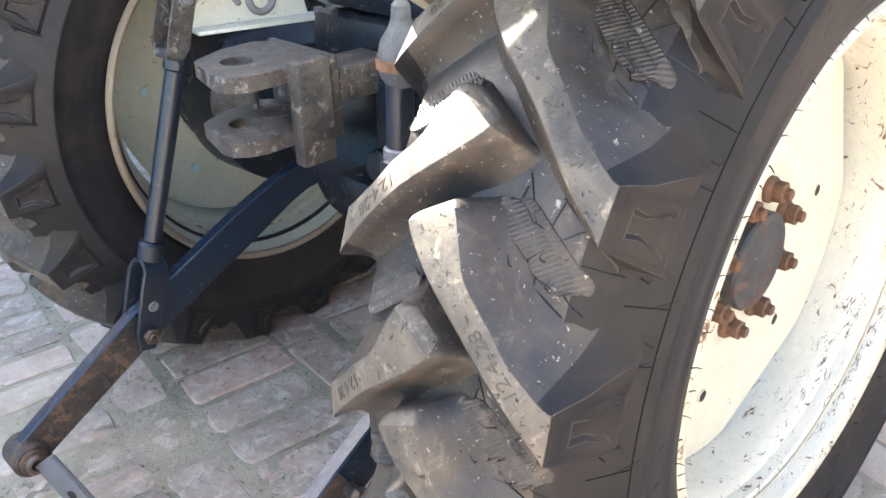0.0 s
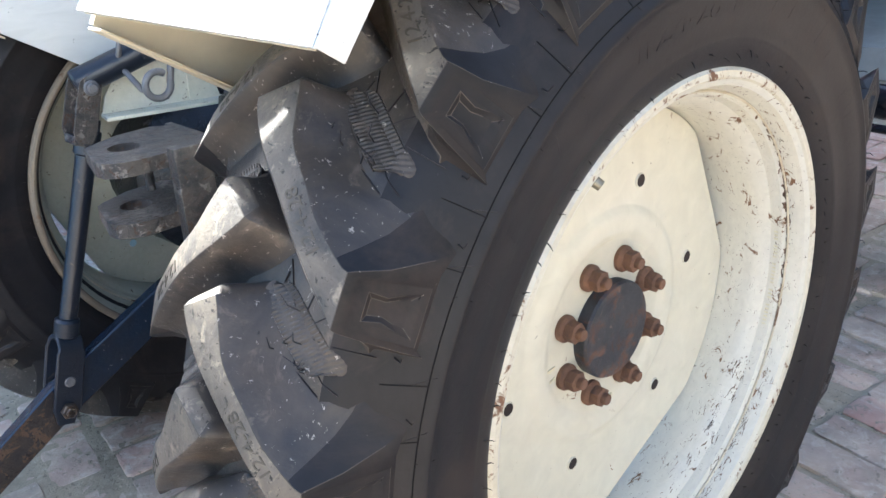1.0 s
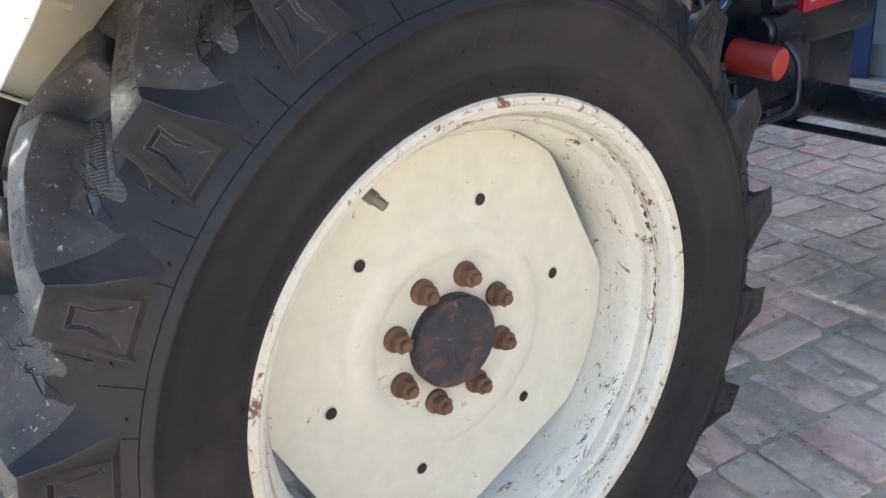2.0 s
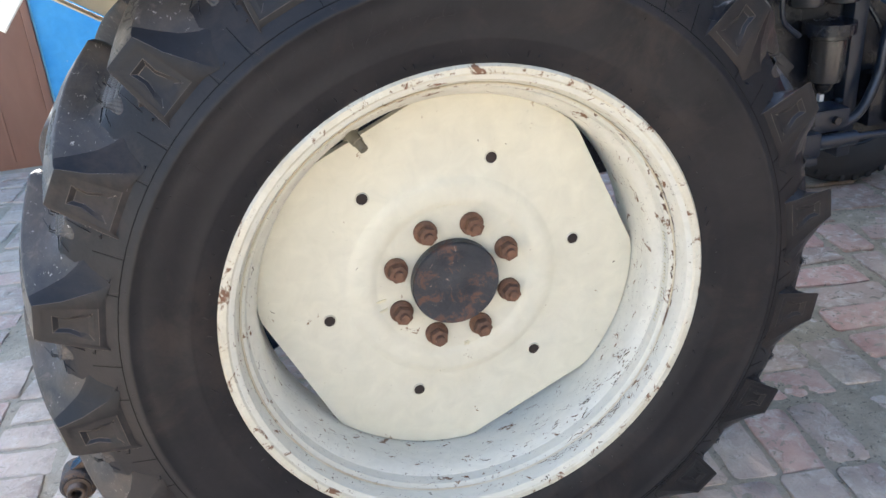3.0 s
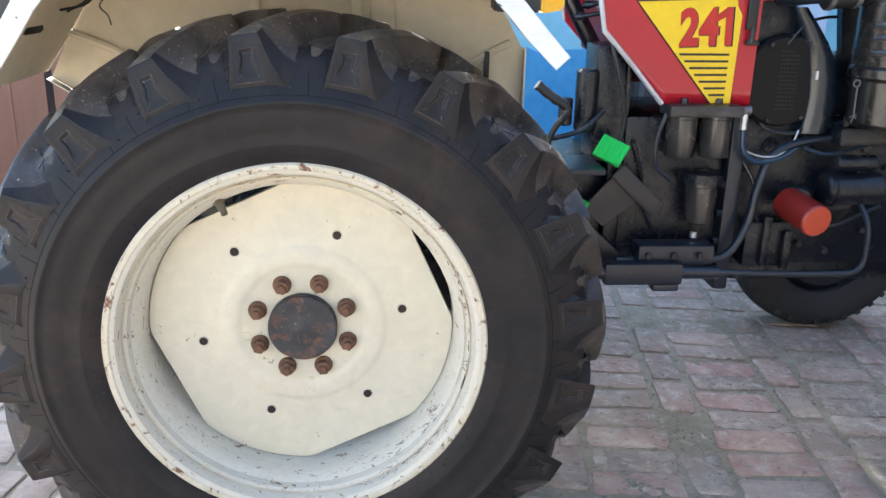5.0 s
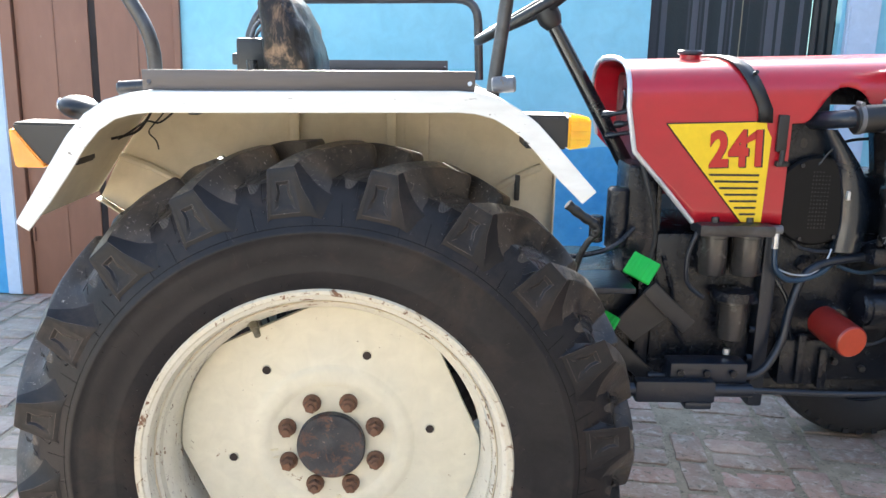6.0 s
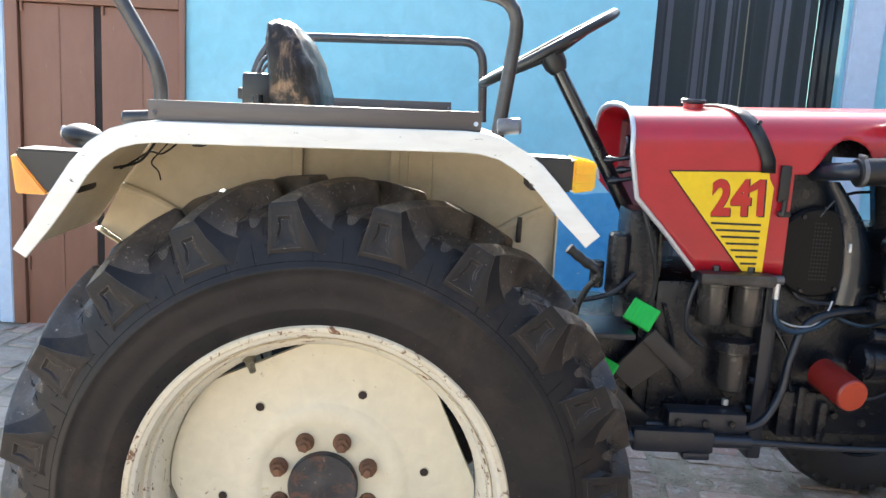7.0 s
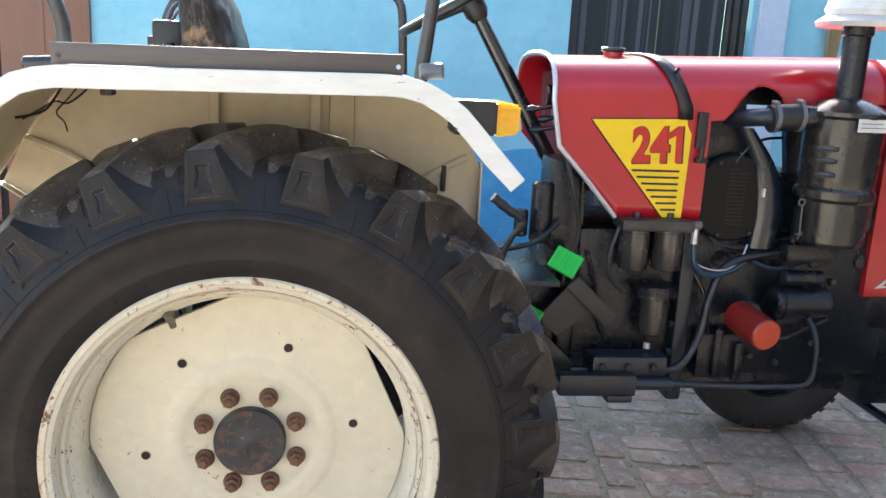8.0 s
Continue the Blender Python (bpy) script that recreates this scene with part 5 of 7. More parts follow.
    for yy, zz in ((0.56, 1.30), (0.64, 1.27), (0.75, 1.31)):
        part("gauge", cyl((0.782, yy, zz), (0.755, yy, zz), 0.032, 20, chamfer=0.004), BLACK_GLOSS, dash)
    return top


hood()


def nose():
    bm = bmesh.new()
    rows = []
    low = []
    for x, w, zt in ((1.59, 0.245, 1.455), (1.9, 0.245, 1.46), (2.06, 0.243, 1.45), (2.12, 0.225, 1.42), (2.135, 0.19, 1.39)):
        rows.append([(x, CY - w, 1.32), (x, CY - w, zt - 0.08), (x, CY - w + 0.02, zt - 0.03), (x, CY - w + 0.08, zt), (x, CY + w - 0.08, zt), (x, CY + w - 0.02, zt - 0.03), (x, CY + w, zt - 0.08), (x, CY + w, 1.32)])
    for x, w, zb in ((1.65, 0.185, 0.803), (1.9, 0.185, 0.81), (2.05, 0.183, 0.82), (2.10, 0.17, 0.83), (2.115, 0.15, 0.84)):
        low.append([(x, CY - w, zb), (x, CY - w, 1.316), (x, CY + w, 1.316), (x, CY + w, zb)])
    add_rings(bm, rows)
    add_rings(bm, low)
    bmesh.ops.recalc_face_normals(bm, faces=bm.faces[:])
    n = part("nose_cowl", bm, RED, tractor, "red front cowl", smooth=35)
    y = CY - 0.1885
    wing = [(1.68, 0.828), (1.77, 0.905), (1.98, 0.945), (1.95, 0.925), (2.0, 0.915), (1.96, 0.895), (2.0, 0.88), (1.97, 0.862), (1.85, 0.845)]
    part("badge_outline", plate(wing, y, y + 0.003), WHITE_LABEL, n, "white wing-shaped badge", smooth=0)
    part("badge_fill", plate([(1.70, 0.836), (1.776, 0.897), (1.93, 0.926), (1.925, 0.905), (1.94, 0.89), (1.92, 0.868), (1.85, 0.853)], y - 0.0015, y - 0.0002), DECAL_RED, n, smooth=0)
    for k in range(5):
        part("badge_bar", plate([(1.775 + 0.026 * k, 0.862), (1.787 + 0.026 * k, 0.864), (1.793 + 0.026 * k, 0.893), (1.781 + 0.026 * k, 0.891)], y - 0.0028, y - 0.0016), WHITE_LABEL, n, smooth=0)
    bm = box((1.68, 0.495, 0.70), (2.08, 0.835, 0.86), bevel=0.02)
    add_box(bm, (1.72, 0.53, 0.45), (2.05, 0.80, 0.72), bevel=0.03)
    part("front_bolster", bm, BLACK, tractor, "black front axle support")
    return n


nose()


def front_axle():
    a = part("front_axle", tube([(1.93, 0.03, 0.46), (1.93, 0.5, 0.48), (1.93, 0.85, 0.48), (1.93, 1.30, 0.46)], 0.055, 16), BLACK, tractor, "black tubular front axle beam")
    part("tie_rod", tube([(1.80, 0.12, 0.42), (1.79, CY, 0.43), (1.80, 1.21, 0.42)], 0.014, 10), BLACK, tractor)
    for yk in (0.03, 1.30):
        part("kingpin", cyl((1.93, yk, 0.34), (1.93, yk, 0.56), 0.035, 16, chamfer=0.006), BLACK, a)
        part("clamp_bolt", cyl((1.90, yk + 0.06, 0.52), (1.97, yk + 0.06, 0.52), 0.01, 6), GREYST, a)
    return a


front_axle()


def front_wheel(yc, out):
    c = (1.93, yc, 0.345)
    R = 0.363
    half = [(-0.06, 0.20), (-0.078, 0.225), (-0.088, 0.27), (-0.084, 0.315), (-0.072, 0.340), (-0.066, 0.346), (-0.06, 0.350), (-0.05, 0.3545), (-0.047, 0.345), (-0.042, 0.345), (-0.039, 0.3585), (-0.018, 0.3625), (-0.015, 0.350), (-0.010, 0.350), (-0.007, 0.363)]
    prof = half + [(-y, r) for y, r in half[::-1]] + [(0.05, 0.205), (-0.05, 0.205)]
    t = part("front_tyre", revolve(prof, c, 'y', 72), RUBBER_OLD, tractor, "black ribbed front tyre")
    block = box((0.322, -0.006, -0.011), (0.343, 0.006, 0.011), bevel=0.002)
    me = link_mesh("shoulder_block", block, RUBBER_OLD, 30)
    for k in range(36):
        for sd in (-1, 1):
            o = new("shoulder_block", me)
            o.parent = t
            o.matrix_basis = Matrix.Translation(c) @ Matrix.Rotation(-2 * math.pi * k / 36, 4, 'Y') @ Matrix.Translation((0, sd * 0.080, 0))
    # far wheel: wider hub and black rim colour stand in for inner shade
    part("wheel_hub", cyl((1.93, yc - 0.072, 0.345), (1.93, yc + 0.06, 0.345), 0.165 if out < 0 else 0.198, 32, chamfer=0.02), BLACK, t, "black front hub")
    rim = part("front_rim", revolve([(-0.066, 0.212), (-0.07, 0.205), (-0.05, 0.19), (-0.02, 0.175), (-0.01, 0.10), (-0.03, 0.06), (-0.05, 0.0), (0.02, 0.0), (0.01, 0.10), (0.01, 0.175), (0.05, 0.19), (0.07, 0.205), (0.066, 0.212)], c, 'y', 40), CREAM if out < 0 else BLACK, tractor, "cream front wheel rim" if out < 0 else "front wheel rim coloured black for the shade on its inner side")
    return t


front_wheel(0.02, -1)
front_wheel(LEFT + 0.10, 1)

# ---- air cleaner ----
AC = (1.455, 0.385)
body = part("air_cleaner", revolve([(0.975, 0.0000), (0.975, 0.0798), (0.985, 0.0889), (1.09, 0.0912), (1.10, 0.1003), (1.12, 0.1003), (1.128, 0.0935), (1.16, 0.0969), (1.30, 0.0980), (1.308, 0.1049), (1.318, 0.1049), (1.325, 0.0969), (1.345, 0.0627), (1.352, 0.0399), (1.355, 0.0000)], (*AC, 0), 'z', 40, closed=False), CANISTER, tractor, "glossy black air cleaner canister")
part("intake_pipe", cyl((*AC, 1.345), (*AC, 1.56), 0.033, 20), BLACK, body, "black intake stack")
part("pipe_collar", cyl((*AC, 1.505), (*AC, 1.535), 0.038, 20, chamfer=0.004), BLACK, body)
pre = part("precleaner", revolve([(1.545, 0.0), (1.545, 0.06), (1.553, 0.078), (1.568, 0.086), (1.585, 0.080), (1.64, 0.075), (1.66, 0.06), (1.665, 0.0)], (*AC, 0), 'z', 32, closed=False), WHITE_LABEL, body, "pale pre-cleaner bowl")
part("precleaner_base", revolve([(1.535, 0.04), (1.526, 0.100), (1.538, 0.105), (1.556, 0.078), (1.55, 0.04)], (*AC, 0), 'z', 32), SILVER, pre)
part("label_plate", plate([(-0.045, 1.274), (0.05, 1.274), (0.05, 1.306), (-0.045, 1.306)], -0.001, 0.001), WHITE_LABEL, body, "white printed label", smooth=0).matrix_basis = Matrix.Translation((AC[0] + 0.016, AC[1] - 0.0995, 0.0)) @ Matrix.Rotation(radians(9), 4, 'Z')
bm = bmesh.new()
for r_, k in ((0, 0), (1, 0)):
    add_box(bm, (-0.038, -0.0022, 1.284 + r_ * 0.010), (0.040 - 0.012 * r_, -0.0012, 1.286 + r_ * 0.010))
part("label_print", bm, GREYST, body, smooth=0).matrix_basis = Matrix.Translation((AC[0] + 0.016, AC[1] - 0.0995, 0.0)) @ Matrix.Rotation(radians(9), 4, 'Z')
for z in (1.155, 1.19, 1.22):
    bm = box((-0.016, -0.106, z), (0.016, -0.088, z + 0.014), bevel=0.004)
    add_cyl(bm, (-0.024, -0.102, z + 0.007), (0.024, -0.102, z + 0.007), 0.005, 8)
    part("clip", bm, GREASE, body).matrix_basis = Matrix.Translation((*AC, 0)) @ Matrix.Rotation(radians(-47), 4, 'Z')
WX, WY = AC[0] - 0.097, AC[1] - 0.022
loop = [(WX + 0.0085 * math.cos(a), WY, 1.084 + 0.0085 * math.sin(a)) for a in (-1.3 + 2 * math.pi * 0.93 * k / 14 for k in range(15))]
bm = tube([(WX + 0.006, WY, 0.998), (WX + 0.004, WY, 1.03), (WX + 0.003, WY, 1.07)] + loop, 0.0021, 6)
add_tube(bm, [(WX - 0.002, WY, 1.10), (WX + 0.010, WY, 1.118), (WX + 0.016, WY, 1.124)], 0.0012, 5)
for dx, dz in ((-0.012, -0.004), (0.012, -0.014), (-0.006, -0.018), (0.015, 0.008)):
    add_tube(bm, [(WX + 0.006, WY - 0.001, 1.003), (WX + 0.006 + dx, WY - 0.002, 1.003 + dz)], 0.0016, 5)
part("wire_loop", bm, GREYST, body, "twisted steel wire pin hanging in an eye")
elbow = part("intake_elbow", tube(smooth_path([(1.185, 0.56, 1.275), (1.192, 0.47, 1.283), (1.212, 0.392, 1.292), (1.250, 0.368, 1.297), (1.32, 0.372, 1.300)]), 0.0225, 18), NAVY, tractor, "dark intake elbow pipe")
part("inlet_stub", cyl((1.315, 0.370, 1.300), (1.385, 0.378, 1.300), 0.030, 20), CANISTER, elbow, "black inlet stub of the air cleaner")
bm = bmesh.new()
rings = [(1.240, 0.0245), (1.241, 0.033)] + [(1.243 + 0.0068 * k, 0.0335 + 0.0012 * (k % 2)) for k in range(12)] + [(1.327, 0.032)]
add_tube(bm, [(x, 0.367, 1.293 + 0.09 * (x - 1.24)) for x, r in rings], [r for x, r in rings], 22)
part("rubber_sleeve", bm, PLASTIC, elbow, "ribbed black rubber sleeve")
for x in (1.252, 1.318):
    z = 1.293 + 0.09 * (x - 1.24)
    clamp = part("hose_clamp", tube([(x - 0.0055, 0.367, z), (x + 0.0055, 0.367, z)], 0.0365, 24), GREYST, elbow, "steel hose clamp")
    part("clamp_screw", cyl((x, 0.350, z + 0.038), (x, 0.378, z + 0.040), 0.0055, 8), GREYST, clamp)

# black plates added to fill bright gaps so that the bay reads dark
rad = part("radiator_side", plate([(1.30, 0.92), (1.60, 0.92), (1.60, 1.41), (1.402, 1.41), (1.408, 1.245), (1.425, 1.140), (1.30, 1.10)], 0.575, 0.61, bevel=0.004), BLACK, tractor, "black plate added to darken a see-through gap")
part("top_baffle", box((1.22, 0.58, 1.318), (1.438, 0.605, 1.405), bevel=0.004), BLACK, rad)

# perforated side screen and shroud band
bm = cyl((1.215, 0.452, 1.075), (1.215, 0.470, 1.075), 0.118, 40, chamfer=0.006)
screen = part("side_screen", bm, SCREEN, tractor, "black perforated side screen")
hole = bmesh.new()
for i in range(6):
    for j in range(15):
        x, z = 1.20 + i * 0.0085, 1.005 + j * 0.0105
        if (x - 1.215) ** 2 + (z - 1.075) ** 2 < 0.0062:
            add_cyl(hole, (x, 0.4512, z), (x, 0.4525, z), 0.0022, 6)
part("perforation", hole, PLASTIC, screen, smooth=0)
for a in (60, 118, 250, 300):
    part("screen_bolt", cyl((1.215 + 0.106 * math.cos(radians(a)), 0.452, 1.075 + 0.106 * math.sin(radians(a))), (1.215 + 0.106 * math.cos(radians(a)), 0.444, 1.075 + 0.106 * math.sin(radians(a))), 0.006, 6), BLACK, screen)
rows = []
for k in range(19):
    t = k / 18
    z = 1.262 - 0.32 * t
    xl = float(np.interp(z, (0.94, 1.018, 1.09, 1.154, 1.22, 1.262), (1.272, 1.281, 1.276, 1.262, 1.229, 1.200)))
    xr = float(np.interp(z, (0.94, 1.028, 1.075, 1.127, 1.17, 1.208, 1.262), (1.352, 1.365, 1.361, 1.345, 1.322, 1.294, 1.250)))
    rows.append([(xl, 0.458, z), (xl + 0.006, 0.446, z), ((xl + xr) / 2, 0.438, z), (xr - 0.006, 0.446, z), (xr, 0.46, z), (xr, 0.50, z), (xl, 0.50, z)])
bm = add_rings(bmesh.new(), rows)
bmesh.ops.recalc_face_normals(bm, faces=bm.faces[:])
shroud = part("shroud_band", bm, SHROUD, tractor, "glossy dark blue curved shroud", smooth=60)
part("shroud_clip", box((1.284, 0.430, 1.083), (1.292, 0.441, 1.106), bevel=0.002), SILVER, shroud)
part("cable", tube(smooth_path([(1.118, 0.43, 0.90), (1.16, 0.425, 0.885), (1.21, 0.43, 0.885), (1.25, 0.44, 0.91), (1.27, 0.45, 0.95)]), 0.0024, 6), SILVER, tractor, "braided silver cable")

# ---- steering, seat ----
SC, SN = Vector((0.5025, CY, 1.564)), Vector((-0.515, 0, 0.857)).normalized()
u1 = Vector((0.857, 0, 0.515)).normalized()
u2 = Vector((0, 1, 0))
bm = bmesh.new()
ringp = []
for k in range(48):
    a = 2 * math.pi * k / 48
    c = SC + (u1 * math.cos(a) + u2 * math.sin(a)) * 0.198
    rad = (u1 * math.cos(a) + u2 * math.sin(a))
    g = 0.0125 + 0.0012 * math.sin(a * 24)
    ringp.append([c + (rad * math.cos(b) + SN * math.sin(b)) * g for b in (2 * math.pi * j / 10 for j in range(10))])
add_rings(bm, ringp, cap=False, closed_path=True)
col = part("steering_column", tube([SC - SN * 0.05, SC - SN * 0.45, SC - SN * 0.62], [0.019, 0.022, 0.024], 16), BLACK_GLOSS, tractor, "black steering column")
sw = part("steering_wheel", bm, PLASTIC, tractor, "black steering wheel with three spokes", smooth=60)
for k in range(3):
    a = 2 * math.pi * k / 3 + math.pi
    e = SC + (u1 * math.cos(a) + u2 * math.sin(a)) * 0.195
    part("spoke", tube([SC - SN * 0.02, SC * 0.5 + e * 0.5 - SN * 0.012, e], [0.013, 0.010, 0.010], 10), PLASTIC, sw)
bm = tube([SC + SN * 0.006, SC - SN * 0.01, SC - SN * 0.05, SC - SN * 0.07], [0.03, 0.034, 0.032, 0.022], 20)
part("hub", bm, PLASTIC, sw)
for dz, dx in ((0.0, 0.0), (0.03, 0.02), (0.055, -0.015)):
    part("switch_lever", tube([(0.76 + dx, 0.58, 1.235 + dz), (0.715 + dx, 0.592, 1.225 + dz), (0.70 + dx, 0.60, 1.222 + dz), (0.685 + dx, 0.604, 1.22 + dz)], [0.006, 0.006, 0.011, 0.009], 10), BLACK, tractor)


def seat():
    bm = bmesh.new()
    rows = []
    N = 48
    key = ((1.16, 0.15, -0.17, -0.05), (1.2, 0.19, -0.19, -0.06), (1.3, 0.205, -0.215, -0.068), (1.4, 0.205, -0.225, -0.085), (1.48, 0.20, -0.232, -0.105), (1.54, 0.185, -0.238, -0.135), (1.575, 0.16, -0.232, -0.165), (1.588, 0.12, -0.218, -0.185))
    steps = []
    for qa, qb in zip(key, key[1:]):
        for j in range(5):
            steps.append(tuple(u + (v - u) * j / 5 for u, v in zip(qa, qb)))
    for z, w, x0, x1 in steps + [key[-1]]:
        ring = []
        for k in range(N):
            a = 2 * math.pi * k / N
            cx, hx = (x0 + x1) / 2, (x1 - x0) / 2
            c, s = math.cos(a), math.sin(a)
            fold = 0.007 * noise.noise(Vector((c * 3, s * 3 + z * 6, z * 13))) + 0.007 * (0.5 - abs(noise.noise(Vector((c * 5 + z * 9, s * 5, z * 7))))) + 0.003 * noise.noise(Vector((c * 14, s * 14, z * 40)))
            ring.append((cx + hx * math.copysign(abs(c) ** 0.55, c) + fold * c, CY + w * math.copysign(abs(s) ** 0.6, s) + fold * s, z + fold * 0.5))
        rows.append(ring)
    add_rings(bm, rows)
    back = part("seat_back", bm, SEAT, tractor, "black seat back in a crinkled clear plastic cover", smooth=60)
    bm = box((-0.18, CY - 0.21, 1.05), (0.22, CY + 0.21, 1.15), bevel=0.03)
    part("seat_cushion", bm, SEAT, tractor, "black vinyl seat cushion")
    bm = box((-0.30, CY - 0.10, 1.36), (-0.225, CY + 0.10, 1.455), bevel=0.01)
    add_box(bm, (-0.315, CY - 0.08, 1.385), (-0.285, CY + 0.08, 1.415), bevel=0.005)
    part("tool_box", bm, PLASTIC, tractor, "small black box behind the seat")
    part("seat_spring", tube(smooth_path([(-0.27, CY - 0.05, 1.45), (-0.26, CY - 0.05, 1.48), (-0.245, CY - 0.04, 1.50)]), 0.006, 8), GREYST, tractor)
    part("seat_spring", tube(smooth_path([(-0.28, CY + 0.05, 1.45), (-0.265, CY + 0.04, 1.475), (-0.25, CY + 0.03, 1.485)]), 0.005, 8), GREYST, tractor)
    part("seat_frame", tube(round_corners([(-0.15, CY - 0.15, 0.93), (-0.24, CY - 0.15, 1.1), (-0.25, CY - 0.15, 1.4)], 0.06), 0.014, 10), BLACK, tractor)


seat()

# ---- fenders ----
PROFILE = [(-0.560, 1.108), (-0.521, 1.168), (-0.481, 1.231), (-0.455, 1.271), (-0.422, 1.309), (-0.384, 1.335), (-0.345, 1.347), (-0.308, 1.352), (-0.2, 1.354), (0.245, 1.364), (0.284, 1.362), (0.325, 1.352), (0.361, 1.333), (0.392, 1.311), (0.424, 1.278), (0.456, 1.242), (0.508, 1.186)]


def offset_line(p, d):
    p = [Vector(q) for q in p]
    out = []
    for i, q in enumerate(p):
        t = (p[min(i + 1, len(p) - 1)] - p[max(i - 1, 0)]).normalized()
        out.append(q - Vector((-t.y, t.x)) * (d[i] if isinstance(d, list) else d))
    return [(q.x, q.y) for q in out]


def fender(side):
    def Y(y):
        return y if side > 0 else LEFT - y
    O, I = -0.16, 0.245
    f = part("fender", sheet(PROFILE, Y(O + 0.006), Y(I), 0.004), FENDER, tractor, "white painted fender with bent ends")
    low = offset_line(PROFILE, [0.028, 0.035] + [0.0385] * (len(PROFILE) - 3) + [0.034])
    ring = PROFILE + low[::-1]
    bm = bmesh.new()
    rows = [[bm.verts.new((x, Y(y), z)) for x, z in ring] for y in (O, O + 0.005)]
    k, m = len(ring), len(PROFILE)
    for i in range(k):
        bm.faces.new((rows[0][i], rows[0][(i + 1) % k], rows[1][(i + 1) % k], rows[1][i]))
    for r in rows:
        for i in range(m - 1):
            bm.faces.new((r[i], r[i + 1], r[k - 2 - i], r[k - 1 - i]))
    bmesh.ops.recalc_face_normals(bm, faces=bm.faces[:])
    bmesh.ops.bevel(bm, geom=[e for e in bm.edges if abs(e.verts[0].co.y - e.verts[1].co.y) < 1e-6], offset=0.0015, segments=1, affect='EDGES')
    part("outer_lip", bm, FENDER, f, "rolled white outer edge")
    under = offset_line(PROFILE, 0.0065)
    part("underside", sheet(under, Y(O + 0.012), Y(I - 0.006), 0.002), FENDER_IN, f, "beige dusty underside")
    # inner upright panel
    top = [q for q in offset_line(PROFILE, 0.010) if -0.545 < q[0] < 0.488]
    outl = [(-0.548, 1.092), (-0.38, 0.985), (-0.22, 0.885), (0.488, 0.88), (0.490, 1.16)] + top[::-1]
    part("inner_panel", plate(outl, Y(I - 0.004), Y(I + 0.003)), FENDER_IN, f, "beige inner fender panel")
    part("inner_face", plate(outl, Y(I + 0.0035), Y(I + 0.006)), FENDER, f, "white painted inner face")
    part("edge_fold", bar((-0.552, Y(I - 0.014), 1.089), (-0.38, Y(I - 0.014), 0.979), 0.003, 0.03, 0.001), FENDER_IN, f, "folded sheet edge")
    part("front_fold", box((0.488, min(Y(I - 0.03), Y(I)), 0.88), (0.492, max(Y(I - 0.03), Y(I)), 1.17), bevel=0.001), FENDER_IN, f)
    for x in (-0.102, 0.115):
        part("rib", box((x - 0.011, min(Y(I - 0.026), Y(I - 0.005)), 1.0), (x + 0.011, max(Y(I - 0.026), Y(I - 0.005)), 1.338), bevel=0.004), FENDER_IN, f)
    part("wide_rib", box((0.145, min(Y(I - 0.010), Y(I - 0.005)), 1.0), (0.20, max(Y(I - 0.010), Y(I - 0.005)), 1.338), bevel=0.004), FENDER_IN, f)
    for line in (((130.7, 0.775), (127.6, 0.71), (124.5, 0.64)), ((51.6, 0.74), (53.6, 0.69), (56.0, 0.63))):
        crease = [(r * math.cos(radians(a)), Y(I - 0.006), 0.6 + r * math.sin(radians(a))) for a, r in line]
        part("crease", tube(smooth_path(crease), 0.009, 8), FENDER_IN, f)
    part("wire_clip", box((0.40, min(Y(I - 0.016), Y(I - 0.005)), 1.10), (0.412, max(Y(I - 0.016), Y(I - 0.005)), 1.16), bevel=0.003), PLASTIC, f, "black cable clip")
    # steel angle on the edge
    a = Vector((-0.322, Y(-0.135), 1.371))
    b = Vector((0.278, Y(-0.135), 1.381))
    ang = part("steel_angle", bar(a, b, 0.036, 0.004, 0.001), STEEL, f, "bare steel angle bolted along the fender top")
    part("angle_flange", bar(Vector((-0.322, Y(-0.117), 1.3545)), Vector((0.278, Y(-0.117), 1.3645)), 0.003, 0.032, 0.001), STEEL, f)
    for x in (-0.31, 0.268):
        part("angle_bolt", cyl((x, Y(-0.139), 1.373 + 0.016 * x), (x, Y(-0.133), 1.371 + 0.016 * x), 0.0042, 10), SILVER if x > 0 else STEEL, f)
    return f


fender(1)
fender(-1)


def hand_rail(y, pts, label):
    part("hand_rail", tube(round_corners([(x, y, z) for x, z in pts], 0.075), 0.0145, 14), TUBE_DARK, tractor, label)


hand_rail(0.09, [(-0.366, 1.34), (-0.366, 1.445), (-0.505, 1.68), (0.362, 1.628), (0.328, 1.34)], "dark painted tubular fender rail")
hand_rail(1.235, [(-0.40, 1.34), (-0.40, 1.47), (-0.335, 1.585), (0.365, 1.605), (0.378, 1.34)], "thin dark tubular fender rail")
part("rail_clamp", cyl((0.325, 0.06, 1.368), (0.372, 0.05, 1.372), 0.0165, 16, chamfer=0.003), GREYST, tractor, "short grey tube on the fender")
part("rail_clamp", cyl((-0.345, 0.05, 1.352), (-0.430, 0.05, 1.345), 0.014, 16, chamfer=0.003), TUBE_DARK, tractor, "short grey tube on the fender")


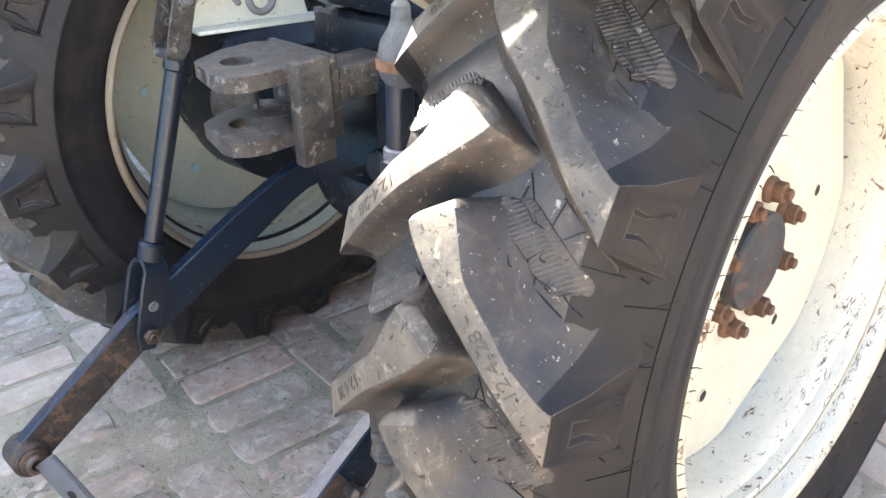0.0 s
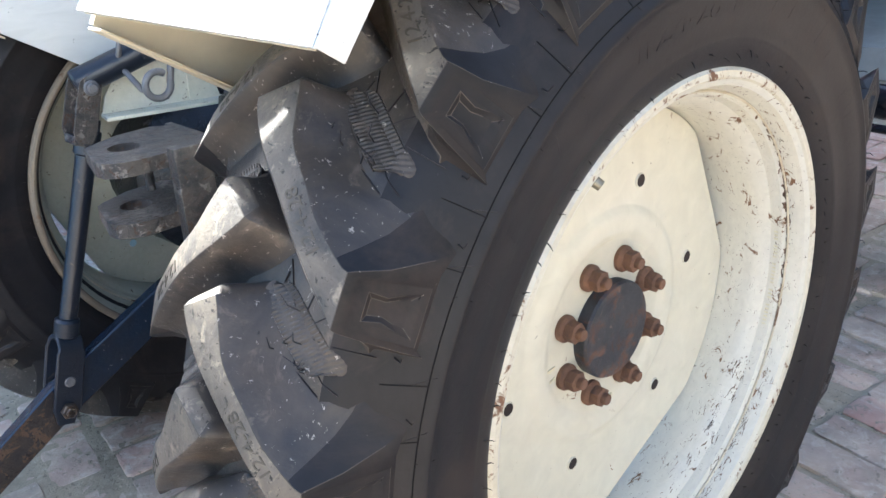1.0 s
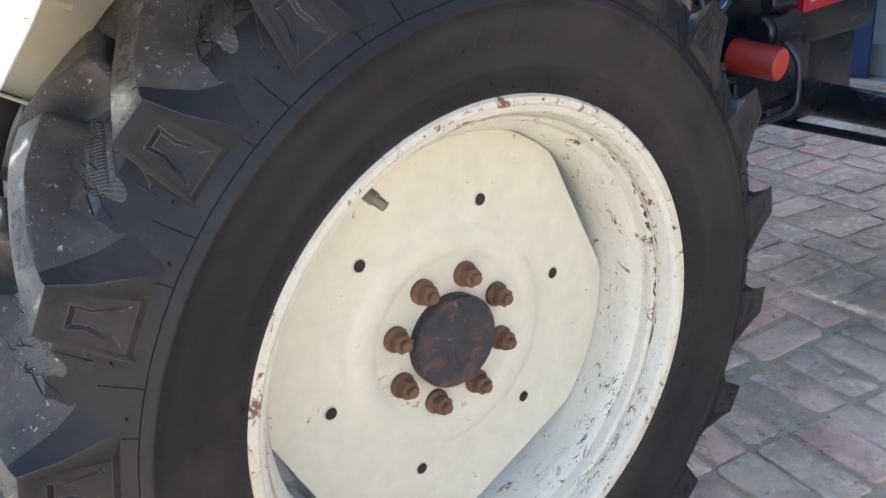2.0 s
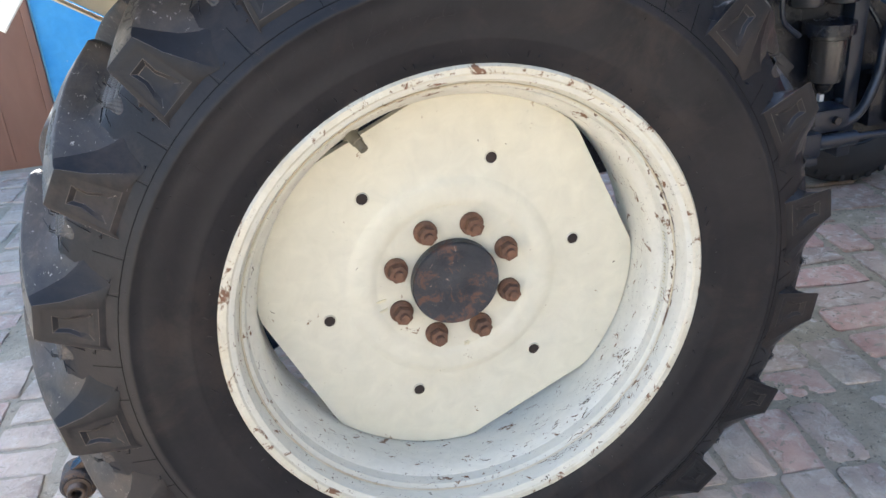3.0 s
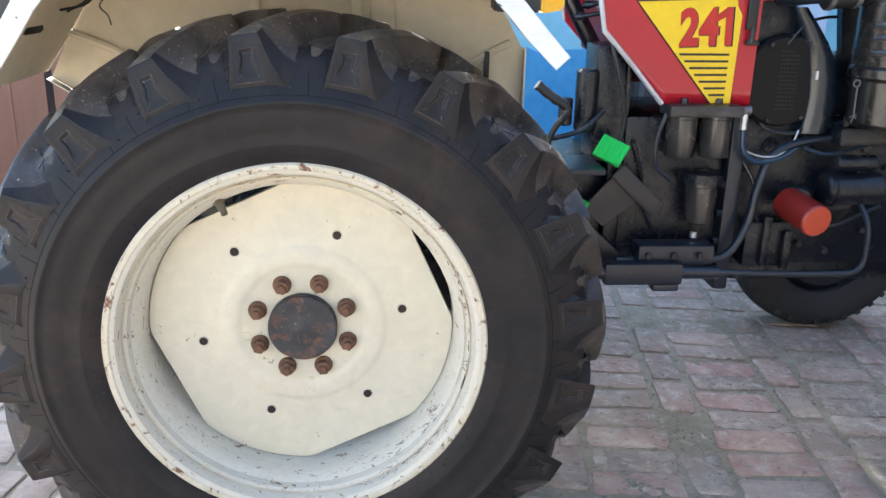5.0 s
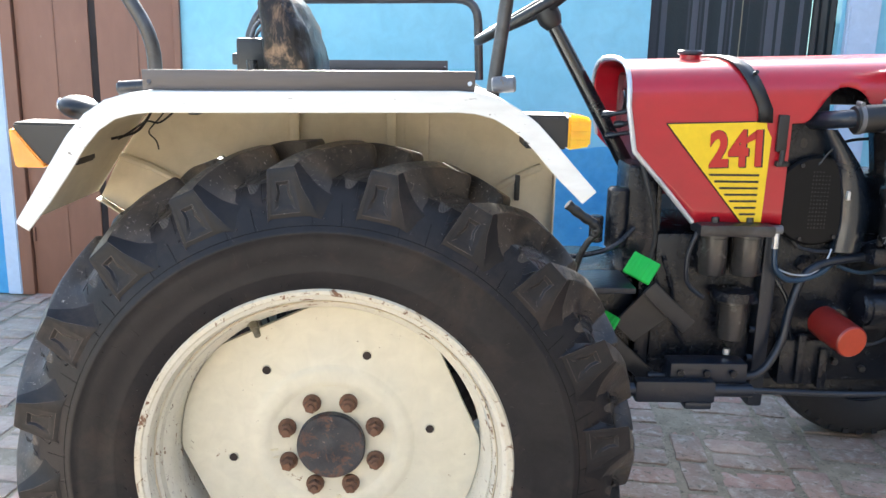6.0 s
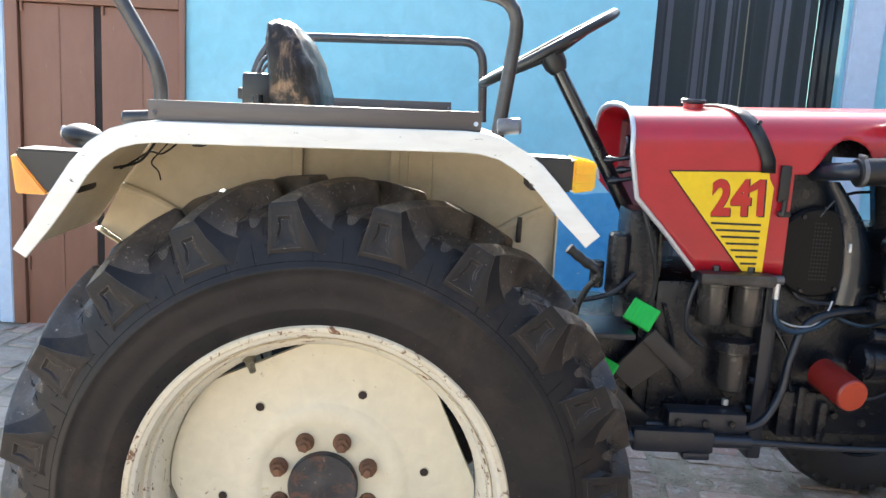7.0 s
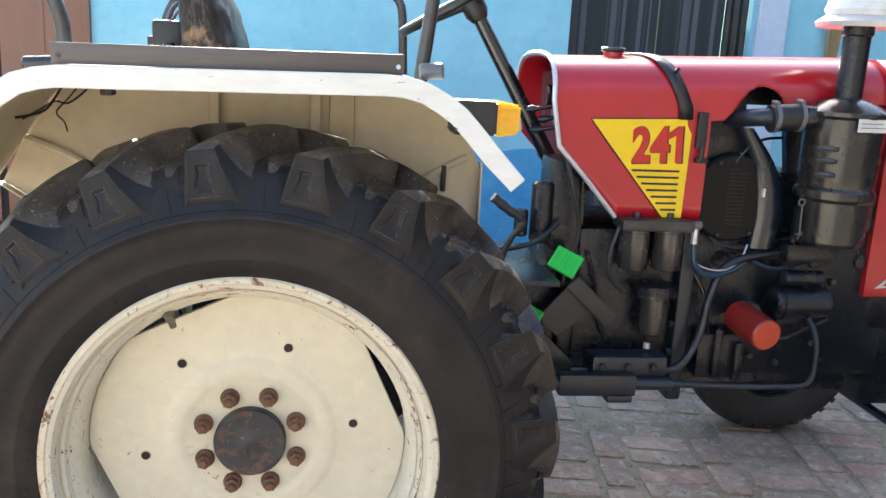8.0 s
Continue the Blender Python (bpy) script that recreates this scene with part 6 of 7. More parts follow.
def lamp_box(x0, x1, y, z0, z1, lens_at_rear, lens_mat, label):
    body = plate([(x0, z1), (x1, z1), (x1, z0), (x0 + (0.02 if lens_at_rear else 0), z0)], y - 0.045, y + 0.045, bevel=0.004)
    b = part("turn_lamp", body, PLASTIC, tractor, label)
    if lens_at_rear:
        lens = plate([(x0 - 0.006, z1 - 0.012), (x0 + 0.006, z1 - 0.014), (x0 + 0.030, z0 + 0.036), (x0 + 0.060, z0 - 0.001), (x0 + 0.058, z0 - 0.005), (x0 + 0.002, z0 - 0.005)], y - 0.05, y + 0.05, bevel=0.003)
    else:
        lens = plate([(x1, z1 + 0.002), (x1 + 0.042, z1 - 0.004), (x1 + 0.042, z0 + 0.006), (x1, z0 - 0.002)], y - 0.046, y + 0.046, bevel=0.004)
        for k in range(3):
            add_box(lens, (x1 + 0.002, y - 0.0475, z0 + 0.012 + k * 0.016), (x1 + 0.041, y - 0.0455, z0 + 0.018 + k * 0.016))
    part("lens", lens, lens_mat, b, "ribbed turn lamp lens")


lamp_box(-0.604, -0.482, 0.0, 1.20, 1.281, True, ORANGE, "black rear lamp housing with orange lens")
lamp_box(0.372, 0.452, -0.098, 1.262, 1.324, False, AMBER, "black front lamp housing with amber lens")
bm = bmesh.new()
bmesh.ops.create_uvsphere(bm, u_segments=24, v_segments=12, radius=0.05, matrix=Matrix.Translation((-0.537, 0.12, 1.300)) @ Matrix.Rotation(radians(10), 4, 'Y') @ Matrix.Diagonal((0.82, 1, 0.5, 1)))
wl = part("work_lamp", bm, PLASTIC, tractor, "round black rear work lamp")
part("lamp_glass", cyl((-0.572, 0.12, 1.306), (-0.579, 0.12, 1.307), 0.012, 20), SILVER, wl)
WIRES = (([(-0.34, 0.20, 1.325), (-0.36, 0.21, 1.295), (-0.395, 0.20, 1.265), (-0.42, 0.19, 1.268), (-0.445, 0.17, 1.25), (-0.46, 0.12, 1.235)], 0.0022),
         ([(-0.36, 0.19, 1.315), (-0.395, 0.2, 1.275), (-0.42, 0.2, 1.245), (-0.405, 0.2, 1.225), (-0.40, 0.2, 1.205)], 0.0018),
         ([(-0.24, 0.0, 1.338), (-0.20, -0.02, 1.325), (-0.16, -0.02, 1.326), (-0.13, 0.0, 1.338)], 0.0018),
         ([(-0.37, 0.1, 1.315), (-0.40, 0.12, 1.275), (-0.425, 0.12, 1.25), (-0.46, 0.08, 1.24)], 0.003))
for pts, rad in WIRES:
    part("lamp_wire", tube(smooth_path(pts), rad, 6), PLASTIC, tractor, "loose black lamp wire")
part("wire_plug", box((-0.325, 0.17, 1.285), (-0.300, 0.21, 1.318), bevel=0.005), PLASTIC, tractor)

# levers between the fender and the column
LG = [(0.548, 0.36, 1.072), (0.566, 0.36, 1.058), (0.592, 0.36, 1.039), (0.613, 0.36, 1.026), (0.626, 0.36, 1.010), (0.618, 0.362, 0.990), (0.605, 0.366, 0.974), (0.59, 0.372, 0.94), (0.575, 0.38, 0.88)]
path = smooth_path(LG)
bm = tube(path, [(0.0122 + 0.0010 * math.sin(k * 1.05)) if k < 30 else 0.008 for k in range(len(path))], 12)
part("hand_lever", bm, PLASTIC, tractor, "black hand lever with a finger grip")
part("lever_rod", tube(smooth_path([(0.50, 0.40, 0.93), (0.58, 0.40, 0.93), (0.68, 0.42, 0.95), (0.74, 0.44, 1.0)]), 0.007, 8), BLACK, tractor)
bm = box((0.50, 0.30, 0.86), (0.72, 0.48, 0.875), bevel=0.004)
part("foot_board", bm, NAVY, tractor, "dark steel foot board")
bm = cyl((0.70, 0.47, 0.94), (0.70, 0.47, 1.10), 0.03, 16, chamfer=0.006)
add_cyl(bm, (0.64, 0.44, 0.96), (0.64, 0.44, 1.03), 0.018, 12, chamfer=0.004)
add_box(bm, (0.72, 0.46, 0.86), (0.80, 0.60, 1.16), bevel=0.012)
part("steering_box", bm, BLACK, tractor, "black steering gear housing")
bm = tube(smooth_path([(0.735, 0.44, 1.2), (0.77, 0.42, 1.08), (0.79, 0.42, 0.98), (0.775, 0.42, 0.90)]), 0.006, 8)
part("cable", bm, PLASTIC, tractor)

# ---- rear hitch ----
def hitch_plate(z0, z1):
    out = [(-0.436, 0.632), (-0.408, 0.742), (-0.34, 0.772), (-0.25, 0.778), (-0.25, 0.601), (-0.40, 0.601)]
    bm = bmesh.new()
    n = 24
    ring = []
    c = Vector((-0.363, 0.69))
    # plate with a round pin hole
    for k in range(n):
        a = 2 * math.pi * k / n
        d = Vector((math.cos(a), math.sin(a)))
        best = 9
        for (ax, ay), (bx, by) in zip(out, out[1:] + out[:1]):
            e = Vector((bx - ax, by - ay))
            det = d.x * -e.y + e.x * d.y
            if abs(det) < 1e-9:
                continue
            w = Vector((ax, ay)) - c
            t = (w.x * -e.y + e.x * w.y) / det
            s = (d.x * w.y - d.y * w.x) / det
            if t > 0 and -1e-6 <= s <= 1 + 1e-6:
                best = min(best, t)
        ring.append(((c + d * best), (c + d * 0.026)))
    vo = [[bm.verts.new((o.x, o.y, z)) for o, i in ring] for z in (z0, z1)]
    vi = [[bm.verts.new((i.x, i.y, z)) for o, i in ring] for z in (z0, z1)]
    for k in range(n):
        j = (k + 1) % n
        bm.faces.new((vo[0][k], vo[0][j], vo[1][j], vo[1][k]))
        bm.faces.new((vi[0][k], vi[0][j], vi[1][j], vi[1][k]))
        bm.faces.new((vo[0][k], vo[0][j], vi[0][j], vi[0][k]))
        bm.faces.new((vo[1][k], vo[1][j], vi[1][j], vi[1][k]))
    bmesh.ops.recalc_face_normals(bm, faces=bm.faces[:])
    return bm


clev = part("hitch_clevis", hitch_plate(0.812, 0.836), HITCH, tractor, "worn black steel hitch clevis with two pin plates")
part("lower_plate", hitch_plate(0.712, 0.736), HITCH, clev)
part("back_plate", box((-0.335, 0.573, 0.68), (-0.272, 0.600, 0.845), bevel=0.004), HITCH, clev)
part("rear_plate", box((-0.249, 0.601, 0.70), (-0.235, 0.775, 0.836), bevel=0.003), HITCH, clev)
part("spacer_pin", cyl((-0.31, 0.74, 0.737), (-0.31, 0.74, 0.811), 0.008, 10), HITCH, clev)
bm = revolve([(0.80, 0.0), (0.80, 0.115), (1.06, 0.125), (1.12, 0.190), (1.15, 0.212), (1.262, 0.216), (1.276, 0.205), (1.285, 0.15), (1.29, 0.0)], (0.045, 0, 0.6), 'y', 48, closed=False)
part("axle_housing", bm, BLACK, tractor, "black cast rear axle and brake housing")
bm = box((-0.235, 0.60, 0.755), (0.05, 0.69, 0.81), bevel=0.006)
part("draw_bar", bm, HITCH, tractor, "heavy black draw bar")


def lower_link(sgn):
    def Y(y):
        return y if sgn > 0 else 2 * CY - y
    pts = [(0.095, Y(0.955), 0.532), (0.06, Y(0.96), 0.522), (-0.03, Y(0.963), 0.491), (-0.085, Y(0.965), 0.480), (-0.135, Y(0.966), 0.464), (-0.237, Y(0.968), 0.415), (-0.48, Y(0.98), 0.285), (-0.735, Y(0.985), 0.125)]
    bm = bmesh.new()
    rings = []
    P = [Vector(p) for p in pts]
    for i, p in enumerate(P):
        d = (P[min(i + 1, len(P) - 1)] - P[max(i - 1, 0)]).normalized()
        side = Vector((0, 1, 0))
        upv = side.cross(d).normalized()
        if upv.z < 0:
            upv = -upv
        h, w = ((0.044, 0.014), (0.042, 0.014), (0.032, 0.014), (0.031, 0.014), (0.035, 0.014), (0.04, 0.014), (0.04, 0.014), (0.034, 0.014))[i]
        rings.append([p + side * a * w + upv * b * h for a, b in ((-1, -0.92), (-0.8, -1), (0.8, -1), (1, -0.92), (1, 0.92), (0.8, 1), (-0.8, 1), (-1, 0.92))])
    add_rings(bm, rings)
    bmesh.ops.recalc_face_normals(bm, faces=bm.faces[:])
    for f in bm.faces:
        c = f.calc_center_median()
        f.material_index = 1 if c.x < -0.5 and f.normal.z < 0.3 else 0
    l = part("lower_link", bm, LINK, tractor, "dark blue painted lower lift link with rust patches")
    l.data.materials.append(LINK_RUST)
    bm = box((0.045, min(Y(0.90), Y(0.94)), 0.445), (0.13, max(Y(0.90), Y(0.94)), 0.60), bevel=0.01)
    add_cyl(bm, (0.07, Y(0.91), 0.54), (0.07, Y(0.875), 0.54), 0.028, 16, chamfer=0.004)
    add_box(bm, (0.05, min(Y(0.86), Y(0.90)), 0.58), (0.12, max(Y(0.86), Y(0.90)), 0.60), bevel=0.005)
    part("link_anchor", bm, BLACK, l, "black cast anchor bracket of the link")
    if sgn > 0:
        # added pale sheet whose colour stands for sunlight by the link
        bm = plate([(-0.030, 0.530), (0.000, 0.536), (0.026, 0.550), (0.040, 0.566), (0.046, 0.586), (0.030, 0.578), (0.018, 0.562), (-0.004, 0.551)], 0.936, 0.940)
        part("guard_plate", bm, PALE_WALL, l, "pale grey-blue sheet added as a sunlit patch", smooth=0)
    e = P[-1]
    bm = cyl(e + Vector((-0.01, -0.032, -0.008)), e + Vector((-0.01, 0.032, -0.008)), 0.036, 24, chamfer=0.006)
    part("ball_end", bm, LINK_RUST, l, "rusty ball end")
    prof = [(-0.050, 0.010), (-0.052, 0.013), (-0.052, 0.017), (-0.048, 0.0195), (-0.037, 0.020), (-0.035, 0.0265), (-0.024, 0.029), (0.036, 0.026), (0.042, 0.019), (0.042, 0.010)]
    part("ball", revolve(prof, e + Vector((-0.01, 0.0, -0.008)), 'y', 28), BUSH, l, "brown steel ball with a bored bush")
    if sgn > 0:
        a, b = e + Vector((0.0, -0.058, 0.005)), e + Vector((0.045, -0.150, -0.125))
        bm = bar(a, b, 0.062, 0.012, 0.004)
        s = part("stay_bar", bm, GREYST, l, "loose grey stay plate with a hole")
        m = a * 0.5 + b * 0.5
        d = (b - a).normalized()
        nrm = Vector((0, 0, 1)).cross(d).normalized()
        # dark plug painted as the shade inside the hole
        part("stay_hole", cyl(m - nrm * 0.0066, m + nrm * 0.0066, 0.010, 14), GAP_SHADE, s)
    pin = Vector((-0.483, Y(0.979), 0.275))
    part("link_pin", cyl(pin - Vector((0, 0.036, 0)), pin + Vector((0, 0.036, 0)), 0.012, 14, chamfer=0.003), LINK_RUST, l)
    bm = cyl(pin - Vector((0, 0.048, 0)), pin - Vector((0, 0.034, 0)), 0.017, 6, chamfer=0.003)
    add_revolve(bm, [(-0.046, 0.005), (-0.054, 0.006), (-0.055, 0.0085), (-0.053, 0.0105), (-0.046, 0.0105)], pin, 'y', 18)
    part("link_nut", bm, BUSH, l, "brown hex nut on a hollow stud")
    if sgn < 0:
        return l
    # lift rod with forked foot
    top = Vector((-0.288, Y(0.959), 0.885))
    foot = Vector((-0.447, Y(0.965), 0.415))
    rod = part("lift_rod", tube([top - (top - foot) * 0.12, top - (top - foot) * 0.45, foot], [0.02, 0.0185, 0.0165], 16), NAVY, tractor, "dark round lift rod")
    # flat strap bent over into a loop round the link
    bm = bmesh.new()
    axis = (foot - pin).normalized()
    flatwise = axis.cross(Vector((0, 1, 0))).normalized()
    reach, half, thick = (foot - pin).length - 0.012, 0.029, 0.0045
    run = [(-half, -0.034), (-half, 0.0), (-half, reach - 0.01)]
    run += [(-half * math.cos(a), reach - 0.01 + half * math.sin(a)) for a in (math.pi * k / 10 for k in range(1, 10))]
    run += [(half, reach - 0.01), (half, 0.0), (half, -0.034)]
    rings = []
    for i, (yy, q) in enumerate(run):
        (y0, q0), (y1, q1) = run[max(i - 1, 0)], run[min(i + 1, len(run) - 1)]
        out = (Vector((0, 1, 0)) * (q0 - q1) + axis * (y1 - y0)).normalized()
        w = 0.016 if i in (0, len(run) - 1) else (0.024 if 3 <= i <= len(run) - 4 else 0.027)
        at = pin + Vector((0, 1, 0)) * yy + axis * q
        rings.append([at + flatwise * (w * a) + out * (thick * b) for a, b in ((-1, -0.6), (-0.9, -1), (0.9, -1), (1, -0.6), (1, 0.6), (0.9, 1), (-0.9, 1), (-1, 0.6))])
    add_rings(bm, rings)
    add_cyl(bm, foot + axis * 0.005, foot + axis * 0.045, 0.024, 18, chamfer=0.005)
    bmesh.ops.recalc_face_normals(bm, faces=bm.faces[:])
    face = pin + axis * 0.062 - Vector((0, half + thick, 0))
    part("fork_rivet", cyl(face + Vector((0, 0.003, 0)), face - Vector((0, 0.003, 0)), 0.011, 16, chamfer=0.002), GREYST, rod)
    part("rod_fork", bm, NAVY, rod)
    bm = bmesh.new()
    q = top - (top - foot) * 0.16
    add_cyl(bm, q, q - (top - foot).normalized() * 0.05, 0.024, 16, chamfer=0.004)
    part("rod_collar", bm, NAVY, rod)
    eye = top + Vector((-0.016, 0.0, 0.006))
    lean = Matrix.Translation(eye) @ Matrix.Rotation(radians(18.7), 4, 'Y')
    bm = bmesh.new()
    for s in (-1, 1):
        add_plate(bm, [(0.021 * math.cos(a), 0.021 * math.sin(a)) for a in (math.pi * k / 8 for k in range(9))] + [(-0.021, -0.085), (-0.013, -0.104), (0.013, -0.104), (0.021, -0.085)], s * 0.027 - 0.003, s * 0.027 + 0.003)
    add_box(bm, (-0.017, -0.024, -0.110), (0.017, 0.024, -0.092), bevel=0.004)
    bm.transform(lean)
    bmesh.ops.recalc_face_normals(bm, faces=bm.faces[:])
    part("rod_yoke", bm, HITCH, rod, "worn grey-black forked yoke", smooth=40)
    bm = cyl(eye - Vector((0, 0.043, 0)), eye + Vector((0, 0.043, 0)), 0.0095, 16, chamfer=0.002)
    add_cyl(bm, eye - Vector((0, 0.037, 0)), eye - Vector((0, 0.031, 0)), 0.0145, 18, chamfer=0.002)
    part("yoke_pin", bm, GREYST, rod, "silver pin head")
    q2 = q - (top - foot).normalized() * 0.022
    part("collar_bolt", cyl(q2 - Vector((0.010, 0.028, 0)), q2 - Vector((0.008, 0.020, 0)), 0.007, 6), NAVY, rod)
    arm = cyl((-0.322, Y(0.958), 0.896), (0.07, Y(0.874), 1.028), 0.0265, 24, chamfer=0.004)
    la = part("lift_arm", arm, NAVY, tractor, "dark blue round lift arm")
    bm = cyl((-0.197, Y(0.925) - 0.033, 0.938), (-0.197, Y(0.925) - 0.018, 0.938), 0.0125, 6, chamfer=0.002)
    add_cyl(bm, (-0.197, Y(0.925) - 0.039, 0.938), (-0.197, Y(0.925) - 0.030, 0.938), 0.006, 12, chamfer=0.001)
    part("arm_bolt", bm, NAVY, la, "painted hex bolt with a worn end")
    return l


lower_link(1)
lower_link(-1)
A, B = Vector((-0.276, 0.970, 0.822)), Vector((0.010, 0.916, 0.816))
ab = (B - A).normalized()
m = Matrix((ab, Vector((0, 0, 1)).cross(ab), Vector((0, 0, 1)))).transposed().to_4x4()
m.translation = A + Vector((0, 0.018, 0.0))
bm = plate([(0.004, 0.0), (0.240, 0.0), (0.214, 0.106), (0.178, 0.104), (0.06, 0.092), (0.016, 0.036)], -0.002, 0.002)
bm.transform(m)
tray = part("cream_bracket", bm, BRACKET, tractor, "cream sheet metal gusset with a worn folded edge", smooth=0)
part("folded_edge", bar(A, B, 0.008, 0.05, 0.003), BRACKET, tray)
bm = plate([(0.176, 0.0), (0.240, 0.0), (0.214, 0.107), (0.180, 0.105)], -0.006, -0.0025)
bm.transform(m)
part("gusset", bm, BRACKET, tray, smooth=0)
for k in range(2):
    part("bolt", cyl(B + Vector((-0.05 + 0.03 * k, -0.01, 0.0)), B + Vector((-0.05 + 0.03 * k, -0.01, 0.02)), 0.010, 6), GREYST, tray)
bm = bmesh.new()
rp = [Vector((-0.234 + 0.0235 * math.cos(a), 0.80 - 0.003 * k / 24, 0.898 + 0.0235 * math.sin(a))) for k, a in ((k, 0.1 + 2 * math.pi * k / 24) for k in range(-21, 1))]
add_tube(bm, [Vector((-0.190, 0.80, 1.02)), Vector((-0.203, 0.80, 0.935))] + rp[::-1], 0.0066, 10)
part("ring_pin", bm, GREYST, tractor, "grey steel ring hook")
bm = tube(smooth_path([(-0.227, 0.880, 0.874), (-0.238, 0.895, 0.898), (-0.240, 0.935, 0.922), (-0.244, 0.918, 0.944), (-0.238, 0.912, 0.968), (-0.216, 0.917, 0.967), (-0.211, 0.930, 0.952)]), [0.003] + [0.0056] * 36, 10)
part("safety_pin", bm, GREYST, tractor, "bent steel pin")
bm = box((-0.20, 0.50, 0.58), (-0.10, 0.56, 0.80), bevel=0.008)
add_cyl(bm, (-0.20, 0.53, 0.66), (-0.23, 0.53, 0.66), 0.03, 16, chamfer=0.004)
add_box(bm, (-0.24, 0.52, 0.58), (-0.12, 0.62, 0.63), bevel=0.006)
part("link_bracket", bm, BLACK, tractor, "black cast link bracket")
lev = part("levelling_screw", cyl((-0.325, 0.385, 0.60), (-0.305, 0.385, 0.74), 0.027, 16, chamfer=0.004), NAVY, tractor, "dark levelling screw tube")
part("screw_neck", cyl((-0.305, 0.385, 0.735), (-0.298, 0.385, 0.855), 0.02, 14), NAVY, lev)
part("grease_collar", cyl((-0.3055, 0.385, 0.733), (-0.304, 0.385, 0.757), 0.0235, 16, chamfer=0.003), GREYST, lev)
part("gear_housing", revolve([(0.845, 0.0), (0.845, 0.026), (0.86, 0.033), (0.885, 0.034), (0.905, 0.029), (0.921, 0.018), (0.934, 0.0135), (0.950, 0.0125), (0.956, 0.008), (0.957, 0.0)], (-0.291, 0.385, 0), 'z', 24, closed=False), CAST, lev, "grey cast gear housing")
part("rust_band", cyl((-0.291, 0.385, 0.868), (-0.291, 0.385, 0.882), 0.0372, 24), RUST, lev)

# broom by the doorway
br = thing("broom", (3.02, WALL - 0.06, GZ), "straw broom leaning on the blue wall", "broom")
bm = bmesh.new()
for k in range(40):
    a, r = rng.random() * 6.28, 0.03 * math.sqrt(rng.random())
    add_tube(bm, [(3.02 + r * math.cos(a) * 0.5, WALL - 0.07 + r * math.sin(a) * 0.4, 1.2), (3.03 + r * math.cos(a) * 2.2, WALL - 0.05 + r * math.sin(a) * 0.6, 1.78 + rng.random() * 0.08)], [0.003, 0.002], 4)
part("bristles", bm, STRAW, br, smooth=0)
part("handle", cyl((3.01, WALL - 0.11, GZ + 0.002), (3.02, WALL - 0.07, 1.25), 0.015, 10), STRAW, br)

# ---- brick paving ----
def brick_mesh(seed, lx, ly):
    r = random.Random(seed)
    bm = bmesh.new()
    h, b = 0.030, 0.0030
    k1, k2 = r.uniform(0.93, 1.01), r.uniform(0.88, 1.02)
    lx, ly = lx * k1, ly * k2

    def jag(p, k, rise=0.0009):
        return Vector((p[0] + r.uniform(-k, k), p[1] + r.uniform(-k, k), p[2] + r.uniform(-rise, rise * 0.6)))
    cx, cy = lx / 2, ly / 2
    c1 = [r.uniform(0.004, 0.016) for _ in range(4)]
    edge = [(-cx + c1[0], -cy), (-cx * 0.3, -cy), (cx * 0.35, -cy), (cx - c1[1], -cy), (cx, -cy + c1[1]), (cx, 0), (cx, cy - c1[2]), (cx - c1[2], cy), (cx * 0.3, cy), (-cx * 0.35, cy), (-cx + c1[3], cy), (-cx, cy - c1[3]), (-cx, 0), (-cx, -cy + c1[0])]
    low = [bm.verts.new((x, y, -h)) for x, y in edge]
    mid = [bm.verts.new(jag((x, y, -b), 0.0055)) for x, y in edge]
    top = [bm.verts.new(jag((x * (1 - 2.4 * b / lx), y * (1 - 2.4 * b / ly), 0), 0.003, 0.00015)) for x, y in edge]
    n = len(edge)
    for i in range(n):
        j = (i + 1) % n
        bm.faces.new((low[i], low[j], mid[j], mid[i]))
        bm.faces.new((mid[i], mid[j], top[j], top[i]))
    c = bm.verts.new((0, 0, 0.0))
    for i in range(n):
        bm.faces.new((top[i], top[(i + 1) % n], c))
    return bm


BL, BW = 0.22, 0.11
BRICKS = [link_mesh("brick", brick_mesh(k, BL, BW), BRICK, 50) for k in range(14)]
LAY = radians(-7.5)     # the paving is laid askew to the house


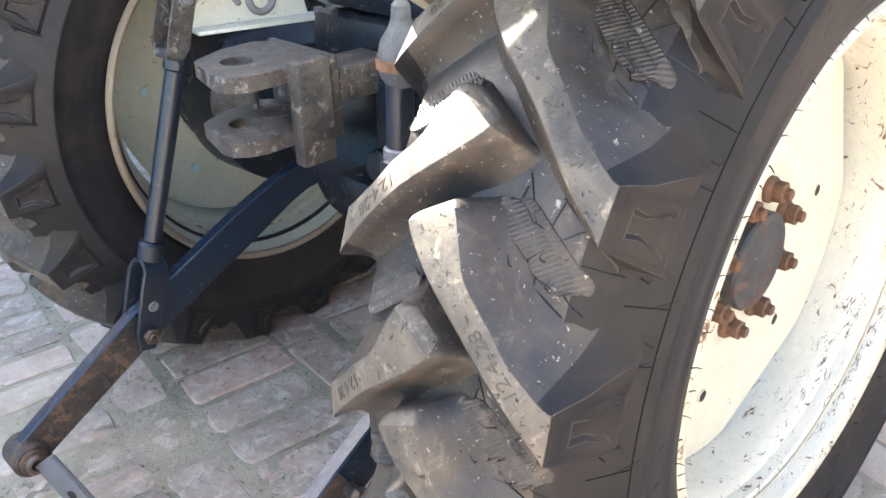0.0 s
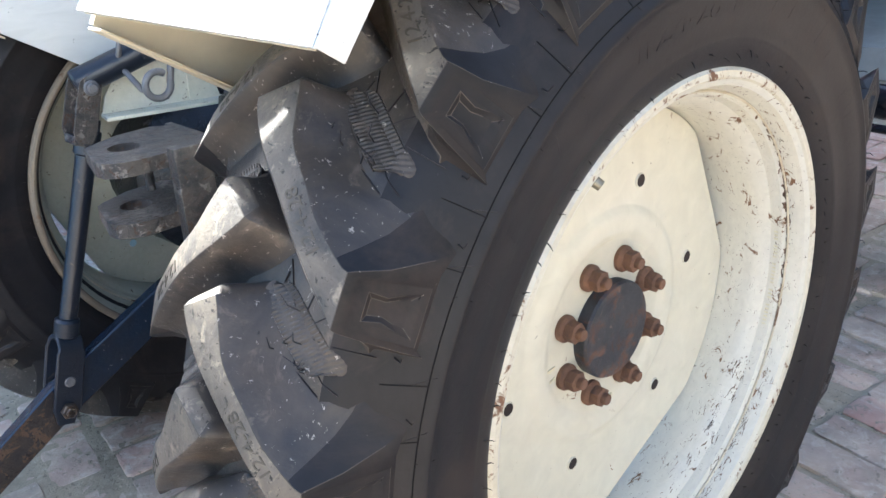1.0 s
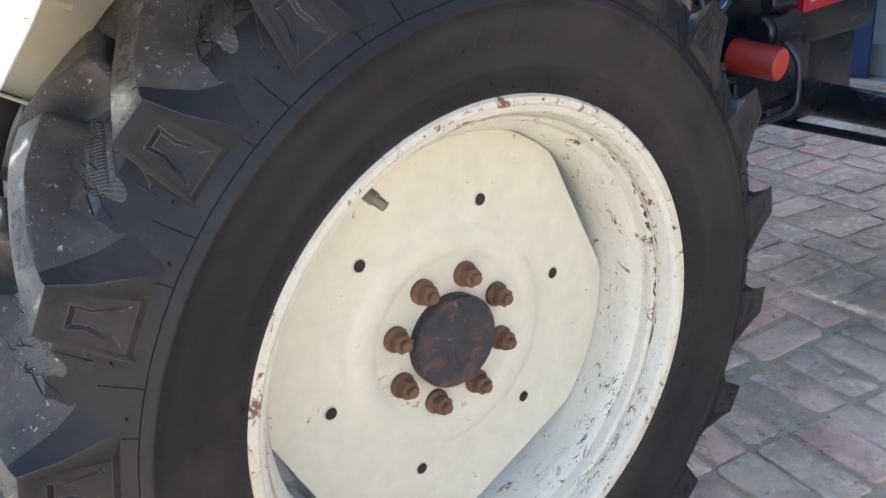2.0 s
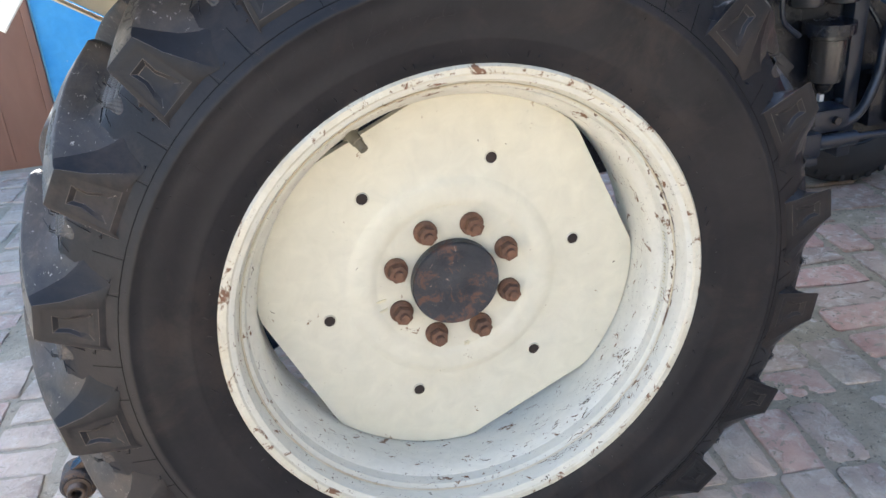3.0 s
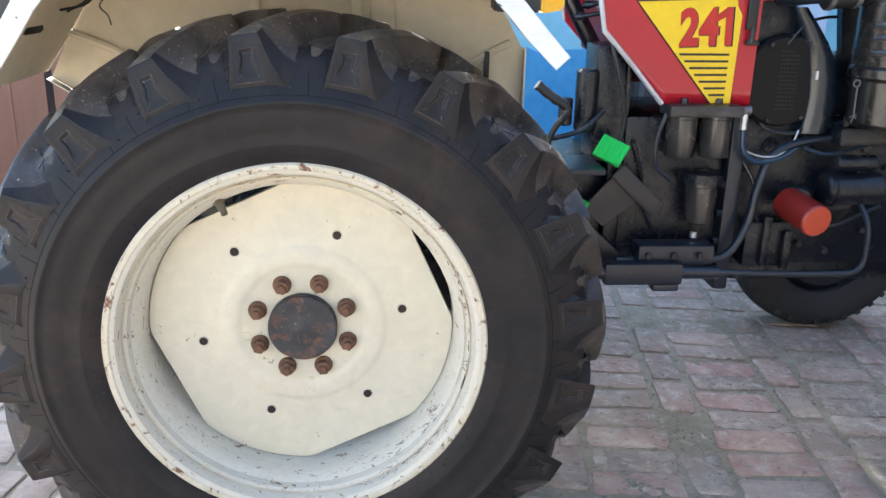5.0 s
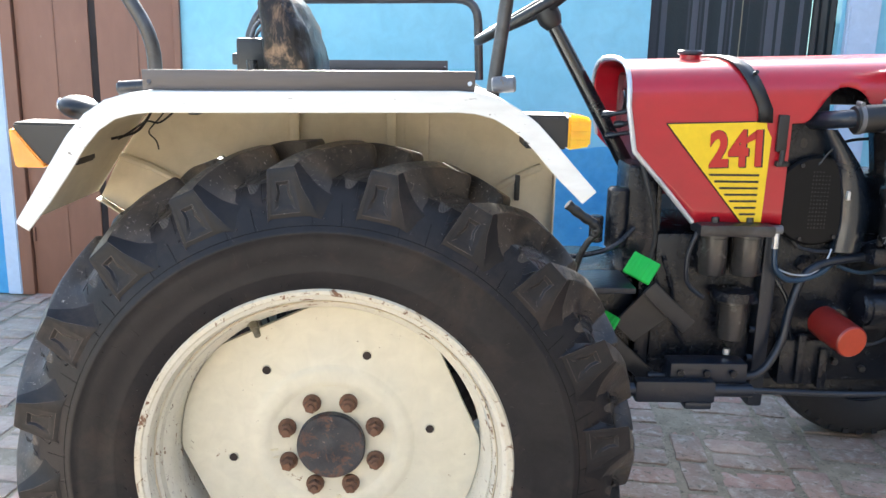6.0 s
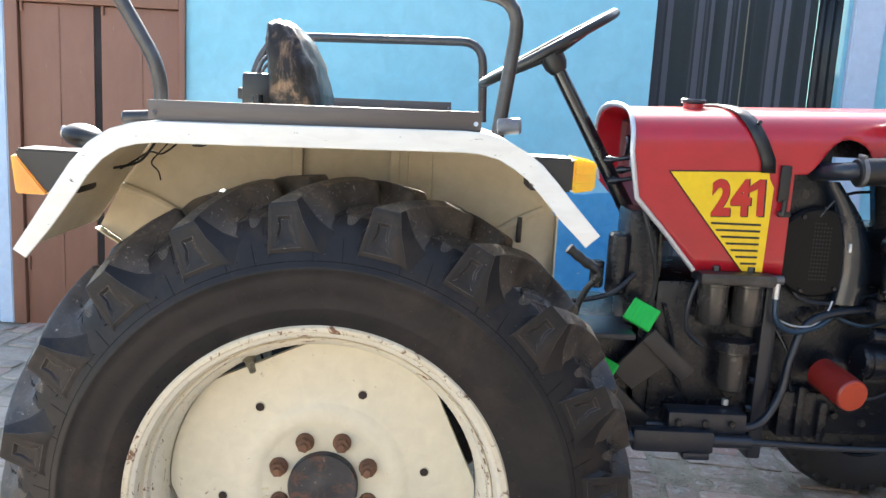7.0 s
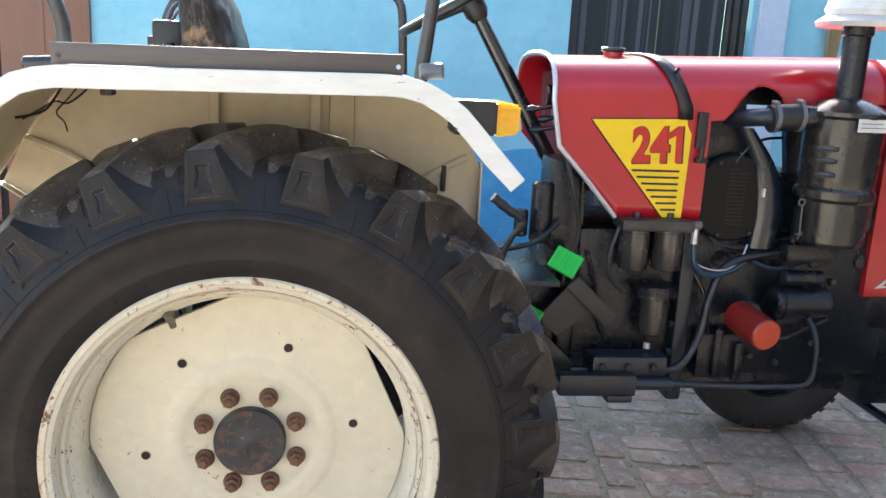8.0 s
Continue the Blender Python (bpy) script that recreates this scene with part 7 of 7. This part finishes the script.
def paving():
    """Columns of bricks laid across with single columns laid lengthwise between, and soldier courses towards the lane."""
    r = random.Random(21)
    spots = []

    def lay(u, v, turn, length, width):
        x, y = u * math.cos(LAY) - v * math.sin(LAY), u * math.sin(LAY) + v * math.cos(LAY)
        if -3.9 < x < 4.15 and -2.4 < y < WALL - 0.07:
            spots.append((x + r.uniform(-0.007, 0.007), y + r.uniform(-0.007, 0.007), LAY + turn + r.gauss(0, 0.030), GZ + (r.uniform(-0.0085, -0.004) if r.random() < 0.14 else r.uniform(-0.004, 0.0035)), r.randrange(14), length / BL, width / BW, r.gauss(0, 0.011), r.gauss(0, 0.007)))
    columns = []
    for k in range(-4, 9):
        c = 1.045 + 0.407 * k
        columns += [(c, 1, 0.118), (c + 0.2035, 0, 0.262)]
    columns += [(-0.790, 0, 0.262), (-1.028, 0, 0.176)]
    for k in range(7):
        c = -1.185 - 0.407 * k
        columns += [(c, 1, 0.112), (c - 0.2035, 0, 0.262)]
    for u, lengthwise, w in columns:
        step = 0.232 if lengthwise else (0.112 if u < -0.6 else 0.128)
        v = 0.352 + (r.random() * 0.03 if lengthwise else 0)
        while v < 4.2:
            if lengthwise:
                lay(u, v + step / 2, math.pi / 2, step - 0.017, w - 0.004)
            else:
                lay(u, v + step / 2, 0.0, w - 0.008, step - 0.015)
            v += step * r.uniform(0.96, 1.04)
    for row in range(11):
        u = -4.6 + 0.05 * (row % 3)
        while u < 4.6:
            w = 0.116 * r.uniform(0.94, 1.10)
            lay(u + w / 2, 0.226 - 0.238 * row, math.pi / 2, 0.226, w - 0.011)
            u += w
    near = [s for s in spots if (-1.55 < s[0] < -0.55 and -0.1 < s[1] < 1.3) or (0.55 < s[0] < 1.75 and -0.15 < s[1] < 1.5)]
    near = near[:300]
    pick = set(near)
    verts, faces = [], []
    bases = [([v.co.copy() for v in m.vertices], [tuple(p.vertices) for p in m.polygons]) for m in BRICKS]
    for s in spots:
        if s in pick:
            continue
        m = Matrix.Translation((s[0], s[1], s[3])) @ Matrix.Rotation(s[2], 4, 'Z') @ Matrix.Rotation(s[7], 4, 'X') @ Matrix.Rotation(s[8], 4, 'Y') @ Matrix.Diagonal((s[5], s[6], 1, 1))
        vs, fs = bases[s[4]]
        k = len(verts)
        verts += [m @ v for v in vs]
        faces += [tuple(i + k for i in f) for f in fs]
    me = bpy.data.meshes.new("brick_field")
    me.from_pydata(verts, [], faces)
    me.materials.append(BRICK_FAR)
    floor = tagged(new("pavement", me), "worn pink and grey brick paving with sandy joints", "paving", kind="structure")
    for s in near:
        o = new("brick", BRICKS[s[4]])
        o.matrix_basis = Matrix.Translation((s[0], s[1], s[3])) @ Matrix.Rotation(s[2], 4, 'Z') @ Matrix.Rotation(s[7], 4, 'X') @ Matrix.Rotation(s[8], 4, 'Y') @ Matrix.Diagonal((s[5], s[6], 1, 1))
        o.parent = floor
    # dirt that fills the joints unevenly and laps over the brick edges
    nx, ny, x0, y0, step = 300, 216, -1.95, -0.95, 0.015
    dirt, quads = [], []
    for j in range(ny + 1):
        for i in range(nx + 1):
            x, y = x0 + i * step, y0 + j * step
            q = Vector((x * 5.5, y * 5.5, 0.7))
            h = 0.0042 * noise.noise(q) + 0.0034 * noise.noise(q * 4.3) + 0.0022 * noise.noise(q * 11.0)
            rim = min(i, j, nx - i, ny - j)
            dirt.append((x, y, GZ - 0.0054 + h - 0.002 * max(0, 3 - rim)))
    for j in range(ny):
        for i in range(nx):
            k = j * (nx + 1) + i
            quads.append((k, k + 1, k + nx + 2, k + nx + 1))
    me = bpy.data.meshes.new("joint_dirt")
    me.from_pydata(dirt, [], quads)
    me.materials.append(JOINT)
    for p in me.polygons:
        p.use_smooth = True
    tagged(new("joint_dirt", me), "grey-brown sandy dirt filling the paving joints", "dirt", kind="stuff")
    # grit lying in the joints
    bits = bmesh.new()
    for _ in range(3600):
        gx, gy = (r.uniform(-1.5, -0.1), r.uniform(-0.35, 1.5)) if r.random() < 0.6 else (r.uniform(0.5, 1.8), r.uniform(-0.3, 1.7))
        k = r.uniform(0.0012, 0.0038) * (1.5 if r.random() < 0.06 else 1.0)
        at = Vector((gx, gy, GZ - 0.0042 + k * 0.4))
        vs = [bits.verts.new(at + Vector(d) * k * r.uniform(0.6, 1.2)) for d in ((1, 0, 0), (0, 1, 0), (-1, 0, 0), (0, -1, 0), (0, 0, 0.8), (0, 0, -0.8))]
        for a, b in ((0, 1), (1, 2), (2, 3), (3, 0)):
            bits.faces.new((vs[a], vs[b], vs[4]))
            bits.faces.new((vs[b], vs[a], vs[5]))
    tagged(part("grit", bits, JOINT, smooth=0), "loose sandy grit in the paving joints", "gravel", kind="stuff")
    return floor


paving()
